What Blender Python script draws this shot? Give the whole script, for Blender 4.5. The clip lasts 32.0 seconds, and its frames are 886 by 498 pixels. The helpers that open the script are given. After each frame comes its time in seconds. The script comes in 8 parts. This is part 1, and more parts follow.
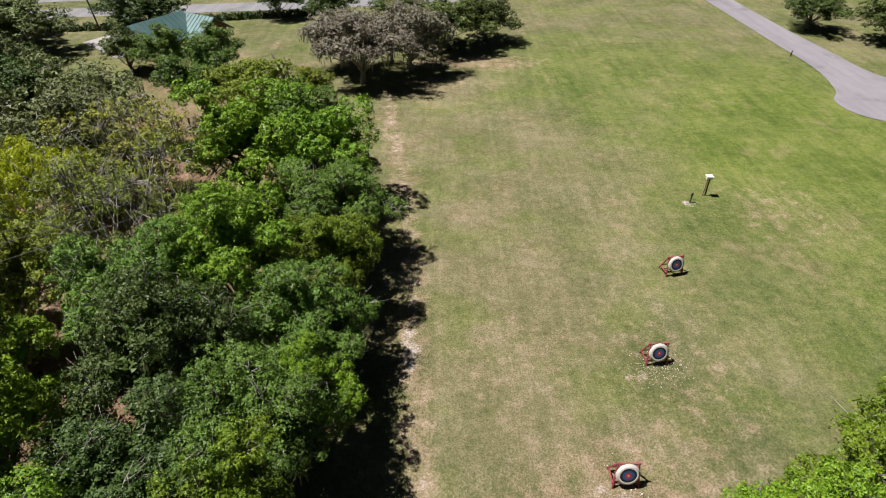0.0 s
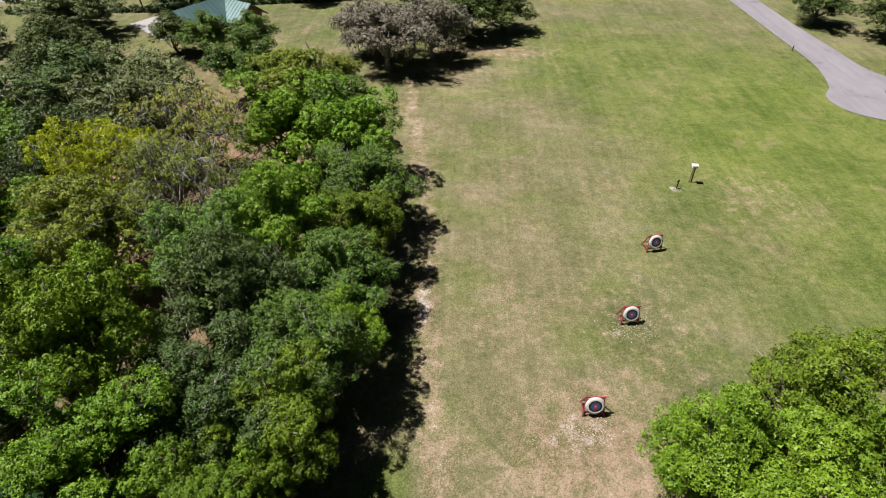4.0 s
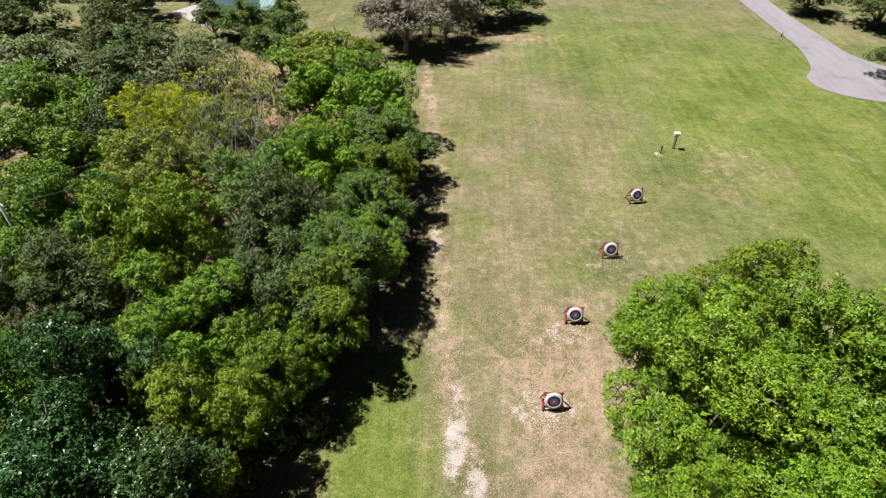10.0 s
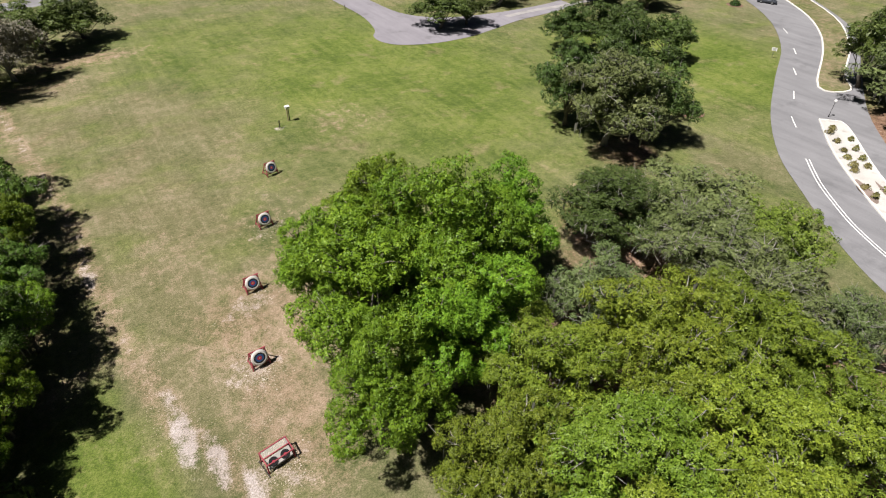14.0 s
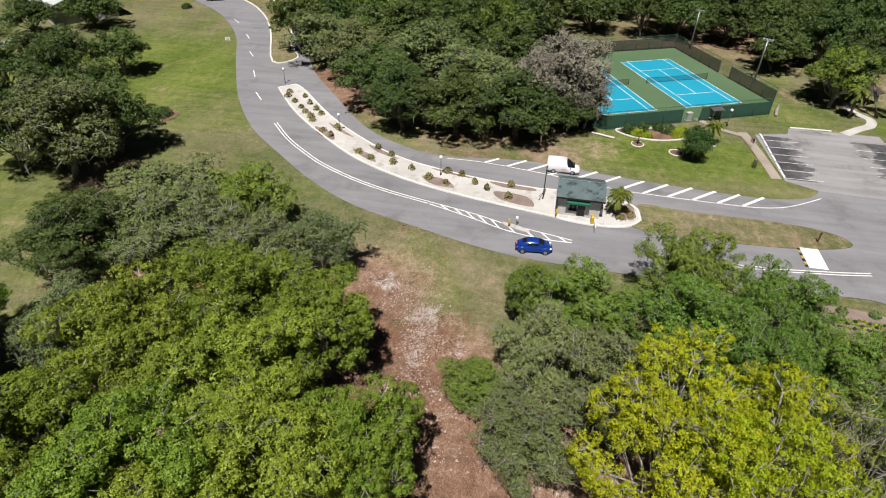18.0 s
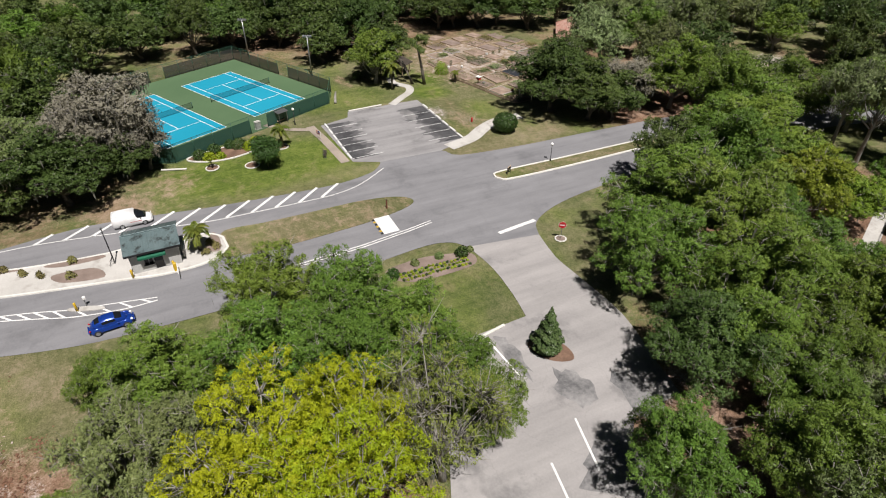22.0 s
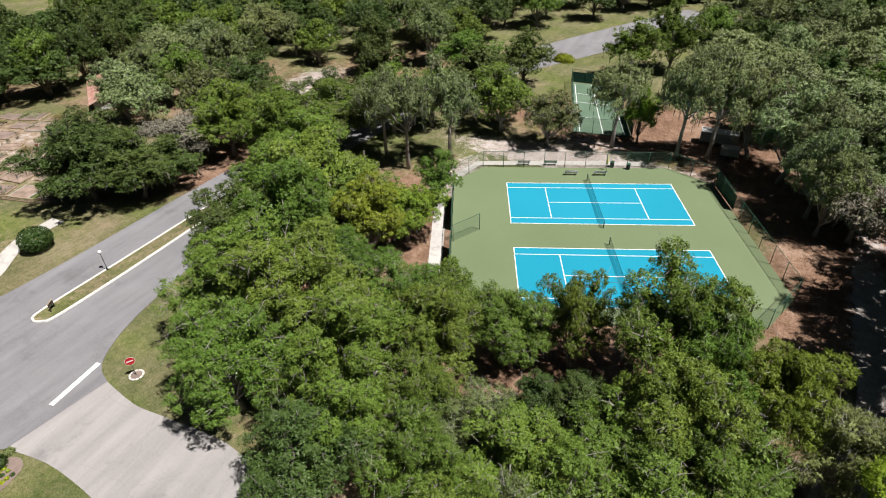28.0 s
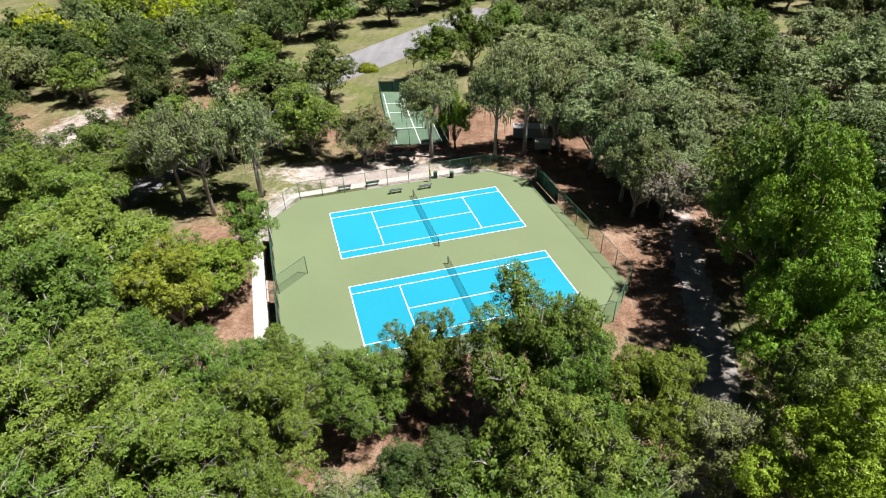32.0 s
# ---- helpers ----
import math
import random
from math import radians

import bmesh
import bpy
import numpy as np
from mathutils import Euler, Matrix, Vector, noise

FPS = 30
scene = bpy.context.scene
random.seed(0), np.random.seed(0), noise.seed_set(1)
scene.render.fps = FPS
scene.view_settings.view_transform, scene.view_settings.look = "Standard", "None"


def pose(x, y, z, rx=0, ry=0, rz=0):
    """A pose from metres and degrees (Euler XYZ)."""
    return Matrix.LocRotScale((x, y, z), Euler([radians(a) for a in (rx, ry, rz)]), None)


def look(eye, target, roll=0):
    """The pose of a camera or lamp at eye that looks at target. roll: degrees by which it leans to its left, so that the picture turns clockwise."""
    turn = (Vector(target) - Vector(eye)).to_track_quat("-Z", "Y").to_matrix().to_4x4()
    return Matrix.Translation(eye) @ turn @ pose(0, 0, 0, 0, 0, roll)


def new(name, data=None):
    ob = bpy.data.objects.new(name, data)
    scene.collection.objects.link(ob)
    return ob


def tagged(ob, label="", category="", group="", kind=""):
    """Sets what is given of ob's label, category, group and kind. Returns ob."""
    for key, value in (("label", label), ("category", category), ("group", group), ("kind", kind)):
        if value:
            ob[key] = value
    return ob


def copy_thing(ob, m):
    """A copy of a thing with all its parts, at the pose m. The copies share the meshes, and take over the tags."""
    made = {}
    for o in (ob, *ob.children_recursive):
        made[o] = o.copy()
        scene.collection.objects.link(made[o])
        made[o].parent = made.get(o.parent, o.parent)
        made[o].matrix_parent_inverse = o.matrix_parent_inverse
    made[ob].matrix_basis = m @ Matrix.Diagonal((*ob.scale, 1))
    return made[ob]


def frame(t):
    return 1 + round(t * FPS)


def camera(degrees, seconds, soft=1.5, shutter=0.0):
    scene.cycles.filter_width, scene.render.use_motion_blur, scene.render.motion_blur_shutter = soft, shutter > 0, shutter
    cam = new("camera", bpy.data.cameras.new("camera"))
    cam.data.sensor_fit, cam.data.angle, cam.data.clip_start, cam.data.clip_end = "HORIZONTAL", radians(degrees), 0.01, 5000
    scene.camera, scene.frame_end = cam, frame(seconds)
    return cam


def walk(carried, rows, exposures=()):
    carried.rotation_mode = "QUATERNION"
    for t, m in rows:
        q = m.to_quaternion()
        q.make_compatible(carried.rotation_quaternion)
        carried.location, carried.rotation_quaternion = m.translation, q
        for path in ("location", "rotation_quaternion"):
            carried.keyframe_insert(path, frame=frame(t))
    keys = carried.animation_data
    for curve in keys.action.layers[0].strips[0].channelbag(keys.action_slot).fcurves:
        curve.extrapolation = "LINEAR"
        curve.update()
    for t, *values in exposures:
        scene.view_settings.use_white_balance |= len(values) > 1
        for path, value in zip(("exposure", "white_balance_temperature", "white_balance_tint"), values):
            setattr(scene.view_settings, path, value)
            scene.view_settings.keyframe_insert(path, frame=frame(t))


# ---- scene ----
cam = camera(75.7, 32.0, 1.1)
PATH = [
    (0, (-4.905, -14.236, 31.396), (-4.893, -12.634, 30.199), 0.8),
    (0.5, (-4.823, -15.067, 32.122), (-4.828, -13.473, 30.914), 0.9),
    (1, (-4.743, -15.883, 32.834), (-4.763, -14.297, 31.616), 0.9),
    (1.5, (-4.716, -16.679, 33.447), (-4.745, -15.101, 32.218), 1.0),
    (2, (-4.754, -17.483, 34.033), (-4.786, -15.913, 32.795), 1.3),
    (2.5, (-4.741, -18.321, 34.626), (-4.774, -16.757, 33.38), 1.5),
    (3, (-4.655, -19.195, 35.143), (-4.692, -17.635, 33.891), 1.3),
    (3.5, (-4.592, -20.113, 35.575), (-4.63, -18.557, 34.319), 1.3),
    (5.5, (-4.385, -23.815, 37.108), (-4.434, -22.272, 35.836), 1.4),
    (6, (-4.346, -24.688, 37.232), (-4.402, -23.146, 35.959), 1.2),
    (6.5, (-4.28, -25.551, 37.363), (-4.349, -24.01, 36.09), 1.1),
    (7, (-4.262, -26.506, 37.524), (-4.341, -24.966, 36.249), 1.2),
    (7.5, (-4.16, -27.384, 37.723), (-4.251, -25.846, 36.447), 1.0),
    (8, (-4.013, -28.219, 37.852), (-4.119, -26.684, 36.574), 1.0),
    (8.5, (-3.952, -29.037, 37.837), (-4.064, -27.501, 36.561), 0.9),
    (9, (-3.912, -29.878, 37.814), (-4.026, -28.341, 36.539), 0.9),
    (9.5, (-3.785, -30.835, 37.837), (-3.896, -29.296, 36.565), 0.8),
    (10, (-3.7, -31.86, 37.854), (-3.786, -30.318, 36.584), 0.9),
    (10.5, (-3.439, -32.698, 37.927), (-3.455, -31.153, 36.658), 0.9),
    (11, (-3.084, -33.599, 37.969), (-2.992, -32.054, 36.702), 0.9),
    (11.5, (-2.791, -34.5, 38.052), (-2.574, -32.967, 36.786), 0.9),
    (12, (-2.638, -35.411, 38.052), (-2.281, -33.902, 36.789), 1.1),
    (12.5, (-2.411, -36.37, 38.152), (-1.924, -34.895, 36.891), 1.3),
    (13, (-2.202, -37.427, 38.269), (-1.578, -36.001, 37.012), 1.3),
    (13.5, (-2.113, -38.52, 38.522), (-1.352, -37.16, 37.268), 1.5),
    (14, (-2.109, -39.467, 38.703), (-1.214, -38.186, 37.454), 1.9),
    (14.5, (-2.012, -40.468, 38.718), (-0.992, -39.276, 37.477), 2.1),
    (16.5, (2.266, -47.436, 37.705), (3.673, -46.683, 36.498), 1.8),
    (17, (2.566, -48.95, 37.757), (4.049, -48.345, 36.559), 1.8),
    (17.5, (2.77, -50.613, 37.785), (4.309, -50.154, 36.593), 1.4),
    (18, (3.287, -52.428, 37.838), (4.865, -52.117, 36.65), 1.2),
    (18.5, (3.421, -53.931, 37.917), (5.025, -53.773, 36.733), 1.0),
    (19, (3.57, -54.951, 38.131), (5.185, -54.958, 36.95), 0.9),
    (19.5, (3.847, -56.008, 38.248), (5.456, -56.161, 37.07), 0.9),
    (20, (4.161, -57.398, 38.222), (5.758, -57.67, 37.048), 0.8),
    (20.5, (4.391, -59.086, 38.171), (5.97, -59.459, 37.001), 0.5),
    (21, (4.636, -60.764, 38.237), (6.187, -61.247, 37.071), 0.3),
    (21.5, (4.786, -62.416, 38.342), (6.304, -62.998, 37.177), -0.1),
    (22, (4.774, -64.058, 38.51), (6.245, -64.754, 37.347), -0.2),
    (22.5, (4.809, -65.439, 38.736), (6.225, -66.248, 37.578), -0.1),
    (23, (4.809, -66.661, 39.08), (6.171, -67.561, 37.925), -0.1),
    (23.5, (4.92, -67.988, 39.366), (6.231, -68.965, 38.213), -0.1),
    (24, (5.016, -69.449, 39.622), (6.277, -70.49, 38.471), -0.3),
    (24.5, (4.973, -70.914, 39.924), (6.18, -72.017, 38.772), -0.4),
    (25, (5.089, -72.397, 40.184), (6.236, -73.562, 39.032), -0.6),
    (25.5, (5.043, -73.79, 40.38), (6.13, -75.012, 39.229), -0.8),
    (27.5, (4.908, -78.937, 41.186), (5.722, -80.351, 40.029), -1.6),
    (28, (4.811, -80.224, 41.432), (5.559, -81.67, 40.27), -1.8),
    (28.5, (4.716, -81.438, 41.61), (5.398, -82.913, 40.444), -2.0),
    (29, (4.736, -82.522, 41.703), (5.353, -84.023, 40.535), -2.2),
    (29.5, (4.795, -83.513, 41.488), (5.347, -85.041, 40.321), -2.5),
    (30, (5.111, -84.535, 41.129), (5.597, -86.087, 39.965), -2.2),
    (30.5, (5.357, -85.508, 40.905), (5.776, -87.081, 39.742), -2.0),
    (31, (5.491, -86.319, 40.764), (5.847, -87.908, 39.602), -1.9),
    (31.5, (5.562, -86.989, 40.716), (5.857, -88.59, 39.554), -2.0),
    (32, (5.555, -87.782, 40.633), (5.795, -89.391, 39.47), -1.9),
]
EXPOSURES = [(0.0, 0.66), (7.0, 0.80), (11.0, 0.94), (14.0, 0.66), (18.0, 0.41), (19.0, 0.28), (21.0, 0.29), (24.0, 0.36), (25.5, 0.36), (28.0, 0.59), (30.0, 0.95), (32.0, 1.03)]
walk(cam, [(t, look(eye, target, roll)) for t, eye, target, roll in PATH], EXPOSURES)

from mathutils.geometry import tessellate_polygon

# ---------------------------------------------------------------- world, sun
SUN_EL = 63.0
world = bpy.data.worlds.new("World")
scene.world = world
world.use_nodes = True
wn = world.node_tree
sky = wn.nodes.new("ShaderNodeTexSky")
sky.sky_type = "NISHITA"
sky.sun_disc = False
sky.sun_elevation = radians(SUN_EL)
sky.sun_rotation = radians(270)
wn.nodes["Background"].inputs["Strength"].default_value = 0.009
wn.links.new(sky.outputs[0], wn.nodes["Background"].inputs["Color"])
sun_data = bpy.data.lights.new("sun", "SUN")
sun_data.energy, sun_data.angle, sun_data.color = 5.85, radians(0.53), (1.0, 0.942, 0.905)
sun = new("sun", sun_data)
sun.matrix_world = look((-60 * math.cos(radians(SUN_EL)), 2, 60 * math.sin(radians(SUN_EL))), (0, 0, 0))


# ---------------------------------------------------------------- materials
def nodes_of(name):
    m = bpy.data.materials.new(name)
    m.use_nodes = True
    nt = m.node_tree
    return m, nt, nt.nodes["Principled BSDF"]


def link(nt, a, b):
    nt.links.new(a, b)


def coords(nt):
    return nt.nodes.new("ShaderNodeTexCoord").outputs["Object"]


def noise_tex(nt, vec, scale, detail=4.0, rough=0.55):
    n = nt.nodes.new("ShaderNodeTexNoise")
    n.inputs["Scale"].default_value = scale
    n.inputs["Detail"].default_value = detail
    n.inputs["Roughness"].default_value = rough
    link(nt, vec, n.inputs["Vector"])
    return n.outputs["Fac"]


def ramp(nt, fac, stops):
    r = nt.nodes.new("ShaderNodeValToRGB")
    els = r.color_ramp.elements
    els[0].position, els[0].color = stops[0][0], (*stops[0][1], 1)
    els[1].position, els[1].color = stops[-1][0], (*stops[-1][1], 1)
    for p, c in stops[1:-1]:
        e = els.new(p)
        e.color = (*c, 1)
    link(nt, fac, r.inputs["Fac"])
    return r.outputs["Color"]


def mix(nt, fac, a, b, mode="MIX"):
    n = nt.nodes.new("ShaderNodeMix")
    n.data_type, n.blend_type = "RGBA", mode
    for i, v in ((0, fac), (6, a), (7, b)):
        if isinstance(v, (int, float)):
            n.inputs[i].default_value = v
        elif isinstance(v, tuple):
            n.inputs[i].default_value = (*v, 1)
        else:
            link(nt, v, n.inputs[i])
    return n.outputs[2]


def math_node(nt, op, a, b=0.5, clamp=False):
    n = nt.nodes.new("ShaderNodeMath")
    n.operation, n.use_clamp = op, clamp
    for i, v in ((0, a), (1, b)):
        if isinstance(v, (int, float)):
            n.inputs[i].default_value = v
        else:
            link(nt, v, n.inputs[i])
    return n.outputs[0]


def add_bump(nt, bsdf, height, strength, distance=0.05):
    b = nt.nodes.new("ShaderNodeBump")
    b.inputs["Strength"].default_value, b.inputs["Distance"].default_value = strength, distance
    link(nt, height, b.inputs["Height"])
    link(nt, b.outputs[0], bsdf.inputs["Normal"])


def surface(name, dark, light, big=0.3, fine=9.0, rough=0.8, bump=0.3, metal=0.0, stain=None, piece=0.0, spec=0.4):
    """A worn surface: two colours mixed at two scales, with relief."""
    m, nt, bs = nodes_of(name)
    c = coords(nt)
    n1, n2 = noise_tex(nt, c, big, 5), noise_tex(nt, c, fine, 6, 0.65)
    f = math_node(nt, "ADD", math_node(nt, "MULTIPLY", n1, 0.6), math_node(nt, "MULTIPLY", n2, 0.4))
    col = ramp(nt, f, [(0.36, dark), (0.64, light)])
    if stain:
        s = ramp(nt, noise_tex(nt, c, big * 2.3, 6, 0.7), [(0.52, (0, 0, 0)), (0.66, (1, 1, 1))])
        col = mix(nt, s, col, stain)
    if piece:
        o = nt.nodes.new("ShaderNodeObjectInfo").outputs["Random"]
        v = math_node(nt, "ADD", math_node(nt, "MULTIPLY", o, piece), 1 - piece / 2)
        h = nt.nodes.new("ShaderNodeHueSaturation")
        link(nt, v, h.inputs["Value"])
        link(nt, col, h.inputs["Color"])
        col = h.outputs["Color"]
    link(nt, col, bs.inputs["Base Color"])
    bs.inputs["Metallic"].default_value = metal
    bs.inputs["Specular IOR Level"].default_value = spec
    r = ramp(nt, n2, [(0.3, (rough - 0.08,) * 3), (0.7, (min(1, rough + 0.08),) * 3)])
    link(nt, r, bs.inputs["Roughness"])
    if bump:
        add_bump(nt, bs, n2, bump, 0.03)
    return m


def asphalt(name, dark, light, patch, turn):
    """Worn asphalt: streaked the way that the wheels run, with patches and fine grit."""
    m, nt, bs = nodes_of(name)
    c = coords(nt)
    mp = nt.nodes.new("ShaderNodeMapping")
    mp.inputs["Rotation"].default_value = (0, 0, radians(turn))
    mp.inputs["Scale"].default_value = (1.0, 0.12, 1.0)
    link(nt, c, mp.inputs["Vector"])
    streak, broad, grit = noise_tex(nt, mp.outputs[0], 0.55, 5, 0.6), noise_tex(nt, c, 0.16, 6, 0.66), noise_tex(nt, c, 5.0, 6, 0.75)
    f = math_node(nt, "ADD", math_node(nt, "MULTIPLY", streak, 0.5), math_node(nt, "ADD", math_node(nt, "MULTIPLY", broad, 0.25), math_node(nt, "MULTIPLY", grit, 0.25)))
    col = ramp(nt, f, [(0.38, dark), (0.62, light)])
    col = mix(nt, ramp(nt, broad, [(0.30, (0.75, 0.75, 0.75)), (0.44, (0, 0, 0))]), col, patch)
    crack = nt.nodes.new("ShaderNodeTexVoronoi")
    crack.feature = "DISTANCE_TO_EDGE"
    crack.inputs["Scale"].default_value = 0.22
    w = nt.nodes.new("ShaderNodeVectorMath")
    w.operation = "ADD"
    wob = nt.nodes.new("ShaderNodeTexNoise")
    wob.inputs["Scale"].default_value = 0.8
    link(nt, c, wob.inputs["Vector"])
    link(nt, c, w.inputs[0])
    link(nt, wob.outputs["Color"], w.inputs[1])
    link(nt, w.outputs[0], crack.inputs["Vector"])
    line = ramp(nt, crack.outputs["Distance"], [(0.0, (0.14, 0.14, 0.14)), (0.01, (0, 0, 0))])
    col = mix(nt, line, col, tuple(v * 0.4 for v in dark))
    link(nt, col, bs.inputs["Base Color"])
    bs.inputs["Roughness"].default_value = 0.9
    add_bump(nt, bs, grit, 0.25, 0.03)
    return m


def leafy(name, dark, mid, light, shine=0.5, through_light=0.05, tree_var=0.42):
    """Leaves: the colour varies from leaf to leaf, from tuft to tuft and from tree to tree."""
    m, nt, bs = nodes_of(name)
    geo = nt.nodes.new("ShaderNodeNewGeometry")
    info = nt.nodes.new("ShaderNodeObjectInfo")
    c = coords(nt)
    clump, tuft_n, fleck = noise_tex(nt, c, 0.4, 3), noise_tex(nt, c, 1.9, 4, 0.6), noise_tex(nt, c, 9.0, 3, 0.7)
    f = math_node(nt, "ADD", math_node(nt, "MULTIPLY", geo.outputs["Random Per Island"], 0.45), math_node(nt, "MULTIPLY", clump, 0.6))
    f = math_node(nt, "SUBTRACT", math_node(nt, "ADD", f, math_node(nt, "MULTIPLY", tuft_n, 0.6)), 0.325, True)
    dark, light = (tuple(m_ + (e_ - m_) * 0.5 for m_, e_ in zip(mid, end)) for end in (dark, light))
    col = ramp(nt, f, [(0.15, dark), (0.5, mid), (0.85, light)])
    h = nt.nodes.new("ShaderNodeHueSaturation")
    link(nt, col, h.inputs["Color"])
    link(nt, math_node(nt, "ADD", math_node(nt, "MULTIPLY", info.outputs["Random"], tree_var), 1 - tree_var / 2), h.inputs["Value"])
    link(nt, math_node(nt, "ADD", math_node(nt, "MULTIPLY", math_node(nt, "FRACT", math_node(nt, "MULTIPLY", info.outputs["Random"], 7.31)), 0.035), 0.4825), h.inputs["Hue"])
    col = h.outputs["Color"]
    link(nt, col, bs.inputs["Base Color"])
    bs.inputs["Roughness"].default_value = shine
    bs.inputs["Specular IOR Level"].default_value = 0.22
    add_bump(nt, bs, fleck, 0.2, 0.05)
    tr = nt.nodes.new("ShaderNodeBsdfTranslucent")
    link(nt, mix(nt, 1.0, col, (1.0, 1.05, 0.45), "MULTIPLY"), tr.inputs["Color"])
    ms = nt.nodes.new("ShaderNodeMixShader")
    ms.inputs[0].default_value = through_light
    link(nt, bs.outputs[0], ms.inputs[1])
    link(nt, tr.outputs[0], ms.inputs[2])
    link(nt, ms.outputs[0], nt.nodes["Material Output"].inputs["Surface"])
    return m


def plain(name, col, rough=0.5, metal=0.0, var=0.12, fine=14.0, bump=0.05):
    d = tuple(v * (1 - var) for v in col)
    l = tuple(min(1, v * (1 + var)) for v in col)
    return surface(name, d, l, 0.8, fine, rough, bump, metal)


def sheer(name, col, open_part, rough=0.6):
    """Woven or wire netting, seen as a veil."""
    m, nt, bs = nodes_of(name)
    bs.inputs["Base Color"].default_value = (*col, 1)
    bs.inputs["Roughness"].default_value = rough
    tr = nt.nodes.new("ShaderNodeBsdfTransparent")
    ms = nt.nodes.new("ShaderNodeMixShader")
    v = noise_tex(nt, coords(nt), 3.0, 3)
    link(nt, math_node(nt, "ADD", math_node(nt, "MULTIPLY", v, 0.2), open_part - 0.1), ms.inputs[0])
    link(nt, bs.outputs[0], ms.inputs[1])
    link(nt, tr.outputs[0], ms.inputs[2])
    link(nt, ms.outputs[0], nt.nodes["Material Output"].inputs["Surface"])
    return m


M_ASPHALT = asphalt("asphalt", (0.128, 0.128, 0.135), (0.197, 0.197, 0.206), (0.105, 0.105, 0.11), 12)
M_ASPHALT_DARK = surface("sealed_asphalt", (0.015, 0.0156, 0.018), (0.087, 0.0864, 0.09), 0.3, 3.0, 0.85, 0.25)
M_ASPHALT_PALE = asphalt("old_asphalt", (0.205, 0.197, 0.193), (0.30, 0.287, 0.28), (0.102, 0.1, 0.101), 70)
M_DRIVE = asphalt("blue_grey_asphalt", (0.15, 0.142, 0.158), (0.212, 0.202, 0.222), (0.102, 0.099, 0.102), 20)
M_LOT = asphalt("lot_asphalt", (0.15, 0.147, 0.15), (0.26, 0.255, 0.256), (0.066, 0.066, 0.0672), 80)
M_CONCRETE = surface("concrete", (0.34, 0.328, 0.306), (0.462, 0.45, 0.425), 0.25, 6.0, 0.85, 0.2, stain=(0.299, 0.282, 0.258))
M_KERB = surface("kerb_concrete", (0.464, 0.452, 0.416), (0.616, 0.604, 0.568), 0.4, 6.0, 0.85, 0.2)
M_PAINT = surface("road_paint", (0.528, 0.528, 0.52), (0.672, 0.672, 0.656), 0.5, 7.0, 0.7, 0.1)
M_YELLOW = plain("yellow_paint", (0.48, 0.312, 0.018), 0.5)
M_GRAVEL = surface("gravel_mulch", (0.12, 0.09, 0.075), (0.24, 0.186, 0.159), 0.5, 14.0, 0.95, 0.6)
M_MULCH = surface("bark_mulch", (0.078, 0.045, 0.03), (0.186, 0.114, 0.078), 0.7, 10.0, 0.95, 0.7)
M_BLUE = surface("court_blue", (0.008, 0.205, 0.3), (0.013, 0.238, 0.345), 0.05, 3.0, 0.8, 0.08, spec=0.15)
M_COURT = surface("court_green", (0.105, 0.141, 0.069), (0.129, 0.168, 0.087), 0.06, 3.0, 0.8, 0.08)
M_COURT_OLD = surface("old_court_green", (0.06, 0.114, 0.072), (0.114, 0.168, 0.114), 0.2, 3.0, 0.85, 0.1)
M_COURT_A = surface("court_green_dark", (0.051, 0.099, 0.045), (0.075, 0.129, 0.063), 0.06, 3.0, 0.8, 0.08)
M_LINE = plain("court_line", (0.656, 0.672, 0.672), 0.7)
M_BARK = surface("bark", (0.06, 0.051, 0.042), (0.162, 0.144, 0.12), 0.8, 7.0, 0.95, 0.8)
M_BARK_PALE = surface("pale_bark", (0.156, 0.147, 0.132), (0.312, 0.294, 0.27), 0.8, 7.0, 0.95, 0.6)
M_MOSS = leafy("hanging_moss", (0.078, 0.078, 0.066), (0.138, 0.138, 0.114), (0.204, 0.204, 0.168), 0.9, 0.2, 0.2)
L_MAPLE = leafy("maple_leaves", (0.02, 0.05, 0.006), (0.105, 0.19, 0.0115), (0.27, 0.37, 0.03))
L_OAK = leafy("oak_leaves", (0.0165, 0.039, 0.006), (0.086, 0.143, 0.0185), (0.23, 0.308, 0.06))
L_LIVE = leafy("live_oak_leaves", (0.016, 0.028, 0.0065), (0.052, 0.083, 0.018), (0.13, 0.172, 0.045))
L_GREY = leafy("grey_oak_leaves", (0.046, 0.066, 0.021), (0.112, 0.145, 0.048), (0.235, 0.265, 0.105))
L_BROWN = leafy("brown_mossy_leaves", (0.085, 0.078, 0.058), (0.18, 0.166, 0.13), (0.30, 0.28, 0.225), 0.8, 0.15, 0.15)
L_PALE = leafy("pale_mossy_leaves", (0.046, 0.066, 0.026), (0.145, 0.19, 0.074), (0.3, 0.345, 0.17))
L_BUDS = leafy("spring_leaves", (0.13, 0.175, 0.008), (0.29, 0.355, 0.012), (0.39, 0.46, 0.03), 0.5, 0.3, 0.12)
L_THIN = leafy("thin_spring_leaves", (0.11, 0.13, 0.03), (0.2, 0.235, 0.045), (0.29, 0.33, 0.075), 0.6, 0.25, 0.15)
L_YELLOW = leafy("yellow_green_leaves", (0.022, 0.042, 0.005), (0.112, 0.16, 0.0145), (0.29, 0.345, 0.043))
L_DEEP = leafy("glossy_dark_leaves", (0.0108, 0.0312, 0.0084), (0.036, 0.0768, 0.0216), (0.09, 0.15, 0.048), 0.32, 0.1)
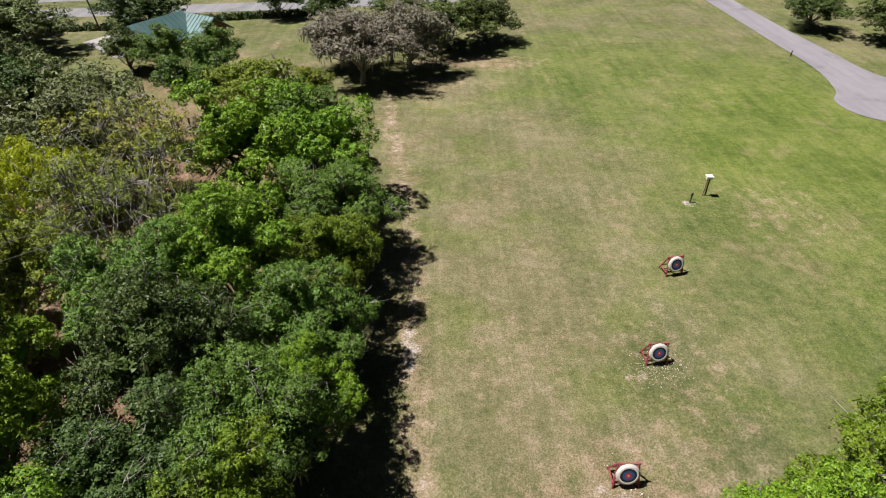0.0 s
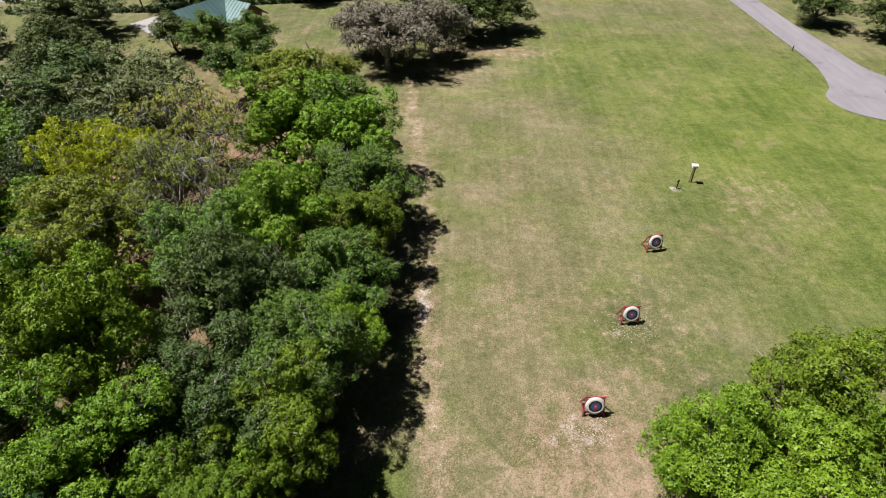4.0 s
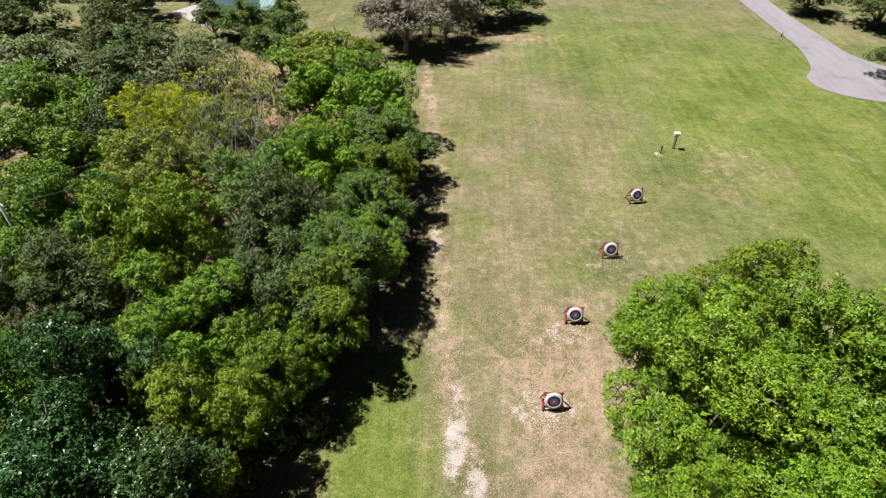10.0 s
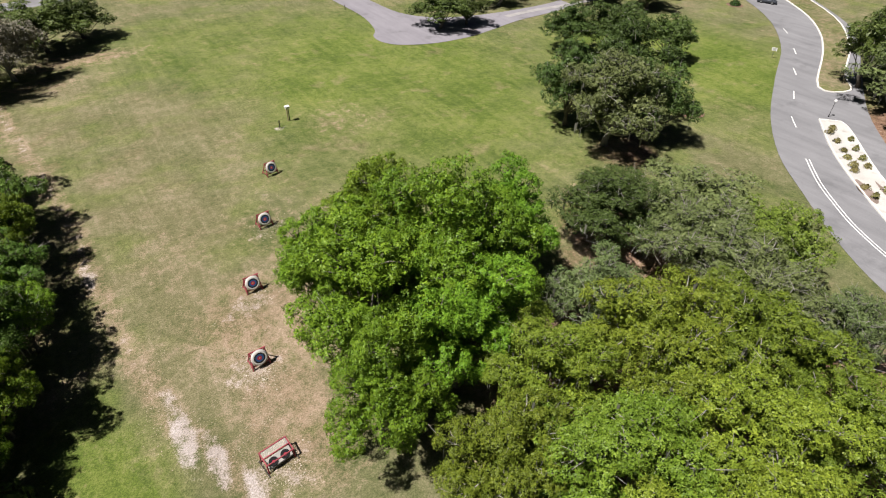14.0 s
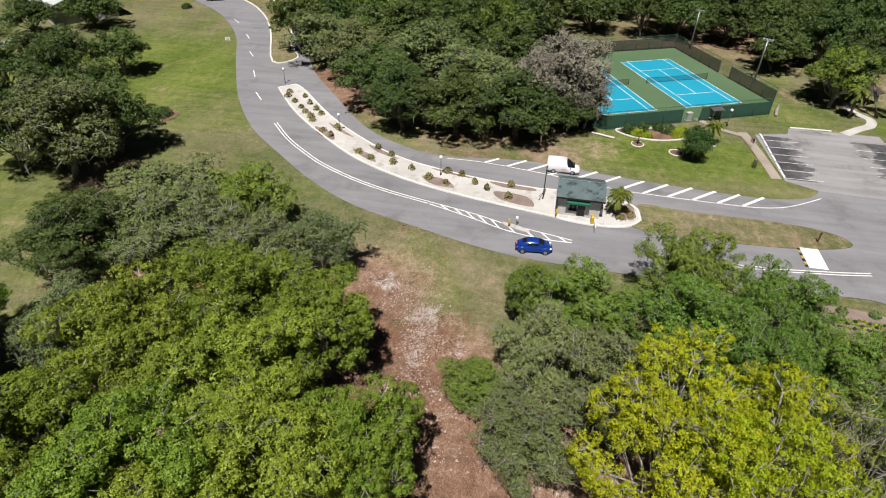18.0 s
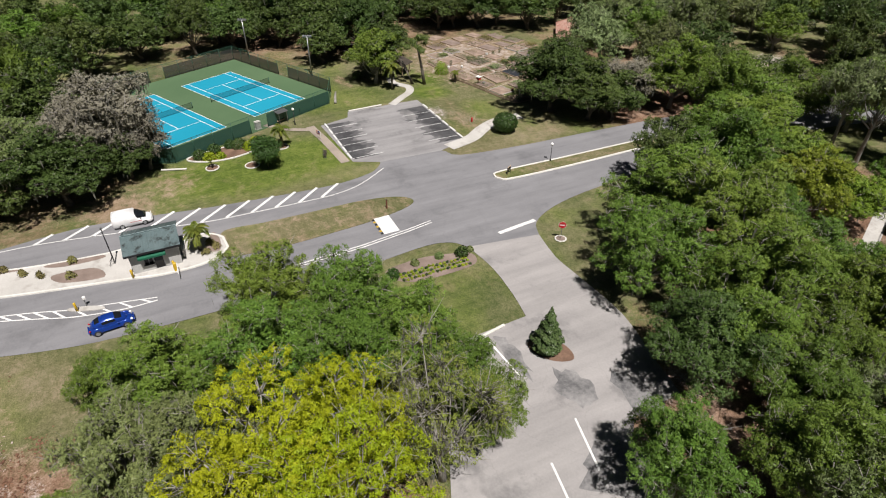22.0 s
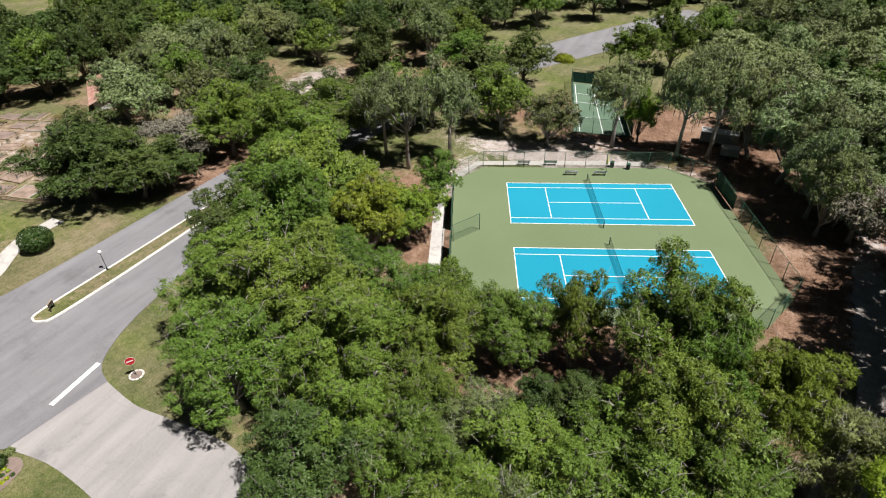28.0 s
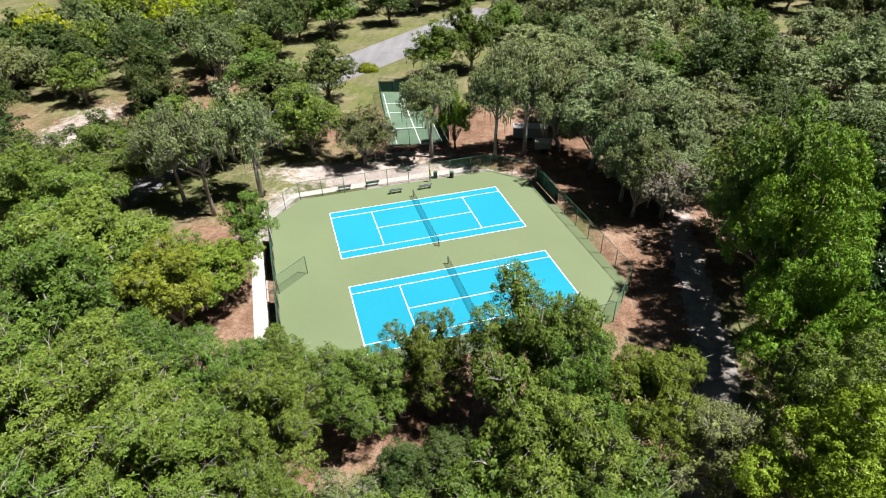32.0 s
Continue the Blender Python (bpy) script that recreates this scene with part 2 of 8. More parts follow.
L_PALM = leafy("palm_fronds", (0.05, 0.075, 0.015), (0.125, 0.155, 0.027), (0.22, 0.235, 0.05), 0.4, 0.3)
L_HEDGE = leafy("hedge_leaves", (0.015, 0.036, 0.0072), (0.03, 0.06, 0.012), (0.051, 0.096, 0.018))
L_LIME = leafy("lime_leaves", (0.108, 0.15, 0.006), (0.18, 0.24, 0.012), (0.252, 0.312, 0.024))
L_DRY = leafy("brown_tufts", (0.08, 0.072, 0.026), (0.165, 0.15, 0.055), (0.26, 0.24, 0.1), 0.8, 0.2)
M_RED = surface("red_stained_wood", (0.17, 0.024, 0.034), (0.31, 0.06, 0.075), 1.5, 12.0, 0.7, 0.3)
M_DARKWOOD = surface("dark_wood", (0.021, 0.0168, 0.0132), (0.06, 0.048, 0.036), 1.5, 12.0, 0.8, 0.3)
M_TIMBER = surface("timber", (0.21, 0.15, 0.1), (0.4, 0.31, 0.22), 1.2, 10.0, 0.85, 0.4, piece=0.3)
M_WHITE = plain("white_paint", (0.64, 0.64, 0.624), 0.45)
M_FOAM = plain("straw_boss", (0.422, 0.408, 0.381), 0.9)
M_BLACK = plain("black_metal", (0.012, 0.012, 0.0132), 0.45)
M_STEEL = plain("galvanised_steel", (0.252, 0.258, 0.264), 0.4, 0.8)
M_GREENMETAL = plain("green_coated_steel", (0.021, 0.069, 0.045), 0.5)
M_ROOF = surface("green_metal_roof", (0.07, 0.105, 0.11), (0.125, 0.168, 0.172), 0.5, 8.0, 0.45, 0.1, 0.3, stain=(0.027, 0.033, 0.033))
M_ROOF_TEAL = surface("teal_metal_roof", (0.055, 0.115, 0.115), (0.095, 0.165, 0.165), 0.3, 8.0, 0.45, 0.1, 0.2)
M_ROOF_WHITE = surface("white_metal_roof", (0.422, 0.435, 0.449), (0.544, 0.558, 0.564), 0.3, 8.0, 0.4, 0.1, 0.1)
M_WALL = surface("painted_block", (0.312, 0.312, 0.3), (0.408, 0.408, 0.393), 0.6, 9.0, 0.85, 0.2)
M_AWNING = plain("green_canvas", (0.006, 0.09, 0.048), 0.7)
M_GLASS = plain("dark_glass", (0.009, 0.0108, 0.0132), 0.08, 0.0, 0.1)
M_CARBLUE = plain("blue_car_paint", (0.009, 0.04, 0.24), 0.22, 0.3)
M_CARGREY = plain("grey_car_paint", (0.054, 0.06, 0.072), 0.25, 0.3)
M_CARWHITE = plain("white_car_paint", (0.656, 0.656, 0.656), 0.3)
M_TYRE = plain("tyre_rubber", (0.012, 0.012, 0.012), 0.9)
M_RIM = plain("alloy_rim", (0.33, 0.336, 0.342), 0.3, 0.7)
M_SIGNRED = plain("sign_red", (0.372, 0.012, 0.018), 0.4)
M_GLOBE = plain("opal_globe", (0.68, 0.68, 0.672), 0.3)
M_SCREEN = plain("windscreen_fabric", (0.018, 0.03, 0.0288), 0.8)
M_SCREENGREEN = plain("green_windscreen", (0.0132, 0.051, 0.0372), 0.8)
M_CLOTH = sheer("green_screen_cloth", (0.014, 0.052, 0.038), 0.05)
M_CLOTHGREY = sheer("grey_screen_cloth", (0.027, 0.03, 0.027), 0.14)
M_CHAIN = sheer("chain_link", (0.042, 0.102, 0.066), 0.78)
M_NET = sheer("tennis_netting", (0.009, 0.012, 0.018), 0.6)
M_BOSSBLACK = plain("target_black", (0.012, 0.012, 0.0132), 0.8)
M_BOSSBLUE = plain("target_blue", (0.02, 0.075, 0.2), 0.8)
M_BOSSRED = plain("target_red", (0.372, 0.021, 0.054), 0.8)
M_BOSSGOLD = plain("target_gold", (0.45, 0.372, 0.15), 0.8)
M_SOIL = surface("garden_soil", (0.12, 0.085, 0.064), (0.33, 0.25, 0.2), 0.6, 8.0, 0.95, 0.6)
M_TARP = plain("dark_tarp", (0.024, 0.027, 0.033), 0.5)
M_RUST = plain("red_brown_metal", (0.12, 0.042, 0.024), 0.7)


def ground_material():
    m, nt, bs = nodes_of("ground_cover")
    c = coords(nt)
    att = {}
    for k in ("litter", "sand", "dry", "lush", "bare"):
        a = nt.nodes.new("ShaderNodeAttribute")
        a.attribute_name = k
        att[k] = a.outputs["Fac"]

    def stretched(turn, sx, sy, scale):
        mp = nt.nodes.new("ShaderNodeMapping")
        mp.inputs["Rotation"].default_value = (0, 0, radians(turn))
        mp.inputs["Scale"].default_value = (sx, sy, 1)
        link(nt, c, mp.inputs["Vector"])
        return noise_tex(nt, mp.outputs[0], scale, 4, 0.6)

    broad, patch, mott = noise_tex(nt, c, 0.05, 4), noise_tex(nt, c, 0.2, 6, 0.62), noise_tex(nt, c, 0.75, 6, 0.68)
    fine, grit = noise_tex(nt, c, 2.2, 6, 0.72), noise_tex(nt, c, 8.0, 6, 0.78)
    mow = math_node(nt, "ADD", stretched(24, 1.0, 0.045, 1.0), stretched(52, 1.0, 0.06, 0.8))
    f = math_node(nt, "ADD", math_node(nt, "ADD", math_node(nt, "MULTIPLY", mott, 0.22), math_node(nt, "MULTIPLY", fine, 0.22)), math_node(nt, "MULTIPLY", grit, 0.3))
    f = math_node(nt, "ADD", f, math_node(nt, "MULTIPLY", noise_tex(nt, c, 0.11, 5, 0.6), 0.26))
    f = math_node(nt, "ADD", f, math_node(nt, "MULTIPLY", math_node(nt, "SUBTRACT", mow, 1.0), 0.1))
    grass = ramp(nt, f, [(0.41, (0.057, 0.078, 0.0235)), (0.5, (0.122, 0.128, 0.057)), (0.59, (0.198, 0.179, 0.103))])
    lush = ramp(nt, f, [(0.41, (0.047, 0.08, 0.011)), (0.5, (0.104, 0.142, 0.0255)), (0.59, (0.185, 0.203, 0.055))])
    dry = ramp(nt, f, [(0.41, (0.092, 0.094, 0.039)), (0.5, (0.166, 0.148, 0.08)), (0.59, (0.247, 0.208, 0.137))])
    bare = ramp(nt, f, [(0.395, (0.158, 0.118, 0.068)), (0.5, (0.252, 0.186, 0.124)), (0.605, (0.36, 0.278, 0.208))])
    sand = ramp(nt, f, [(0.395, (0.27, 0.222, 0.195)), (0.605, (0.5, 0.452, 0.43))])
    litter = ramp(nt, f, [(0.395, (0.081, 0.045, 0.03)), (0.5, (0.207, 0.124, 0.0828)), (0.605, (0.36, 0.264, 0.201))])

    def mask(key, lo, hi, noise_fac, amount):
        v = math_node(nt, "ADD", att[key], math_node(nt, "MULTIPLY", math_node(nt, "SUBTRACT", noise_fac, 0.5), amount))
        return ramp(nt, v, [(lo, (0, 0, 0)), (hi, (1, 1, 1))])

    edge = math_node(nt, "ADD", math_node(nt, "MULTIPLY", patch, 0.5), math_node(nt, "MULTIPLY", fine, 0.5))
    small = math_node(nt, "ADD", math_node(nt, "MULTIPLY", mott, 0.6), math_node(nt, "MULTIPLY", grit, 0.4))
    col = mix(nt, ramp(nt, broad, [(0.42, (0, 0, 0)), (0.66, (0.6, 0.6, 0.6))]), grass, dry)
    col = mix(nt, mask("lush", 0.25, 0.8, edge, 1.4), col, lush)
    col = mix(nt, mask("dry", 0.2, 0.85, edge, 1.8), col, dry)
    # worn spots and greener spots scattered through the turf
    col = mix(nt, ramp(nt, math_node(nt, "ADD", math_node(nt, "MULTIPLY", patch, 0.7), math_node(nt, "MULTIPLY", mott, 0.3)), [(0.53, (0, 0, 0)), (0.64, (0.4, 0.4, 0.4))]), col, bare)
    col = mix(nt, ramp(nt, stretched(60, 0.7, 1.0, 0.14), [(0.36, (0.5, 0.5, 0.5)), (0.52, (0, 0, 0))]), col, lush)
    col = mix(nt, mask("bare", 0.4, 0.85, small, 2.6), col, bare)
    col = mix(nt, mask("litter", 0.3, 0.7, edge, 1.6), col, litter)
    col = mix(nt, mask("sand", 0.45, 0.85, small, 3.0), col, sand)
    col = mix(nt, ramp(nt, grit, [(0.34, (0.0, 0.0, 0.0)), (0.56, (1, 1, 1))]), mix(nt, 0.45, col, (0.024, 0.027, 0.009)), col)
    link(nt, col, bs.inputs["Base Color"])
    bs.inputs["Roughness"].default_value = 0.95
    bs.inputs["Specular IOR Level"].default_value = 0.15
    add_bump(nt, bs, math_node(nt, "ADD", fine, math_node(nt, "MULTIPLY", grit, 0.6)), 0.9, 0.12)
    return m


M_GROUND = ground_material()


# ---------------------------------------------------------------- builders
def mesh_object(name, verts, faces, mat, parent=None, smooth=False, label=""):
    me = bpy.data.meshes.new(name)
    me.from_pydata([tuple(v) for v in verts], [], faces)
    me.materials.append(mat)
    if smooth:
        me.polygons.foreach_set("use_smooth", [True] * len(me.polygons))
    ob = new(name, me)
    if parent:
        ob.parent = parent
    if label:
        ob["label"] = label
    return ob


def part(name, bm, material, parent, label="", smooth=False):
    me = bpy.data.meshes.new(name)
    bmesh.ops.recalc_face_normals(bm, faces=bm.faces)
    bm.to_mesh(me)
    bm.free()
    me.materials.append(material)
    if smooth:
        me.polygons.foreach_set("use_smooth", [True] * len(me.polygons))
    ob = new(name, me)
    if parent:
        ob.parent = parent
    if label:
        ob["label"] = label
    return ob


def root(name, x, y, z=0.0, turn=0.0, label="", category="", group="", kind=""):
    e = new(name)
    e.matrix_basis = pose(x, y, z, 0, 0, turn)
    return tagged(e, label, category, group, kind)


def box_bm(cx, cy, cz, sx, sy, sz, bevel=0.0, bm=None, m=None):
    bm = bm or bmesh.new()
    r = bmesh.ops.create_cube(bm, size=1.0)
    t = Matrix.LocRotScale((cx, cy, cz), None, (sx, sy, sz))
    bmesh.ops.transform(bm, matrix=(m @ t) if m else t, verts=r["verts"])
    if bevel:
        es = {e for v in r["verts"] for e in v.link_edges}
        bmesh.ops.bevel(bm, geom=list(es), offset=bevel, segments=1, affect="EDGES")
    return bm


def tube_arrays(points, radii, sides):
    """Rings round a bent line."""
    P = np.array(points, float)
    n = len(P)
    T = np.gradient(P, axis=0)
    T /= np.linalg.norm(T, axis=1)[:, None] + 1e-9
    ref = np.where(np.abs(T[:, 2:3]) > 0.9, [[1.0, 0, 0]], [[0, 0, 1.0]])
    U = np.cross(T, ref)
    U /= np.linalg.norm(U, axis=1)[:, None] + 1e-9
    W = np.cross(T, U)
    a = np.arange(sides) * 2 * math.pi / sides
    V = P[:, None] + (np.cos(a)[None, :, None] * U[:, None] + np.sin(a)[None, :, None] * W[:, None]) * np.array(radii)[:, None, None]
    F = [(i * sides + j, i * sides + (j + 1) % sides, (i + 1) * sides + (j + 1) % sides, (i + 1) * sides + j) for i in range(n - 1) for j in range(sides)]
    F.append(tuple(range(sides))[::-1])
    F.append(tuple(range((n - 1) * sides, n * sides)))
    return V.reshape(-1, 3), F


def tube(name, points, radii, sides, mat, parent=None, label=""):
    if isinstance(radii, (int, float)):
        radii = [radii] * len(points)
    v, f = tube_arrays(points, radii, sides)
    return mesh_object(name, v, f, mat, parent, sides > 5, label)


def tubes(name, lines, sides, mat, parent=None, label=""):
    V, F, k = [], [], 0
    for pts, rad in lines:
        v, f = tube_arrays(pts, rad, sides)
        V.append(v)
        F += [tuple(i + k for i in q) for q in f]
        k += len(v)
    return mesh_object(name, np.concatenate(V), F, mat, parent, True, label)


def smooth_line(pts, n=6, closed=False):
    """A curve through the points."""
    P = [Vector((*p, 0)) if len(p) == 2 else Vector(p) for p in pts]
    out = []
    N = len(P)
    for i in range(N if closed else N - 1):
        a, b = P[i], P[(i + 1) % N]
        p = P[(i - 1) % N] if closed or i > 0 else a
        q = P[(i + 2) % N] if closed or i + 2 < N else b
        for k in range(n):
            t = k / n
            out.append(0.5 * ((2 * a) + (b - p) * t + (2 * p - 5 * a + 4 * b - q) * t * t + (3 * a - p - 3 * b + q) * t**3))
    if not closed:
        out.append(P[-1])
    return [(v.x, v.y) for v in out]


def sheet(name, pts, z, mat, parent=None, label="", kind="", category=""):
    """A thin flat piece of ground with the outline pts."""
    P = [Vector((x, y, z)) for x, y in pts]
    faces = []
    for i, j, k in tessellate_polygon([P]):
        up = (P[j] - P[i]).cross(P[k] - P[i]).z > 0
        faces.append((i, j, k) if up else (i, k, j))
    ob = mesh_object(name, P, faces, mat, parent)
    return tagged(ob, label, category, "", kind)


def slab(name, pts, z0, z1, mat, parent=None, label="", kind="", category="", chamfer=0.02):
    """A raised flat piece with real sides."""
    bm = bmesh.new()
    lo = [bm.verts.new((x, y, z0)) for x, y in pts]
    f = bm.faces.new(lo)
    r = bmesh.ops.extrude_face_region(bm, geom=[f])
    bmesh.ops.translate(bm, vec=(0, 0, z1 - z0), verts=[g for g in r["geom"] if isinstance(g, bmesh.types.BMVert)])
    bmesh.ops.triangulate(bm, faces=[g for g in bm.faces if len(g.verts) > 4])
    bmesh.ops.recalc_face_normals(bm, faces=bm.faces)
    me = bpy.data.meshes.new(name)
    bm.to_mesh(me)
    bm.free()
    me.materials.append(mat)
    if mat is M_GROUND:
        for key, val in (("dry", 0.62), ("bare", 0.42)):
            me.attributes.new(key, "FLOAT", "POINT").data.foreach_set("value", [val] * len(me.vertices))
    ob = new(name, me)
    if parent:
        ob.parent = parent
    return tagged(ob, label, category, "", kind)


def ribbon(name, pts, width, z, mat, parent=None, height=0.0, closed=False, label="", kind="", category=""):
    """A band along a line: paint, or a kerb where it has a height."""
    P = np.array(pts, float)
    if closed:
        P = np.vstack([P, P[:1]])
    T = np.gradient(P, axis=0)
    if closed:
        T[0] = T[-1] = P[1] - P[-2]
    T /= np.linalg.norm(T, axis=1)[:, None] + 1e-9
    N = np.stack([-T[:, 1], T[:, 0]], 1) * width / 2
    n = len(P)
    L, R = P + N, P - N
    if not height:
        V = [(*p, z) for p in L] + [(*p, z) for p in R]
        F = [(i, n + i, n + i + 1, i + 1) for i in range(n - 1)]
    else:
        b = 0.85
        V = [(*p, z) for p in L] + [(*(P[i] + N[i] * b), z + height) for i in range(n)] + [(*(P[i] - N[i] * b), z + height) for i in range(n)] + [(*p, z) for p in R]
        F = [(k * n + i, (k + 1) * n + i, (k + 1) * n + i + 1, k * n + i + 1) for k in range(3) for i in range(n - 1)]
        F += [(0, n, 2 * n, 3 * n), (3 * n + n - 1, 2 * n + n - 1, n + n - 1, n - 1)]
    ob = mesh_object(name, V, F, mat, parent)
    return tagged(ob, label, category, "", kind)


def quad_leaves(name, C, N, L, W, mat, parent, rng):
    """Many small leaves: at C, facing N, of length L and width W."""
    n = len(C)
    N = N / (np.linalg.norm(N, axis=1)[:, None] + 1e-9)
    A = np.cross(N, rng.normal(size=(n, 3)))
    A /= np.linalg.norm(A, axis=1)[:, None] + 1e-9
    B = np.cross(N, A)
    L, W = np.asarray(L)[:, None], np.asarray(W)[:, None]
    V = np.stack([C + A * L * 0.62, C - A * L * 0.38 + B * W * 0.62, C - A * L * 0.38 - B * W * 0.62], 1).reshape(-1, 3)
    return leaf_mesh(name, V, mat, parent)


def tuft_leaves(name, C, N, L, count, mat, parent, rng, tilt=0.5):
    """Tufts of leaves that spread from their twigs' ends at C round the way N."""
    N = N / (np.linalg.norm(N, axis=1)[:, None] + 1e-9)
    A = np.cross(N, rng.normal(size=(len(C), 3)))
    A /= np.linalg.norm(A, axis=1)[:, None] + 1e-9
    B = np.cross(N, A)
    V = []
    for i in range(count):
        a = (2 * math.pi * i / count + rng.normal(size=len(C)) * 0.35)[:, None]
        D = A * np.cos(a) + B * np.sin(a) + N * rng.uniform(-tilt, tilt, len(C))[:, None]
        D /= np.linalg.norm(D, axis=1)[:, None]
        S = np.cross(N, D) + rng.normal(size=C.shape) * 0.35
        S /= np.linalg.norm(S, axis=1)[:, None] + 1e-9
        l = (L * rng.uniform(0.7, 1.3, len(C)))[:, None]
        V.append(np.stack([C - D * l * 0.1, C + D * l + S * l * 0.42, C + D * l * 0.8 - S * l * 0.42], 1))
    return leaf_mesh(name, np.concatenate(V).reshape(-1, 3), mat, parent)


def leaf_mesh(name, V, mat, parent):
    n = len(V) // 3
    me = bpy.data.meshes.new(name)
    me.vertices.add(3 * n)
    me.vertices.foreach_set("co", V.astype(np.float32).ravel())
    me.loops.add(3 * n)
    me.loops.foreach_set("vertex_index", np.arange(3 * n, dtype=np.int32))
    me.polygons.add(n)
    me.polygons.foreach_set("loop_start", np.arange(0, 3 * n, 3, dtype=np.int32))
    me.update(calc_edges=True)
    me.materials.append(mat)
    ob = new(name, me)
    if parent:
        ob.parent = parent
    return ob


# ---------------------------------------------------------------- trees
# kind: leaf material, bark, lobes of the crown, puffs a lobe, tufts a puff, leaf length, puff size, crown base, flatness of puffs, looseness, moss strands, bare twigs
TREES = {
    "maple": (L_MAPLE, M_BARK, 18, 18, 66, 0.118, 0.086, 0.10, 0.85, 0.10, 0, 10),
    "oak": (L_OAK, M_BARK_PALE, 22, 18, 46, 0.112, 0.080, 0.12, 0.8, 0.25, 90, 110),
    "live_oak": (L_LIVE, M_BARK, 19, 17, 46, 0.128, 0.090, 0.12, 0.8, 0.25, 120, 80),
    "grey_oak": (L_GREY, M_BARK_PALE, 20, 17, 34, 0.125, 0.088, 0.12, 0.8, 0.35, 420, 220),
    "spring_tree": (L_BUDS, M_BARK_PALE, 24, 20, 30, 0.125, 0.064, 0.14, 0.9, 0.25, 0, 110),
    "yellow_oak": (L_YELLOW, M_BARK_PALE, 18, 18, 62, 0.115, 0.088, 0.12, 0.75, 0.15, 160, 50),
    "bare_tree": (L_THIN, M_BARK_PALE, 22, 14, 20, 0.115, 0.07, 0.18, 0.8, 0.6, 260, 330),
    "tall_moss_tree": (L_PALE, M_BARK_PALE, 15, 15, 38, 0.128, 0.095, 0.34, 0.9, 0.4, 420, 90),
    "brown_tree": (L_BROWN, M_BARK_PALE, 18, 15, 20, 0.15, 0.10, 0.14, 0.8, 0.6, 700, 300),
    "pale_oak": (L_PALE, M_BARK_PALE, 20, 16, 38, 0.128, 0.088, 0.12, 0.8, 0.3, 380, 140),
    "bay_tree": (L_DEEP, M_BARK, 16, 15, 40, 0.17, 0.098, 0.08, 0.85, 0.2, 0, 6),
}
NICE = {"maple": "maple", "oak": "laurel_oak", "live_oak": "live_oak", "grey_oak": "mossy_oak", "spring_tree": "sweetgum_tree", "yellow_oak": "spring_oak", "bare_tree": "half_bare_tree", "tall_moss_tree": "tall_mossy_tree", "bay_tree": "bay_tree", "pale_oak": "pale_oak", "brown_tree": "moss_draped_tree"}
TELL = {
    "maple": "bright green broadleaf tree with a dense lumpy crown",
    "oak": "mid-green oak with a rounded crown of small leaves",
    "live_oak": "dark green live oak with a broad spreading crown",
    "grey_oak": "grey-green oak hung with pale moss and bare twigs",
    "spring_tree": "tree with sparse yellow-green spring leaves on pale branches",
    "yellow_oak": "yellow-green oak in fresh leaf hung with some moss",
    "bare_tree": "half bare grey tree with thin yellow-green leaves",
    "brown_tree": "brownish grey tree draped in dry moss and twigs",
    "pale_oak": "pale grey-green oak with a rounded mossy crown",
    "bay_tree": "dark glossy-leaved evergreen tree with a dense crown",
    "tall_moss_tree": "tall light green tree with long strands of hanging moss",
}
PROTO = {}
R0, H0 = 6.0, 14.0


def dome(n, axis, low, rng):
    """n directions spread evenly over a cap round an axis, down to the cosine low."""
    i = np.arange(n) + 0.5
    c = 1 - (1 - low) * i / n
    a = i * 2.39996 + rng.uniform(0, 6.28)
    s = np.sqrt(np.maximum(0, 1 - c * c))
    axis = axis / np.linalg.norm(axis)
    u = np.cross(axis, [0.31, 0.77, 0.55])
    u /= np.linalg.norm(u)
    v = np.cross(axis, u)
    d = axis * c[:, None] + u * (s * np.cos(a))[:, None] + v * (s * np.sin(a))[:, None] + rng.normal(size=(n, 3)) * 0.16
    return d / np.linalg.norm(d, axis=1)[:, None]


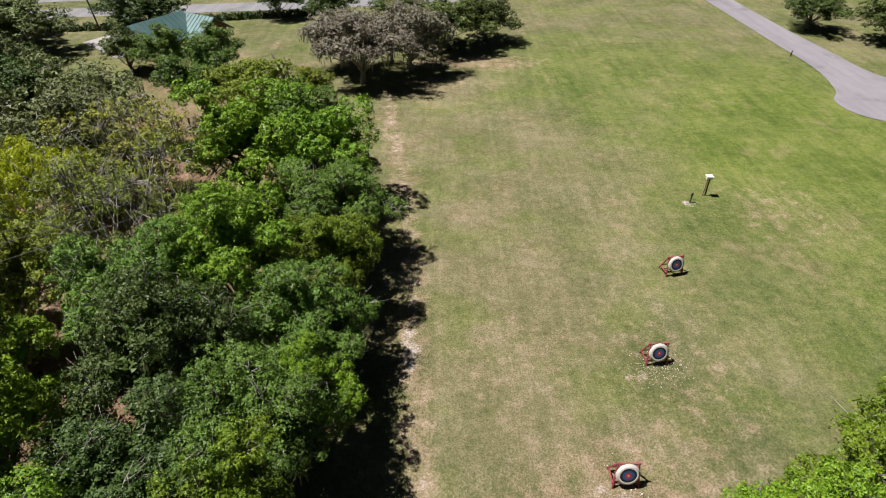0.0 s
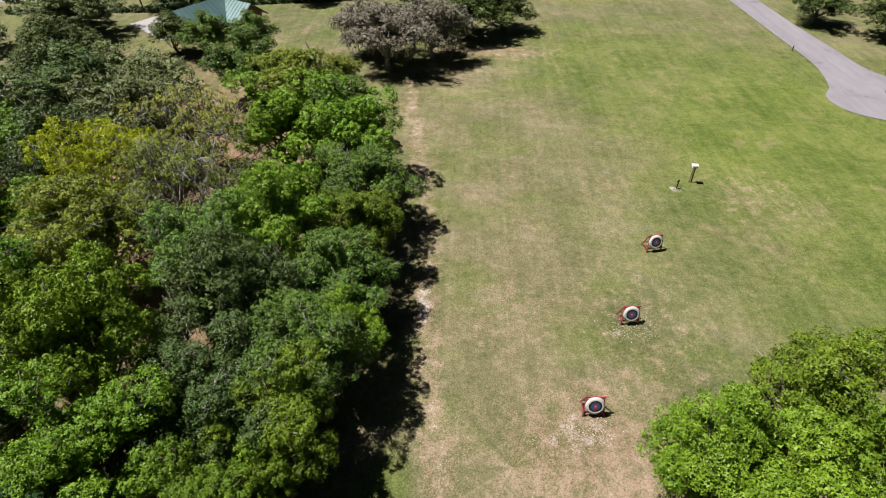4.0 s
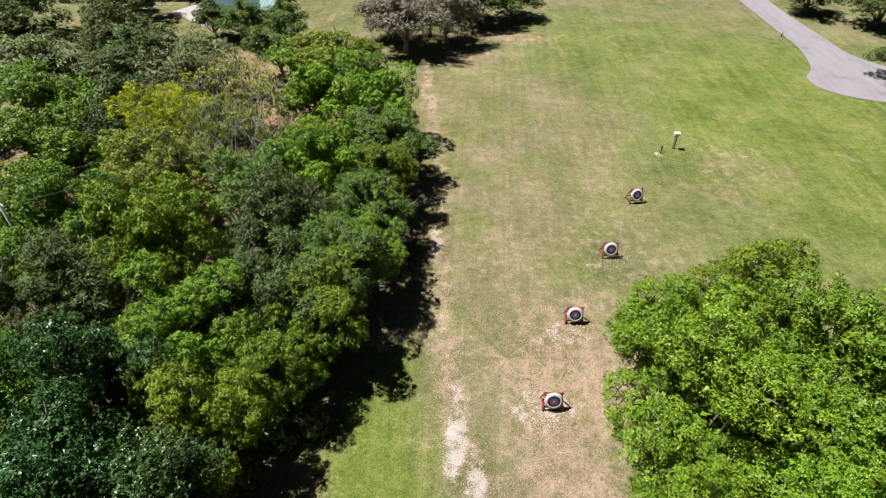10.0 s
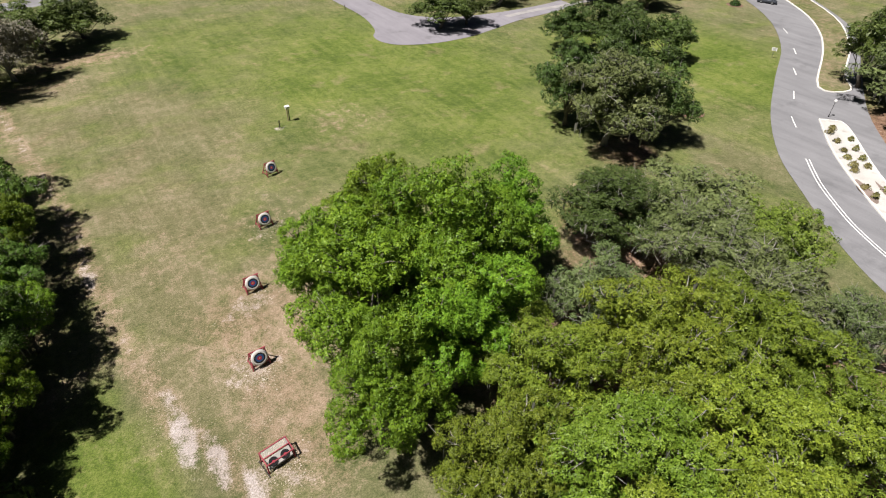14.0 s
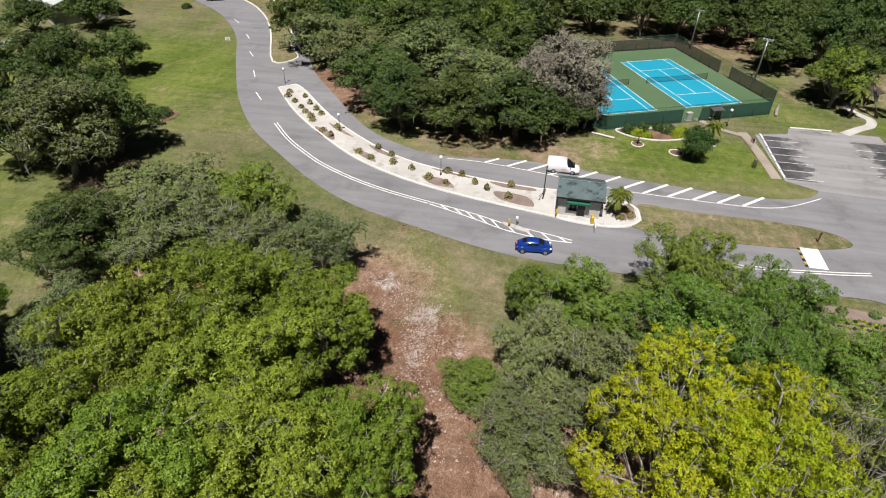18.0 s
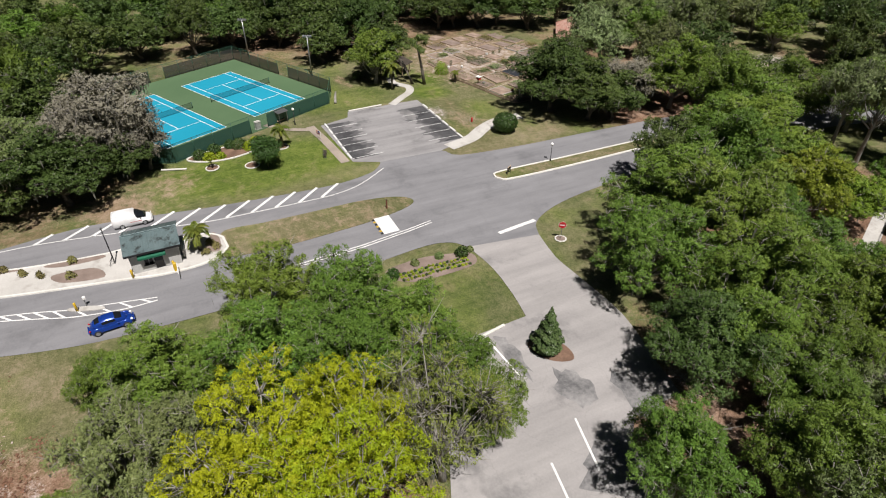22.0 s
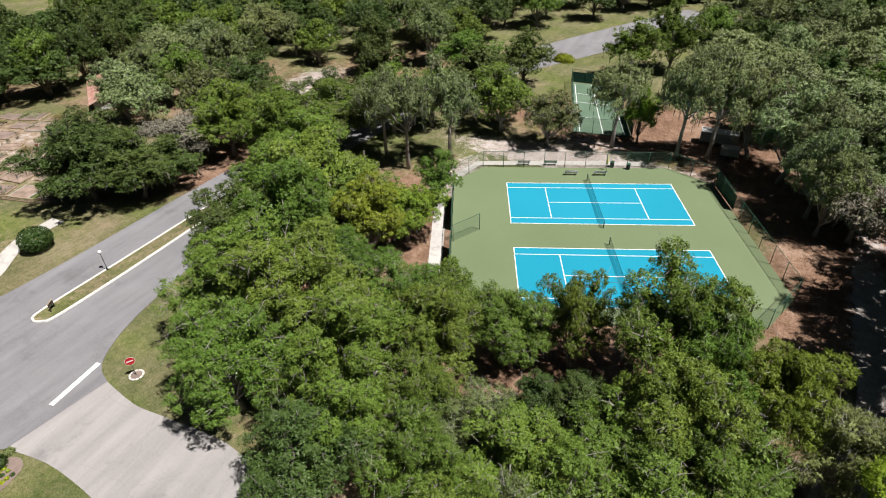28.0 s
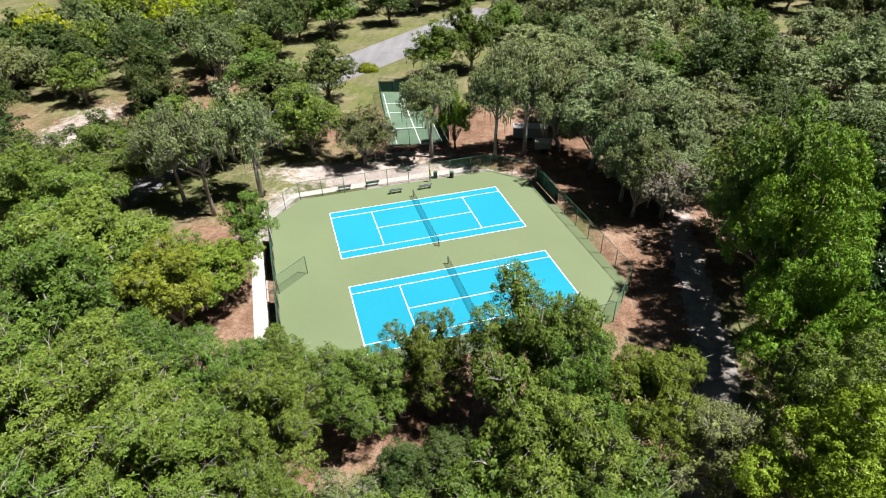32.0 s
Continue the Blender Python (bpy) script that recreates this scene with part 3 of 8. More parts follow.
def grow(kind, seed, far):
    """One tree, 6 m in crown radius and 14 m high, standing at the origin. far: 0 near, 1 middling, 2 far off, 3 farthest."""
    leaf, bark, lobes, puffs, per, size, rc, low, flat, loose, moss, twigs = TREES[kind]
    rng = np.random.default_rng(1000 + seed * 17 + len(kind) * 101)
    thin, grown, fewer, less = ((1, 1, 1, 1), (0.5, 1.4, 1, 0.6), (0.3, 1.85, 0.85, 0.3), (0.2, 2.5, 0.65, 0.12))[far]
    per, size, puffs, moss, twigs = max(5, round(per * thin)), size * grown, round(puffs * fewer), int(moss * less), int(twigs * less)
    tree = new(NICE[kind])
    base = low * H0
    zc = base + (H0 - base) * 0.42
    # the lobes of the crown, uneven in size and reach, with gaps between them
    BD = dome(lobes, np.array([0.0, 0.0, 1.0]), -0.42, rng)
    az = np.arctan2(BD[:, 1], BD[:, 0])
    S = np.where(BD[:, 2:3] > 0, [[R0, R0, H0 - zc]], [[R0, R0, zc - base]])
    bulge = 1 + 0.10 * np.sin(2 * az + seed * 1.9) + 0.08 * np.sin(3 * az + seed * 2.7)
    br = R0 * rng.uniform(0.18, 0.31, lobes)
    B = BD * (S - br[:, None] * 0.8) * (rng.uniform(0.56, 1.06, lobes) * bulge)[:, None]
    C, D, rad, own = [], [], [], []
    for i in range(lobes):
        d = dome(puffs, BD[i] + [0, 0, 0.55], -0.30, rng)
        C.append(B[i] + d * (br[i] * rng.uniform(0.68, 1.05, puffs))[:, None] * [1, 1, 0.85])
        D.append(d)
        rad.append(R0 * rc * rng.uniform(0.7, 1.3, puffs))
        own += [i] * puffs
    C, D, rad = np.concatenate(C) + [0, 0, zc], np.concatenate(D), np.concatenate(rad)
    clumps = len(C)
    C[:, 2] = np.maximum(C[:, 2], base * 0.75)
    # trunk, a limb to each lobe and branches to its puffs
    lean = rng.normal(size=2) * 0.35
    tp = [(0, 0, -0.3), (lean[0] * 0.3, lean[1] * 0.3, base * 0.6), (lean[0], lean[1], base * 1.2), (lean[0] * 1.2, lean[1] * 1.4, zc)]
    tube("trunk", tp, [0.46, 0.33, 0.27, 0.13], 8, bark, tree, "grey-brown trunk")
    lines = []
    for i in range(lobes):
        s = rng.uniform(0.5, 0.98)
        st = np.array([lean[0] * s, lean[1] * s, base * (0.6 + 0.75 * s)])
        hub = B[i] + [0, 0, zc] - BD[i] * br[i] * 0.3
        mid = st + (hub - st) * 0.5 + rng.normal(size=3) * 0.4
        r = rng.uniform(0.09, 0.15) * (0.6 if kind == "bare_tree" else 1.0)
        lines.append(([st, (st + mid) / 2 + rng.normal(size=3) * 0.2, mid, hub], [r, r * 0.8, r * 0.6, r * 0.45]))
        for j in rng.permutation(puffs)[: (5, 3, 1, 0)[far]]:
            p = C[i * puffs + j]
            lines.append(([hub, (hub + p) / 2 + rng.normal(size=3) * 0.2, p], [r * 0.45, r * 0.3, r * 0.12]))
    tagged(tubes("branchwork", lines, 5 if far < 2 else 3, bark, tree, "grey-brown boughs and branches"), kind="stuff")
    twig_lines = []
    for i in rng.integers(0, clumps, twigs):
        w = rng.normal(size=3)
        a = C[i] - D[i] * rng.uniform(0.6, 1.6) - [0, 0, rng.uniform(0.1, 0.6)]
        e = C[i] + (D[i] + w * 0.6) * rng.uniform(0.3, 0.9)
        m = (a + e) / 2 + rng.normal(size=3) * 0.22
        twig_lines.append(([a, m, e], [0.045, 0.03, 0.01]))
        if far == 0:
            twig_lines.append(([m, m + (e - a) * 0.3 + rng.normal(size=3) * 0.4], [0.022, 0.008]))
    if twig_lines:
        tagged(tubes("brushwood", twig_lines, 3, M_BARK_PALE, tree, "bare grey twigs"), kind="stuff")
    # leaves: a ragged shell on each puff, some within it, and large light-blocking ones inside the lobe
    k = np.repeat(np.arange(clumps), per)
    n = len(k)
    d = rng.normal(size=(n, 3)) * 0.8 + D[k] * 0.55 + [0, 0, 0.3]
    d /= np.linalg.norm(d, axis=1)[:, None]
    ragged = 1 + 0.34 * np.sin(d[:, 0] * 4.3 + k * 1.7) * np.cos(d[:, 1] * 4.7 + 2.3 * k) + 0.16 * np.sin(d[:, 2] * 9 + k)
    r = rad[k] * np.where(rng.random(n) < 0.25 + loose * 0.35, rng.uniform(0.3, 1.0 + 0.45 * loose, n), rng.uniform(0.85, 1.06, n)) * ragged
    P = C[k] + d * r[:, None] * [1, 1, flat]
    nor = d * [1, 1, 1 / flat] + rng.normal(size=(n, 3)) * (0.3 + 0.25 * loose)
    L = size * rng.uniform(0.75, 1.25, n)
    # oversized leaves hidden inside the lobes, added to block light and darken the gaps
    if kind not in ("spring_tree", "bare_tree"):
        m = lobes * (230, 120, 66, 38)[far]
        i = rng.integers(0, lobes, m)
        q = rng.normal(size=(m, 3))
        q /= np.linalg.norm(q, axis=1)[:, None]
        P = np.concatenate([P, B[i] * rng.uniform(0.4, 0.95, m)[:, None] + q * (br[i] * rng.uniform(0.1, 0.62, m))[:, None] + [0, 0, zc]])
        nor = np.concatenate([nor, q])
        L = np.concatenate([L, size * rng.uniform(1.8, 3.0, m)])
    P[:, 2] = np.maximum(P[:, 2], 0.5)
    tuft_leaves("crown", P, nor, L, 3, leaf, tree, rng, 0.42 + 0.3 * loose)
    if moss:
        i = rng.integers(0, clumps, moss)
        P = C[i] + rng.normal(size=(moss, 3)) * (rad[i] * 0.6)[:, None] - np.stack([0 * rad[i], 0 * rad[i], rad[i] * flat * 0.7], 1)
        L = rng.uniform(0.5, 1.7, moss)
        a = rng.uniform(0, 2 * math.pi, moss)
        w = rng.uniform(0.03, 0.11, moss)
        X = np.stack([np.cos(a) * w, np.sin(a) * w, 0 * a], 1)
        Z = np.stack([0 * a, 0 * a, L], 1)
        V = np.stack([P - X, P + X, P + X * 0.7 - Z * 0.6, P - Z, P - X * 0.8 - Z * 0.55], 1).reshape(-1, 3)
        F = [tuple(range(5 * j, 5 * j + 5)) for j in range(moss)]
        tagged(mesh_object("hanging_moss", V, F, M_MOSS, tree, False, "strands of grey hanging moss"), kind="stuff")
    return tree


def how_far(x, y):
    """Detail by the way to the open strip between the range and the courts."""
    t = min(1.0, max(0.0, (-14 - y) / 74))
    d = math.hypot(x - (-4 + 9 * t), y - (-14 - 74 * t))
    return 0 if d < 50 else 1 if d < 96 else 2 if d < 150 else 3


def plant(kind, x, y, R, H, far=False, variants=3, group="", turn=None):
    """A tree at its place; the same few shapes return, turned and sized anew."""
    far = how_far(x, y)
    R *= 1.16
    v = int(abs(x * 7.3 + y * 3.1)) % variants
    key = (kind, v, far)
    a = (x * 37.7 + y * 91.3) % 360 if turn is None else turn
    m = Matrix.LocRotScale((x, y, 0), Euler((0, 0, radians(a))), (R / R0, R / R0 * (0.92 + 0.16 * ((x * 0.37 + y) % 1)), H / H0))
    if key not in PROTO:
        PROTO[key] = grow(kind, v, far)
        PROTO[key].matrix_basis = m
        t = PROTO[key]
    else:
        p = PROTO[key]
        t = copy_thing(p, m @ Matrix.Diagonal((*(1 / s for s in p.scale), 1)))
    return tagged(t, TELL[kind], "tree", group or "trees")


def bush(name, x, y, rx, ry, h, mat, n, size, label, group="", category="shrub", squash=0.0, seed=0):
    """A clipped or loose shrub: a body of leaves over a few stems."""
    rng = np.random.default_rng(int(abs(x * 13 + y * 7)) + seed)
    e = root(name, x, y, 0, 0, label, category, group)
    d = rng.normal(size=(n, 3))
    d /= np.linalg.norm(d, axis=1)[:, None]
    d[:, 2] = np.abs(d[:, 2]) if not squash else d[:, 2]
    k = rng.uniform(0.86, 1.04, n) ** (1 if squash else 1.5)
    k = np.where(rng.random(n) < 0.25, k * 0.75, k)
    P = d * k[:, None] * [rx, ry, h / 2 if squash else h]
    P[:, 2] += h / 2 if squash else 0.03
    P[:, 2] = np.maximum(P[:, 2], 0.04)
    L = size * rng.uniform(0.7, 1.3, n)
    quad_leaves("foliage", P, d + rng.normal(size=(n, 3)) * 0.45, L, L * 0.6, mat, e, rng)
    st = [([(0, 0, -0.05), (c * rx * 0.3, s * ry * 0.3, h * 0.4), (c * rx * 0.6, s * ry * 0.6, h * 0.7)], [0.05, 0.035, 0.012]) for c, s in ((1, 0), (-0.5, 0.8), (-0.5, -0.8))]
    tubes("stem", st, 4, M_BARK, e)
    return e


def tuft(x, y, r, h, seed, mat=None, name="grass_tuft", label="small brown ornamental grass tuft in the island bed", group="tufts on the entrance island"):
    rng = np.random.default_rng(seed)
    e = root(name, x, y, 0.16, rng.uniform(0, 360), label, "shrub", group)
    n = 110
    a, t = rng.uniform(0, 2 * math.pi, n), rng.uniform(0.1, 1.0, n)
    P = np.stack([np.cos(a) * r * t, np.sin(a) * r * t, h * np.sqrt(np.maximum(0, 1 - t * t)) * rng.uniform(0.5, 1, n) + 0.03], 1)
    nor = np.stack([np.cos(a), np.sin(a), 0 * a + 0.6], 1) + rng.normal(size=(n, 3)) * 0.4
    L = rng.uniform(0.25, 0.45, n)
    quad_leaves("foliage", P, nor, L, L * 0.35, mat or L_DRY, e, rng)
    tubes("stem", [([(0, 0, -0.05), (0.03, 0.02, h * 0.3), (0.0, 0.05, h * 0.55)], [0.05, 0.04, 0.02])], 4, M_BARK, e)
    return e


def palm(x, y, h, r, fronds, seed, label, z=0.0, dead=False):
    rng = np.random.default_rng(seed)
    e = root("palm_tree", x, y, z, 0, label, "palm")
    tubes("trunk", [([(0, 0, -0.2), (0.05, 0, h * 0.5), (0.0, 0.08, h)], [0.24, 0.2, 0.22])], 8, M_BARK, e, "rough brown palm trunk")
    for i in range(fronds):
        a = i * 2.399
        up = rng.uniform(-0.5, 1.1)
        ln = r * rng.uniform(0.8, 1.1)
        pts = []
        for s in np.linspace(0, 1, 7):
            pts.append(Vector((math.cos(a) * ln * s * math.cos(up * 0.6), math.sin(a) * ln * s * math.cos(up * 0.6), h + ln * (math.sin(up) * s - 0.65 * s * s))))
        V, F = [], []
        for s in range(6):
            p, q = pts[s], pts[s + 1]
            ax = (q - p).normalized()
            side = ax.cross(Vector((0, 0, 1))).normalized()
            for g in (-1, 1):
                for o in (0.1, 0.45, 0.8):
                    b = p.lerp(q, o)
                    tip = b + side * g * r * 0.3 * (1.1 - s * 0.13) + ax * r * 0.16 - Vector((0, 0, r * 0.09))
                    k = len(V)
                    V += [b - ax * 0.1, b + ax * 0.1, tip]
                    F.append((k, k + 1, k + 2))
        k = len(V)
        for p in pts:
            V += [p + Vector((0.02, 0, 0)), p - Vector((0.02, 0, 0))]
        F += [(k + 2 * s, k + 2 * s + 1, k + 2 * s + 3, k + 2 * s + 2) for s in range(6)]
        mesh_object("frond", V, F, L_PALM, e)
    return e


# ---------------------------------------------------------------- ground
def spread(inner, far):
    lo, hi, step = inner[0], inner[-1], 1.5
    outer = []
    s = step
    v = 0.0
    while v < far:
        s *= 1.6
        v += s
        outer.append(v)
    o = np.array(outer)
    return np.concatenate([lo - o[::-1], inner, hi + o])


gx = spread(np.concatenate([np.linspace(-95, -20, 40)[:-1], np.linspace(-20, 8, 60)[:-1], np.linspace(8, 50, 44)[:-1], np.linspace(50, 175, 86)]), 2600)
gy = spread(np.linspace(-265, 125, 300), 2600)
GX, GY = np.meshgrid(gx, gy, indexing="ij")


def blobs(items):
    out = np.zeros_like(GX)
    for x, y, rx, ry, s in items:
        out = np.maximum(out, s * np.clip(1.5 - np.hypot((GX - x) / rx, (GY - y) / ry), 0, 1))
    return out


def along(pts, width, s=1.0):
    out = np.full_like(GX, 1e9)
    for (ax, ay), (bx, by) in zip(pts[:-1], pts[1:]):
        t = np.clip(((GX - ax) * (bx - ax) + (GY - ay) * (by - ay)) / ((bx - ax) ** 2 + (by - ay) ** 2), 0, 1)
        out = np.minimum(out, np.hypot(GX - ax - t * (bx - ax), GY - ay - t * (by - ay)))
    return s * np.clip(1.5 - out / (width / 2), 0, 1)


litter = blobs([
    (33, -44, 9, 9, 1.0), (28, -52, 8, 9, 1.0), (42, -33, 10, 9, 0.95), (30, -24, 14, 10, 1.0), (26, -60, 12, 12, 1.0),
    (-45, 20, 34, 62, 0.62), (-42, -40, 28, 60, 0.6), (-42, -140, 24, 60, 0.7), (20, -100, 14, 14, 0.9), (30, -122, 20, 16, 0.9), (40, -140, 10, 14, 0.9),
    (-6, -165, 14, 12, 1.0), (-9, -142, 6, 14, 0.95), (-8, -128, 5, 8, 0.6), (-16, -150, 8, 12, 0.8), (10, -178, 34, 12, 0.95), (-12, -185, 20, 24, 1.0), (75, -142, 8, 16, 0.9), (112, -122, 17, 13, 0.2),
])
litter = np.maximum(litter, blobs([
    (88, -42, 14, 16, 0.5), (100, -20, 14, 16, 0.95), (120, -30, 22, 30, 0.6), (150, -110, 26, 60, 0.6), (110, -165, 34, 26, 0.6), (70, -190, 26, 26, 0.55), (45, -10, 10, 9, 0.75), (12, -120, 22, 10, 0.8), (60, 5, 6, 5, 0.6),
]))
TRACK = [(-12.5, 66), (-11.6, 55), (-8.8, 38), (-7.0, 22), (-6.8, 12), (-5.4, 2), (-4.0, -7), (-1.5, -13), (0.5, -20), (1, -40), (-4, -70), (-8.0, -105), (-10.2, -114.5), (-14.2, -127.5), (-14.4, -134), (-14.8, -141), (-15.2, -148), (-15.9, -156), (-14, -165)]
sand = np.maximum(along(TRACK[4:], 1.6, 0.3), along(TRACK[:5], 1.5, 0.4))
sand = np.maximum(sand, along(TRACK[11:], 4.4, 0.75))
sand = np.maximum(sand, blobs([(-3.8, -8.6, 0.9, 3.4, 0.9), (-2.3, -11.5, 0.85, 2.8, 0.82), (-0.7, -15.5, 0.85, 2.6, 0.75), (-4.1, -4.5, 0.7, 1.7, 0.65), (1.5, -15.5, 3, 3, 0.4), (46.7, -38.1, 1.6, 1.3, 0.85), (42.4, -43.3, 2.0, 1.8, 0.75), (37.4, -43.3, 1.5, 1.3, 0.75), (39.2, -46.8, 1.6, 1.4, 0.55), (40.0, -43.6, 1.2, 1.2, 0.55), (38, -149, 4, 10, 0.8), (23, -162, 20, 4.5, 1.15), (114, -124, 17, 14, 0.62), (92.2, -104.4, 2.6, 1.3, 0.7), (85, -175, 6, 12, 0.9), (-7.0, 15, 1.0, 2.6, 0.62), (22, -168, 8, 4, 0.7), (26, -121, 4, 5, 0.5)]))
sand = np.maximum(sand, blobs([(12.9, 21, 1.8, 1.1, 0.32), (9.8, 13.6, 2.0, 1.3, 0.38), (4.8, 2.8, 2.8, 2.0, 0.5), (2.6, -5.0, 3.0, 2.2, 0.5), (1.2, -14, 2.2, 1.6, 0.42), (21.2, 36.4, 1.2, 0.9, 0.7), (91, -104, 4, 2, 0.6), (27, -96, 4, 3, 0.6)]))
bare = np.maximum(along(TRACK, 3.0, 0.62), blobs([(6, 0, 8, 9, 0.72), (4, -10, 5, 10, 0.7), (1, 14, 6, 7, 0.42), (46, 0.5, 3, 2.2, 0.85), (47, -39, 6, 6, 0.7), (37, -44, 7, 7, 0.6), (50.5, -50, 3, 2.5, 0.4), (80, -55, 9, 10, 0.45), (1, 79, 12, 4, 0.72), (-6, 70, 9, 3, 0.5), (30, 34, 8, 7, 0.42), (86, -107, 8, 4, 0.55), (70, -142, 5, 20, 0.6), (115, -125, 19, 15, 1.0), (114.5, -93.4, 3.4, 0.9, 0.9), (110.6, -94.6, 2.2, 0.8, 0.8), (12, 12, 7, 12, 0.4), (79.5, -53, 5, 4.5, 0.85), (83.5, -60, 4.5, 4, 0.6)]))
dry = np.maximum(blobs([(0, 20, 10, 26, 0.75), (8, 40, 14, 20, 0.6), (4, 0, 12, 16, 0.75), (28, 30, 14, 12, 0.4), (49, -41, 7, 8, 0.9), (78, -108, 8, 20, 0.75), (66, -84, 3, 10, 0.5), (85, 5, 8, 18, 0.3), (-6, 60, 8, 24, 0.7)]), along(TRACK, 7.0, 0.55))
lush = blobs([(45, 45, 34, 46, 0.75), (25, 75, 26, 22, 0.6), (95, 25, 26, 30, 0.9), (-9, -10, 5, 7, 1.0), (-8.2, -2, 1.6, 4, 0.7), (107.5, -110, 4, 3, 0.9), (84, -70, 9, 13, 0.95), (84, -80, 7, 7, 1.0), (101, -106.5, 4, 4, 0.9), (88, -112, 7, 4, 0.6), (47, -83, 8, 7, 0.5), (82, -78, 6, 6, 0.7), (60, 20, 18, 14, 0.6), (104, -92, 8, 10, 0.6), (108, -88, 8, 7, 0.6)])
nx, ny = len(gx), len(gy)
relief = 0.035 * np.sin(GX * 0.21 + 1.3 * np.sin(GY * 0.13)) * np.sin(GY * 0.17) - 0.04
V = np.stack([GX.ravel(), GY.ravel(), relief.ravel()], 1)
ij = (np.arange(nx - 1)[:, None] * ny + np.arange(ny - 1)[None]).ravel()
ground = mesh_object("ground", V, np.stack([ij, ij + ny, ij + ny + 1, ij + 1], 1).tolist(), M_GROUND, None, True)
tagged(ground, "mown park lawn with dry patches, sandy tracks and leaf litter", "ground", "", "structure")
for key, val in (("litter", litter), ("sand", sand), ("dry", dry), ("lush", lush), ("bare", bare)):
    at = ground.data.attributes.new(key, "FLOAT", "POINT")
    at.data.foreach_set("value", val.ravel().astype(np.float32))

# ---------------------------------------------------------------- roads
OUTER = [(172, 82), (155.5, 57.4), (139, 33.8), (122.5, 19.6), (104.9, 10.0), (89.2, 1.2), (78, -7), (71, -14.6), (64.5, -22.4), (60, -29.8), (57, -38.8), (54.8, -46.4), (53.8, -53), (53.6, -66), (54.2, -78), (54.9, -85.5), (54.2, -88.6), (52.4, -90)]
EAST = [(51.2, -98.8), (53.6, -100), (55.4, -103), (56.6, -107), (57.4, -112), (58.6, -122), (59.2, -138), (57, -160), (49, -190), (36, -213), (23.4, -234), (5, -262)]
NORTH = [(20, -268), (33, -246), (46, -222), (60, -195), (69, -165), (71.8, -140), (72.7, -124.7), (73.2, -110.5), (74.4, -100), (77.2, -97.8), (77.6, -91), (77.7, -88.6), (76.3, -87.6), (74.8, -85.6), (73.8, -81), (73.9, -75), (74.9, -64), (75.9, -57.7), (76.8, -50), (76.3, -44.5), (75.5, -38.5), (77.1, -32), (82.3, -24.1), (94, -14.4), (104, -6.8), (118, 1.0), (134, 9.5), (150, 20), (168, 42)]
road_line = smooth_line(OUTER, 4) + smooth_line(EAST, 4) + smooth_line(NORTH, 4)
road = sheet("road", road_line, 0.02, M_ASPHALT, None, "grey two-lane asphalt park drive", "structure", "road")
side = smooth_line([(52.6, -89.9), (48, -90.5), (43, -90.2), (39.5, -89.6)], 3) + [(39.4, -87.4), (39.2, -83.0), (34, -79.5), (29, -76), (20, -72), (10, -70), (8, -84), (17, -88), (23, -89), (25.2, -91), (25.5, -96.3)] + smooth_line([(29, -97), (35.7, -98.5), (42.6, -98.2), (46.5, -98), (51.2, -98.8)], 3)
sheet("side_road", side, 0.027, M_ASPHALT_PALE, None, "pale worn asphalt side road and car park", "structure", "road")
lot = [(77.0, -98.0), (77.4, -88.4), (79.3, -84.6), (94.2, -83.9), (95.6, -89.0), (98.0, -89.8), (98.0, -103.0), (79.0, -103.2)]
sheet("parking_lot", lot, 0.027, M_LOT, None, "small worn asphalt parking lot with dark bays", "structure", "parking lot")
rl = np.random.default_rng(8)
M_SEALWORN = surface("worn_sealed_asphalt", (0.045, 0.045, 0.048), (0.14, 0.138, 0.14), 0.5, 3.0, 0.85, 0.25)
for (ax, ay), (bx, by), deep in (((79.9, -85.0), (94.0, -84.5), -3.1), ((79.6, -102.9), (94.9, -102.7), 3.3)):
    for mat, reach, z in ((M_SEALWORN, 1.25, 0.031), (M_ASPHALT_DARK, 0.85, 0.035)):
        k = 56
        V = []
        for i in range(k + 1):
            x, y = ax + (bx - ax) * i / k, ay + (by - ay) * i / k
            wave = 1 + 0.16 * math.sin(i * 0.31 + z * 90) + 0.12 * math.sin(i * 0.83 + 1.7) + 0.07 * rl.normal()
            V += [(x, y, z), (x, y + deep * reach * wave, z)]
        F = [(2 * i, 2 * i + 2, 2 * i + 3, 2 * i + 1) if deep > 0 else (2 * i, 2 * i + 1, 2 * i + 3, 2 * i + 2) for i in range(k)]
        tagged(mesh_object("parking_bay_strip", V, F, mat), "dark sealed asphalt bays", "parking lot", "", "structure")
M_PATCH = surface("patched_asphalt", (0.078, 0.078, 0.0804), (0.24, 0.234, 0.231), 0.45, 3.0, 0.85, 0.25)
for x, y, rx, ry in ((35.5, -85.6, 3.2, 0.9), (30.0, -88.5, 2.6, 1.6), (27.0, -93.0, 3.4, 1.5), (22.0, -86.5, 2.4, 3.0), (92.0, -99.0, 3.0, 1.2), (96.9, -93.0, 0.85, 2.6)):
    V = [(x, y, 0.036)] + [(x + math.cos(i * 0.3142) * rx * rl.uniform(0.6, 1.2), y + math.sin(i * 0.3142) * ry * rl.uniform(0.6, 1.2), 0.036) for i in range(20)]
    tagged(mesh_object("asphalt_patch", V, [(0, i + 1, (i + 1) % 20 + 1) for i in range(20)], M_PATCH), "dark patch of resealed asphalt", "road", "", "structure")
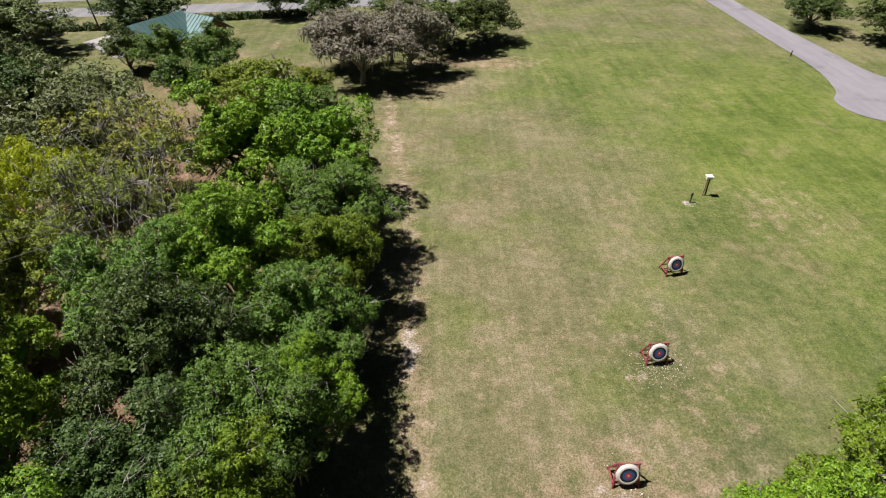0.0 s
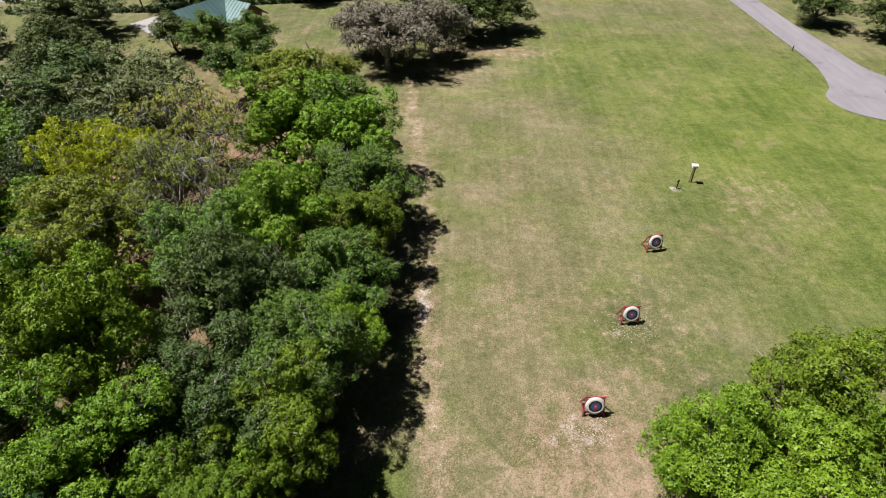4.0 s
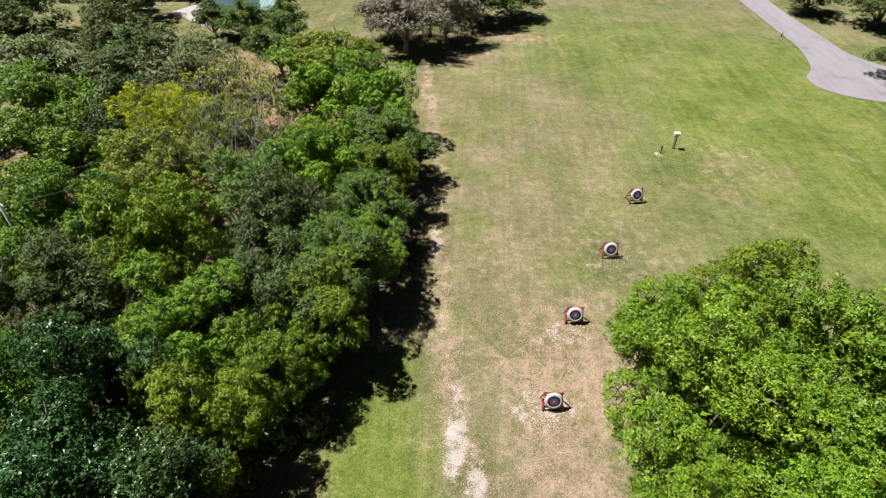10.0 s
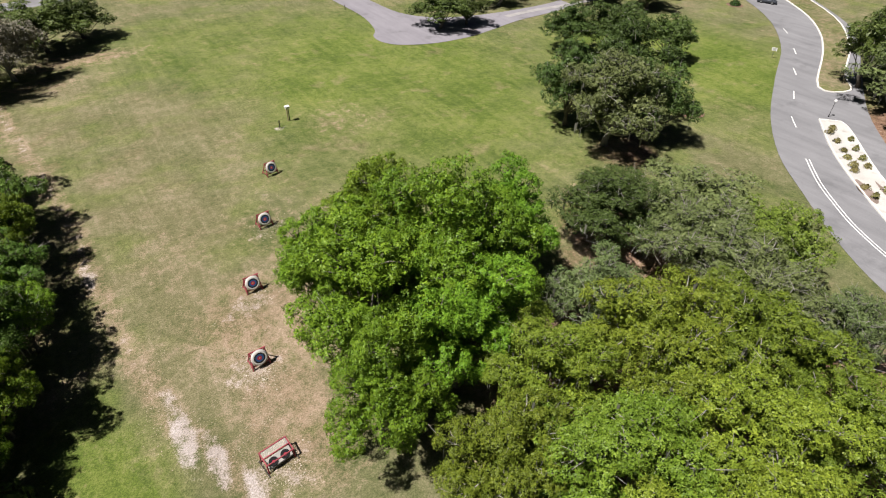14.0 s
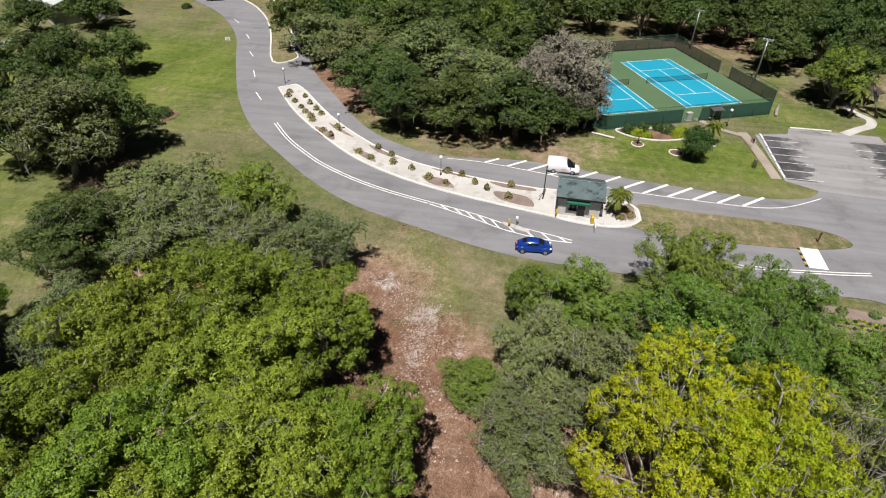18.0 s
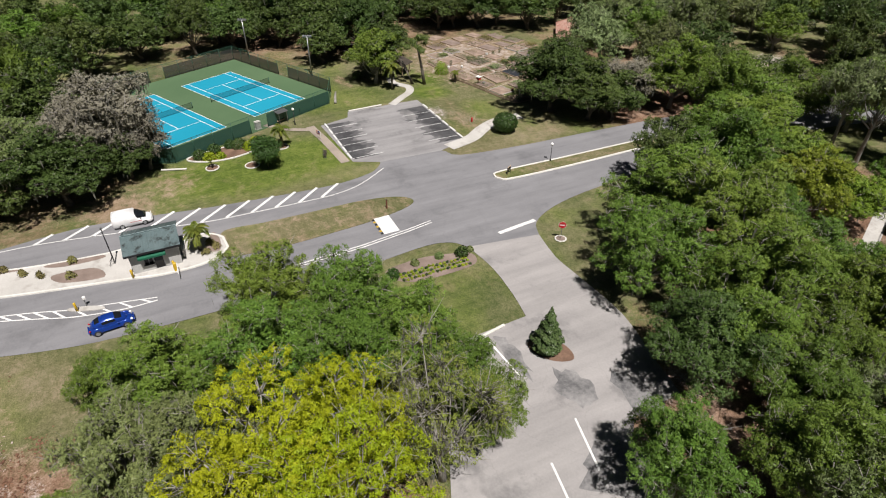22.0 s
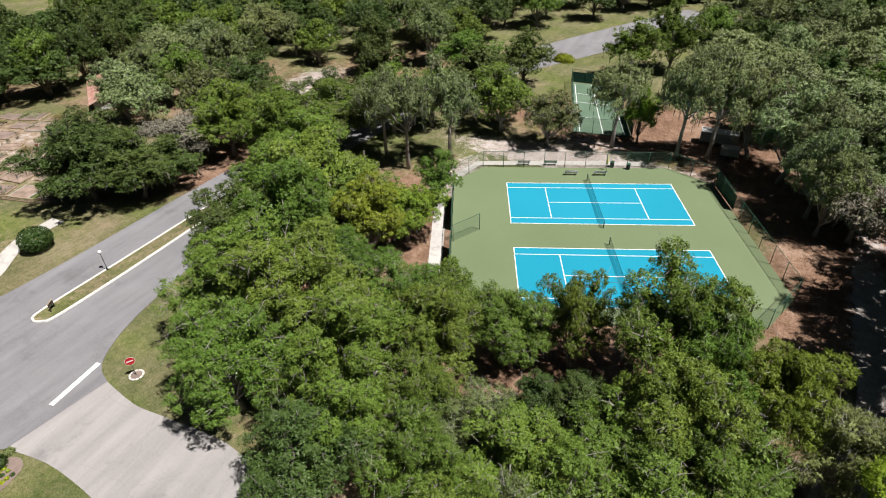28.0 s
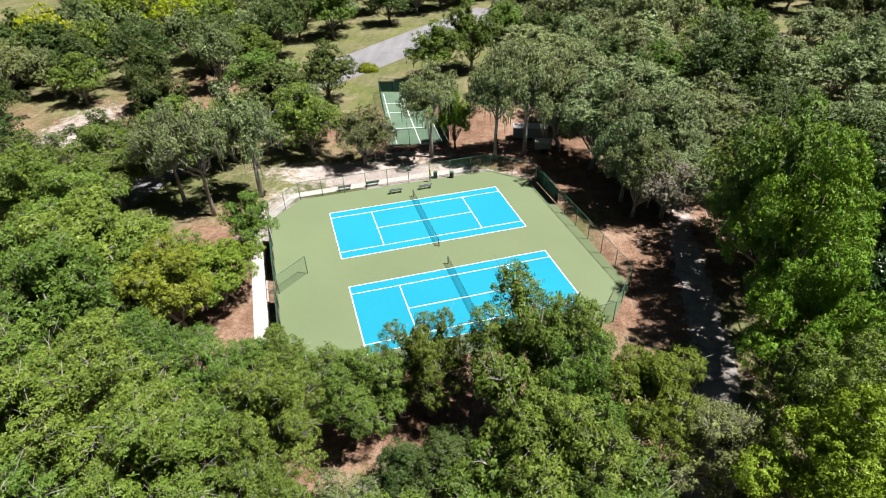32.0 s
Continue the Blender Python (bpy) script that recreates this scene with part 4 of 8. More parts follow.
drive = smooth_line([(54.5, 125), (55.0, 109), (55.6, 92), (56.0, 78), (54.2, 68.7), (52.0, 65.0), (51.6, 62.0), (53.0, 58.8), (56.5, 56.6), (61.5, 55.2), (68.3, 55.0), (75, 56.2), (84, 58.4), (93, 59.3), (104, 60.5)], 5) + smooth_line([(104, 66), (95, 65), (80, 65.8), (70, 69), (64.5, 76), (63.2, 88), (61.8, 105), (61, 125)], 5)
sheet("driveway", drive, 0.02, M_DRIVE, None, "pale grey driveway ending in a turning bay", "structure", "road")
far_a = [(-140, 90), (-85, 104.5), (-50, 111.4), (0, 122), (60, 140)]
ribbon("highway_lane", smooth_line(far_a, 5), 7.0, 0.02, M_ASPHALT, label="grey highway lane behind the park", kind="structure", category="road")
ribbon("highway_lane", [(x - 3, y + 13) for x, y in smooth_line(far_a, 5)], 7.0, 0.02, M_ASPHALT, label="grey highway lane behind the park", kind="structure", category="road")
sheet("parking_lot", [(-67.5, 87), (-64.8, 92), (-56, 90), (-52, 84), (-58, 79)], 0.02, M_ASPHALT_PALE, None, "pale car park beside the green-roofed hall", "structure", "parking lot")

M_TRACK = surface("pale_gravel_track", (0.2, 0.19, 0.178), (0.4, 0.375, 0.35), 0.5, 5.0, 0.95, 0.5, stain=(0.2, 0.16, 0.13))
ribbon("gravel_track", [(x + 0.25 * math.sin(i * 1.9), y) for i, (x, y) in enumerate(smooth_line(TRACK[11:17], 5))], 3.1, 0.02, M_TRACK, label="pale crushed-shell track beside the courts", kind="structure", category="path")

# painted marks on the road
Z = 0.045
marks = root("road_markings", 60, -50, 0, 0, "white painted lines on the park drive", "road marking", "", "structure")


def mark(pts, w, z=Z):
    o = ribbon("painted_line", [(x - 60, y + 50) for x, y in pts], w, z, M_PAINT, marks)
    return o


DBL = [(80.2, -10.0), (75.6, -14.1), (72.2, -18.0), (69.2, -22.0), (66.5, -27.0), (64.8, -31.2), (63.6, -35.2), (62.7, -38.8)]
c = np.array(smooth_line(DBL, 5))
t = np.gradient(c, axis=0)
nrm = np.stack([-t[:, 1], t[:, 0]], 1) / np.linalg.norm(t, axis=1)[:, None]
mark((c + nrm * 0.22).tolist(), 0.16)
mark((c - nrm * 0.22).tolist(), 0.16)
upper, lower = smooth_line([(62.9, -38.8), (62.1, -42.2), (61.3, -45.2), (60.1, -48.8), (59.3, -53.0), (58.5, -56.6)], 4), smooth_line([(62.4, -38.9), (61.2, -42.5), (60.0, -45.8), (58.8, -49.0), (58.0, -53.2), (58.0, -56.6)], 4)
mark(upper, 0.15)
mark(lower, 0.15)
for i in range(2, 19, 2):
    a, b = upper[i], lower[i + 1]
    mark([a, b], 0.2, Z + 0.004)
for off in (0.0, 0.42):
    mark([(57.5 + off, -65), (57.4 + off, -72), (57.8 + off, -79), (58.6 + off, -85), (59.2 + off, -88.3)], 0.15)
for (a, b) in (((111.8, 10.6), (109.0, 8.4)), ((101.5, 4.5), (98.3, 2.6)), ((91.4, -1.0), (88.3, -3.6)), ((122.5, 16.8), (119.6, 14.6)), ((133, 25.4), (130.4, 22.8))):
    mark([a, b], 0.2)
edge_pts = [(74.9, -38.6), (74.9, -44), (73.6, -52.5), (71.6, -62), (71.2, -68), (71.0, -76), (71.2, -80), (72.4, -83.6), (75.4, -88)]
mark(smooth_line(edge_pts, 4), 0.14)
LAWN_EDGE = ((-80, 73.8), (-75, 73.9), (-64, 74.9), (-57.7, 75.9), (-50, 76.8), (-44.5, 76.3))


def edge_x(table, y):
    return float(np.interp(y, [q[0] for q in table], [q[1] for q in table]))


edge_table = sorted((y, x) for x, y in edge_pts[:7])
for i in range(12):
    y = -77.6 + 3.05 * i
    x = edge_x(edge_table, y)
    reach = min(1.0, (edge_x(LAWN_EDGE, y - 2.4) - x + 0.1) / 3.1)
    mark([(x + 0.05, y), (x + 3.1 * reach, y - 3.4 * reach)], 0.4)
mark([(53.5, -94.6), (54.1, -100.1)], 0.55)
for x0 in range(6):
    mark([(80.2 + 2.45 * x0, -84.9), (80.3 + 2.45 * x0, -89.8)], 0.1)
    if x0 < 5:
        mark([(81.0 + 2.75 * x0, -97.7), (80.9 + 2.75 * x0, -102.7)], 0.1)
mark([(38.8, -84.5), (33.1, -84.9)], 0.18)
mark([(27.2, -86.6), (22.5, -85.4)], 0.18)
mark([(24.6, -82.5), (19.5, -81.5)], 0.18)

# parking wheel stops
for row in range(2):
    for i in range(6):
        x, y = (81.2 + 2.45 * i, -84.7) if row == 0 else (80.6 + 2.75 * i, -103.0)
        e = part("wheel_stop", box_bm(0, 0, 0.09, 1.9, 0.3, 0.17, 0.04), M_PAINT, None)
        e.matrix_basis = pose(x, y, 0.03, 0, 0, 1)
        tagged(e, "white concrete wheel stop at the head of a bay", "wheel stop", "wheel stops in the parking lot")
for x, y, a, l in ((98.2, -93.1, 92, 6.2), (39.0, -85.5, 100, 3.0), (88, -60.5, 70, 3.6)):
    e = part("wheel_stop", box_bm(0, 0, 0.09, l, 0.28, 0.17, 0.03), M_KERB, None)
    e.matrix_basis = pose(x, y, 0.03, 0, 0, a)
    tagged(e, "long pale concrete kerb block", "wheel stop", "wheel stops in the parking lot")

# ---------------------------------------------------------------- entrance island with its kerb, beds and walk
SOUTH_E = [(94.2, -4.0), (84.8, -11.4), (75.8, -21.0), (70.7, -28.0), (67.0, -36.4), (64.8, -45.0), (63.2, -53.4), (62.4, -57), (62.3, -60.5), (63.0, -63.2), (64.6, -64.6)]
NORTH_E = [(67.0, -64.4), (68.6, -62.5), (69.3, -57), (69.4, -54), (69.3, -51.0), (70.2, -43.3), (73.0, -33.1), (77.5, -25.7), (84.6, -17.5), (94.2, -9.0), (96.4, -6.3)]
isl = smooth_line(SOUTH_E, 4) + smooth_line(NORTH_E, 4)
island = slab("entrance_island", isl, -0.05, 0.15, M_CONCRETE, None, "long raised pale concrete island between the lanes", "structure", "traffic island")
ribbon("kerb", isl, 0.3, 0.0, M_KERB, island, 0.17, True)


def bed(pts, mat=None):
    sheet("planting_bed", smooth_line(pts, 5, True), 0.156, mat or M_GRAVEL, island)


for pts in ([(80.4, -16.6), (78.5, -20.0), (76.4, -21.0), (78.0, -18.0)], [(82.0, -18.2), (80.0, -21.3), (78.0, -23.6), (79.6, -20.6)],
            [(74.4, -24.8), (73.4, -27.6), (71.2, -29.2), (72.4, -26.8)], [(76.2, -26.6), (74.4, -30.0), (72.8, -32.0), (74.2, -28.6)],
            [(69.0, -36.4), (68.7, -39.6), (66.8, -41.2), (67.1, -38.2)], [(71.4, -37.0), (70.8, -41.4), (69.8, -43.2), (70.4, -39.6)],
            [(67.2, -46.5), (66.8, -50.6), (64.5, -51.6), (65.3, -47.6)], [(69.6, -45.6), (69.2, -51.0), (68.4, -51.4), (68.5, -47.4)],
            [(68.5, -63.4), (66.4, -64.0), (64.2, -63.6), (65.2, -62.2)]):
    bed(pts)
rt = np.random.default_rng(5)
spots = [(90.5, -7.5), (88.6, -9.6), (91.0, -10.4), (86.6, -11.6), (88.4, -12.4), (85.0, -13.0), (86.4, -14.4), (83.4, -14.6), (84.8, -15.8), (82.2, -15.4), (92.4, -7.0), (79.0, -18.4), (80.4, -20.2), (77.6, -20.2), (73.6, -26.0), (72.2, -28.2), (75.4, -28.4), (73.8, -30.8), (71.6, -31.6), (70.4, -34.6), (68.6, -37.4), (67.6, -40.0), (70.8, -39.6), (70.4, -41.6), (68.6, -43.6), (67.4, -45.4), (66.0, -48.4), (69.0, -48.4), (66.2, -62.8), (65.0, -63.4), (64.2, -62.2)]
for i, (x, y) in enumerate(spots):
    tuft(x, y, rt.uniform(0.45, 0.7), rt.uniform(0.5, 0.8), 40 + i)

# walks between the lot and the far courts
M_TANWALK = surface("tan_concrete", (0.19, 0.16, 0.132), (0.32, 0.275, 0.232), 0.35, 6.0, 0.9, 0.2)
ribbon("concrete_walk", smooth_line([(79.6, -83.6), (84.0, -83.3), (88.5, -82.9), (92.6, -82.4), (94.6, -82.2)], 4), 1.4, 0.03, M_TANWALK, label="tan concrete strip along the head of the bays", kind="structure", category="path")
ribbon("concrete_walk", smooth_line([(93.4, -82.2), (94.2, -80.2), (95.6, -78.2), (97.6, -76.4), (98.6, -75.6)], 4), 1.1, 0.036, M_TANWALK, label="tan concrete path to the court gate", kind="structure", category="path")

# grass islands with kerbs
grass_strip = smooth_line([(65.8, -63.9), (63.0, -63.6), (62.0, -69.0), (62.3, -77.0), (62.8, -82.4), (63.9, -86.9), (65.2, -88.3), (66.9, -86.6), (67.9, -82.0), (68.0, -75.5), (68.1, -69.5), (68.4, -64.8)], 4, True)
slab("grass_island", grass_strip, -0.05, 0.10, M_GROUND, None, "narrow grass island between the lanes", "structure", "traffic island")
strip2 = smooth_line([(66.4, -101.3), (65.3, -101.6), (64.6, -103.2), (64.3, -113), (64.4, -127), (64.4, -137), (65.4, -138), (66.3, -137), (66.7, -127), (66.9, -113), (67.1, -103)], 4, True)
g2 = slab("grass_island", strip2, -0.05, 0.10, M_GROUND, None, "long thin dry grass island with a pale kerb", "structure", "traffic island")
ribbon("kerb", strip2, 0.3, 0.0, M_KERB, g2, 0.16, True)
median = smooth_line([(107, 3.2), (124.9, 12.1), (138, 20), (150, 31), (165, 52), (170, 60), (168, 46), (152, 24), (134, 11.5), (118, 4.2), (110.5, -0.6)], 4, True)
g3 = slab("grass_median", median, -0.05, 0.12, M_GROUND, None, "curved grass median with a pale kerb", "structure", "traffic island")
ribbon("kerb", median, 0.35, 0.0, M_KERB, g3, 0.17, True)

# walks
ribbon("concrete_walk", smooth_line([(77.6, -99.6), (79.0, -104.2), (81.4, -107.6), (83.2, -111.4), (83.4, -116)], 5), 2.4, 0.03, M_CONCRETE, label="curved concrete path beside the parking lot", kind="structure", category="path")
ribbon("concrete_walk", smooth_line([(97.8, -98.0), (100.6, -101.2), (102.2, -103.2), (105, -104.2), (108.4, -102.4), (112, -103)], 5), 1.5, 0.03, M_CONCRETE, label="curved concrete path under the trees", kind="structure", category="path")
ribbon("concrete_walk", smooth_line([(84, 62.0), (93, 62.6), (104, 62.0), (112, 62.5)], 3), 1.5, 0.05, M_ASPHALT_PALE, label="pale worn path towards the white hall", kind="structure", category="path")


# ---------------------------------------------------------------- tennis courts
def court(origin, u, v, ulo, uhi, vlo, vhi, cuts, green, base_label):
    """Two tennis courts side by side on one slab, in axes u (along) and v (across)."""
    O, U, W = Vector((*origin, 0)), Vector((*u, 0)).normalized(), Vector((*v, 0)).normalized()

    def at(a, b):
        p = O + U * a + W * b
        return (p.x, p.y)

    c0, c1, c2, c3 = cuts
    ring = []
    for (a, b, c, su, sv, first) in ((ulo, vlo, c0, 1, 1, 0), (uhi, vlo, c1, -1, 1, 1), (uhi, vhi, c2, -1, -1, 0), (ulo, vhi, c3, 1, -1, 1)):
        two = [(a, b + sv * c), (a + su * c, b)] if c else [(a, b)]
        ring += two[::-1] if first else two
    pts = [at(*p) for p in ring]
    base = slab("tennis_court", pts, -0.05, 0.03, green, None, base_label, "structure", "tennis court")
    for k in range(2):
        b0 = k * (10.97 + 5.6)
        sheet("playing_surface", [at(0, b0), at(23.77, b0), at(23.77, b0 + 10.97), at(0, b0 + 10.97)], 0.036, M_BLUE if green is not M_COURT_OLD else M_COURT_OLD, base, "bright blue court paint")
        w = 0.11
        for a, b, c, d in ((0, 0, 23.77, 0), (0, 10.97, 23.77, 10.97), (0, 0, 0, 10.97), (23.77, 0, 23.77, 10.97), (0, 1.37, 23.77, 1.37), (0, 9.6, 23.77, 9.6), (5.485, 1.37, 5.485, 9.6), (18.285, 1.37, 18.285, 9.6), (5.485, 5.485, 18.285, 5.485)):
            dx, dy = (w / 2 if a != c else 0), (w / 2 if b != d else 0)
            ribbon("court_line", [at(a - dx, b0 + b - dy), at(c + dx, b0 + d + dy)], w, 0.043 if a != c else 0.047, M_LINE, base)
        net = root("tennis_net", *at(11.885, b0 + 5.485), 0.03, math.degrees(math.atan2(W.y, W.x)), "dark tennis net with a white top band on green posts", "tennis net", "tennis nets")
        for s in (-6.4, 6.4):
            tube("post", [(s, 0, 0), (s, 0, 1.12)], 0.06, 8, M_GREENMETAL, net)
        n = 17
        V, F = [], []
        for i in range(n):
            x = -6.4 + 12.8 * i / (n - 1)
            h = 0.92 + 0.15 * (x / 6.4) ** 2
            V += [(x, 0, 0.04), (x, 0.0, h)]
        F = [(2 * i, 2 * i + 2, 2 * i + 3, 2 * i + 1) for i in range(n - 1)]
        mesh_object("net", V, F, M_NET, net)
        V = [(-6.4 + 12.8 * i / (n - 1), s * 0.03, 0.92 + 0.15 * ((-6.4 + 12.8 * i / (n - 1)) / 6.4) ** 2 + d) for i in range(n) for s, d in ((-1, 0), (-1, 0.07), (1, 0.07), (1, 0))]
        F = [(4 * i + j, 4 * i + j + 1, 4 * i + j + 5, 4 * i + j + 4) for i in range(n - 1) for j in range(3)]
        mesh_object("top_band", V, F, M_NET, net)
    return pts, at


def fence(pts, height, screens, name="chain_link_fence", label="green chain-link fence on steel posts", closed=True, screen_mat=None, gaps=(), clear=None):
    """Posts, rails and panels round an outline; screens tells which sides carry windscreen cloth."""
    f = root(name, 0, 0, 0, 0, label, "fence")
    n = len(pts)
    for i in range(n if closed else n - 1):
        if i in gaps:
            continue
        a, b = Vector((*pts[i], 0)), Vector((*pts[(i + 1) % n], 0))
        L = (b - a).length
        k = max(1, round(L / 3.2))
        up = Vector((0, 0, height))
        for j in range(k):
            p, q = a.lerp(b, j / k), a.lerp(b, (j + 1) / k)
            tube("post", [p, p + up * 1.01], 0.045, 6, M_GREENMETAL, f)
            tube("rail", [p + up, q + up], 0.032, 5, M_GREENMETAL, f)
            low = 0.05
            if i in screens and not (L > 15 and j == k // 2):
                cloth = screens[i] if isinstance(screens, dict) else screen_mat or M_SCREEN
                mesh_object("screen", [p + up * 0.05, q + up * 0.05, q + up * 0.8, p + up * 0.8], [(0, 1, 2, 3)], cloth, f, False, "windscreen cloth")
                mesh_object("panel", [p + up * 0.8, q + up * 0.8, q + up, p + up], [(0, 1, 2, 3)], clear or M_CHAIN, f)
            else:
                mesh_object("panel", [p + up * 0.02, q + up * 0.02, q + up, p + up], [(0, 1, 2, 3)], clear or M_CHAIN, f)
    return f


A_PTS, _ = court((129.16, -74.58), (-0.906, -0.422), (-0.431, 0.902), -6.5, 29.2, -5.2, 32.8, (0, 4.0, 4.0, 0), M_COURT_A, "pair of blue tennis courts on a dark green slab")
fence(A_PTS, 2.9, {0: M_CLOTHGREY, 2: M_CLOTH, 3: M_CLOTH, 5: M_CLOTHGREY}, "chain_link_fence", "green fence with dark windscreens round the courts", True, M_SCREENGREEN)
B_PTS, B_AT = court((30.33, -150.78), (-0.923, -0.384), (-0.409, 0.912), -7.8, 29.8, -5.0, 30.2, (4.4, 5.0, 4.8, 0), M_COURT, "pair of blue tennis courts on a sage green slab")
fence(B_PTS, 2.7, (), "chain_link_fence", "green chain-link fence round the courts")
C_PTS = [(33.6, -196.4), (24.6, -196.8), (16.8, -174.0), (26.4, -172.2)]
cbase = slab("old_tennis_court", C_PTS, -0.05, 0.03, M_COURT_OLD, None, "faded green practice court with white lines", "structure", "tennis court")
for a, b in (((29.2, -196), (21.4, -173.2)), ((31.4, -190.5), (23.0, -191.0)), ((27.6, -179), (19.2, -180.4)), ((30.0, -186), (21.6, -187)), ((32.6, -195.6), (25.4, -173)), ((25.6, -196), (18.0, -174.4))):
    ribbon("court_line", [a, b], 0.12, 0.037, M_LINE, cbase)
fence(C_PTS, 2.8, (0, 1), "chain_link_fence", "dark green fence round the practice court", True, M_SCREENGREEN)

# ---------------------------------------------------------------- trees, stand by stand
# the large maples beside the targets
for k, x, y, R, H in (("maple", 10.8, -3.4, 4.0, 12.5), ("maple", 17.5, -1.0, 5.6, 14.0), ("maple", 12.0, -11.0, 6.3, 17.0), ("maple", 20.0, -9.0, 6.4, 17.5), ("maple", 27.0, -7.5, 4.6, 14.0), ("maple", 9.0, -17.0, 4.2, 12.5), ("maple", 16.5, -15.5, 4.8, 14.0)):
    plant(k, x, y, R, H, group="maples beside the archery range")
for k, x, y, R, H in (("yellow_oak", 19.5, -22.0, 4.6, 12.0), ("yellow_oak", 27.5, -25.0, 5.6, 14.5), ("yellow_oak", 33.5, -29.5, 5.2, 13.5), ("yellow_oak", 12.5, -26.5, 4.4, 12.5), ("yellow_oak", 18.0, -31.0, 5.4, 13.5), ("yellow_oak", 26.0, -34.0, 5.4, 13.5), ("yellow_oak", 20.5, -38.8, 5.2, 13.5), ("yellow_oak", 33.6, -36.6, 4.4, 11.5), ("yellow_oak", 14.0, -36.0, 4.8, 13.0), ("yellow_oak", 23.5, -43.5, 3.8, 12.5), ("grey_oak", 29.5, -17.5, 4.2, 10.0)):
    plant(k, x, y, R, H, group="oaks on the leaf-strewn slope")
for k, x, y, R, H in (("live_oak", 41.0, -8.5, 6.2, 9.5), ("grey_oak", 49.5, -12.5, 6.2, 9.0), ("grey_oak", 44.0, -17.0, 5.6, 9.5), ("oak", 52.0, -20.5, 4.4, 8.5), ("grey_oak", 43.0, -25.5, 5.2, 9.5), ("grey_oak", 46.5, -31.5, 3.6, 7.5), ("grey_oak", 58.5, 8.0, 6.6, 14.0), ("live_oak", 66.5, 13.5, 6.4, 15.0), ("live_oak", 65.0, 6.0, 5.0, 12.5), ("live_oak", 58.0, 15.5, 4.8, 13.0), ("live_oak", 80.5, 39.0, 5.0, 9.5), ("live_oak", 86.0, 32.0, 5.4, 11.0), ("live_oak", 94.0, 26.0, 4.2, 9.0), ("live_oak", 66.5, 62.5, 5.5, 8.0), ("live_oak", 73.0, 62.0, 4.6, 7.5)):
    plant(k, x, y, R, H, group="oaks on the lawn")
for k, x, y, R, H in (("live_oak", 66, 100, 6.0, 8.5), ("live_oak", 76, 92, 6.5, 9.0), ("grey_oak", 88, 70, 4.6, 6.5), ("grey_oak", 95, 73, 4.0, 6.0)):
    plant(k, x, y, R, H, True, group="oaks on the lawn")
# the stand in the middle, beside the side road
for k, x, y, R, H in (("spring_tree", 30.5, -64.0, 4.6, 13.0), ("spring_tree", 26.0, -62.0, 4.8, 13.5), ("spring_tree", 24.0, -66.5, 4.6, 14.0), ("spring_tree", 28.5, -68.5, 4.2, 13.0), ("bare_tree", 27.0, -74.5, 4.2, 14.0), ("oak", 47.8, -66.5, 4.2, 10.5), ("oak", 43.5, -73.0, 4.4, 10.5), ("oak", 42.0, -58.0, 4.2, 9.5), ("oak", 38.5, -65.5, 4.6, 11.0), ("oak", 38.0, -77.0, 3.9, 9.5), ("oak", 36.5, -70.5, 4.2, 11.0), ("oak", 33.0, -79.0, 3.0, 8.0), ("oak", 28.5, -79.3, 2.8, 8.0), ("grey_oak", 35.5, -54.0, 3.8, 8.5), ("oak", 33.5, -49.0, 2.6, 4.5), ("grey_oak", 28.0, -53.5, 3.6, 8.0), ("grey_oak", 33.0, -59.5, 4.4, 10.5), ("oak", 44.2, -52.8, 2.8, 7.0)):
    plant(k, x, y, R, H, group="trees beside the side road")
# the large stand before the blue courts
for k, x, y, R, H in (("oak", 43.5, -111.0, 6.8, 13.0), ("oak", 36.0, -111.5, 6.4, 14.5), ("oak", 37.0, -102.0, 5.0, 11.5), ("oak", 28.5, -107.0, 5.6, 13.0), ("live_oak", 26.0, -98.0, 4.6, 10.0), ("oak", 13.4, -95.2, 4.2, 12.5), ("oak", 18.6, -88.6, 3.8, 9.5), ("grey_oak", 9.0, -95.5, 4.8, 13.0), ("oak", 25.0, -101.5, 3.8, 10.0), ("oak", 18.6, -101.4, 3.6, 9.0), ("grey_oak", 15.5, -106.0, 3.4, 8.5), ("bare_tree", 6.8, -104.6, 2.4, 8.5), ("oak", 12.0, -103.0, 4.8, 9.5), ("oak", 5.5, -105.5, 5.0, 10.5), ("live_oak", 51.0, -119.5, 5.4, 11.5), ("oak", 46.0, -121.0, 5.6, 14.0)):
    plant(k, x, y, R, H, group="oaks before the tennis courts")
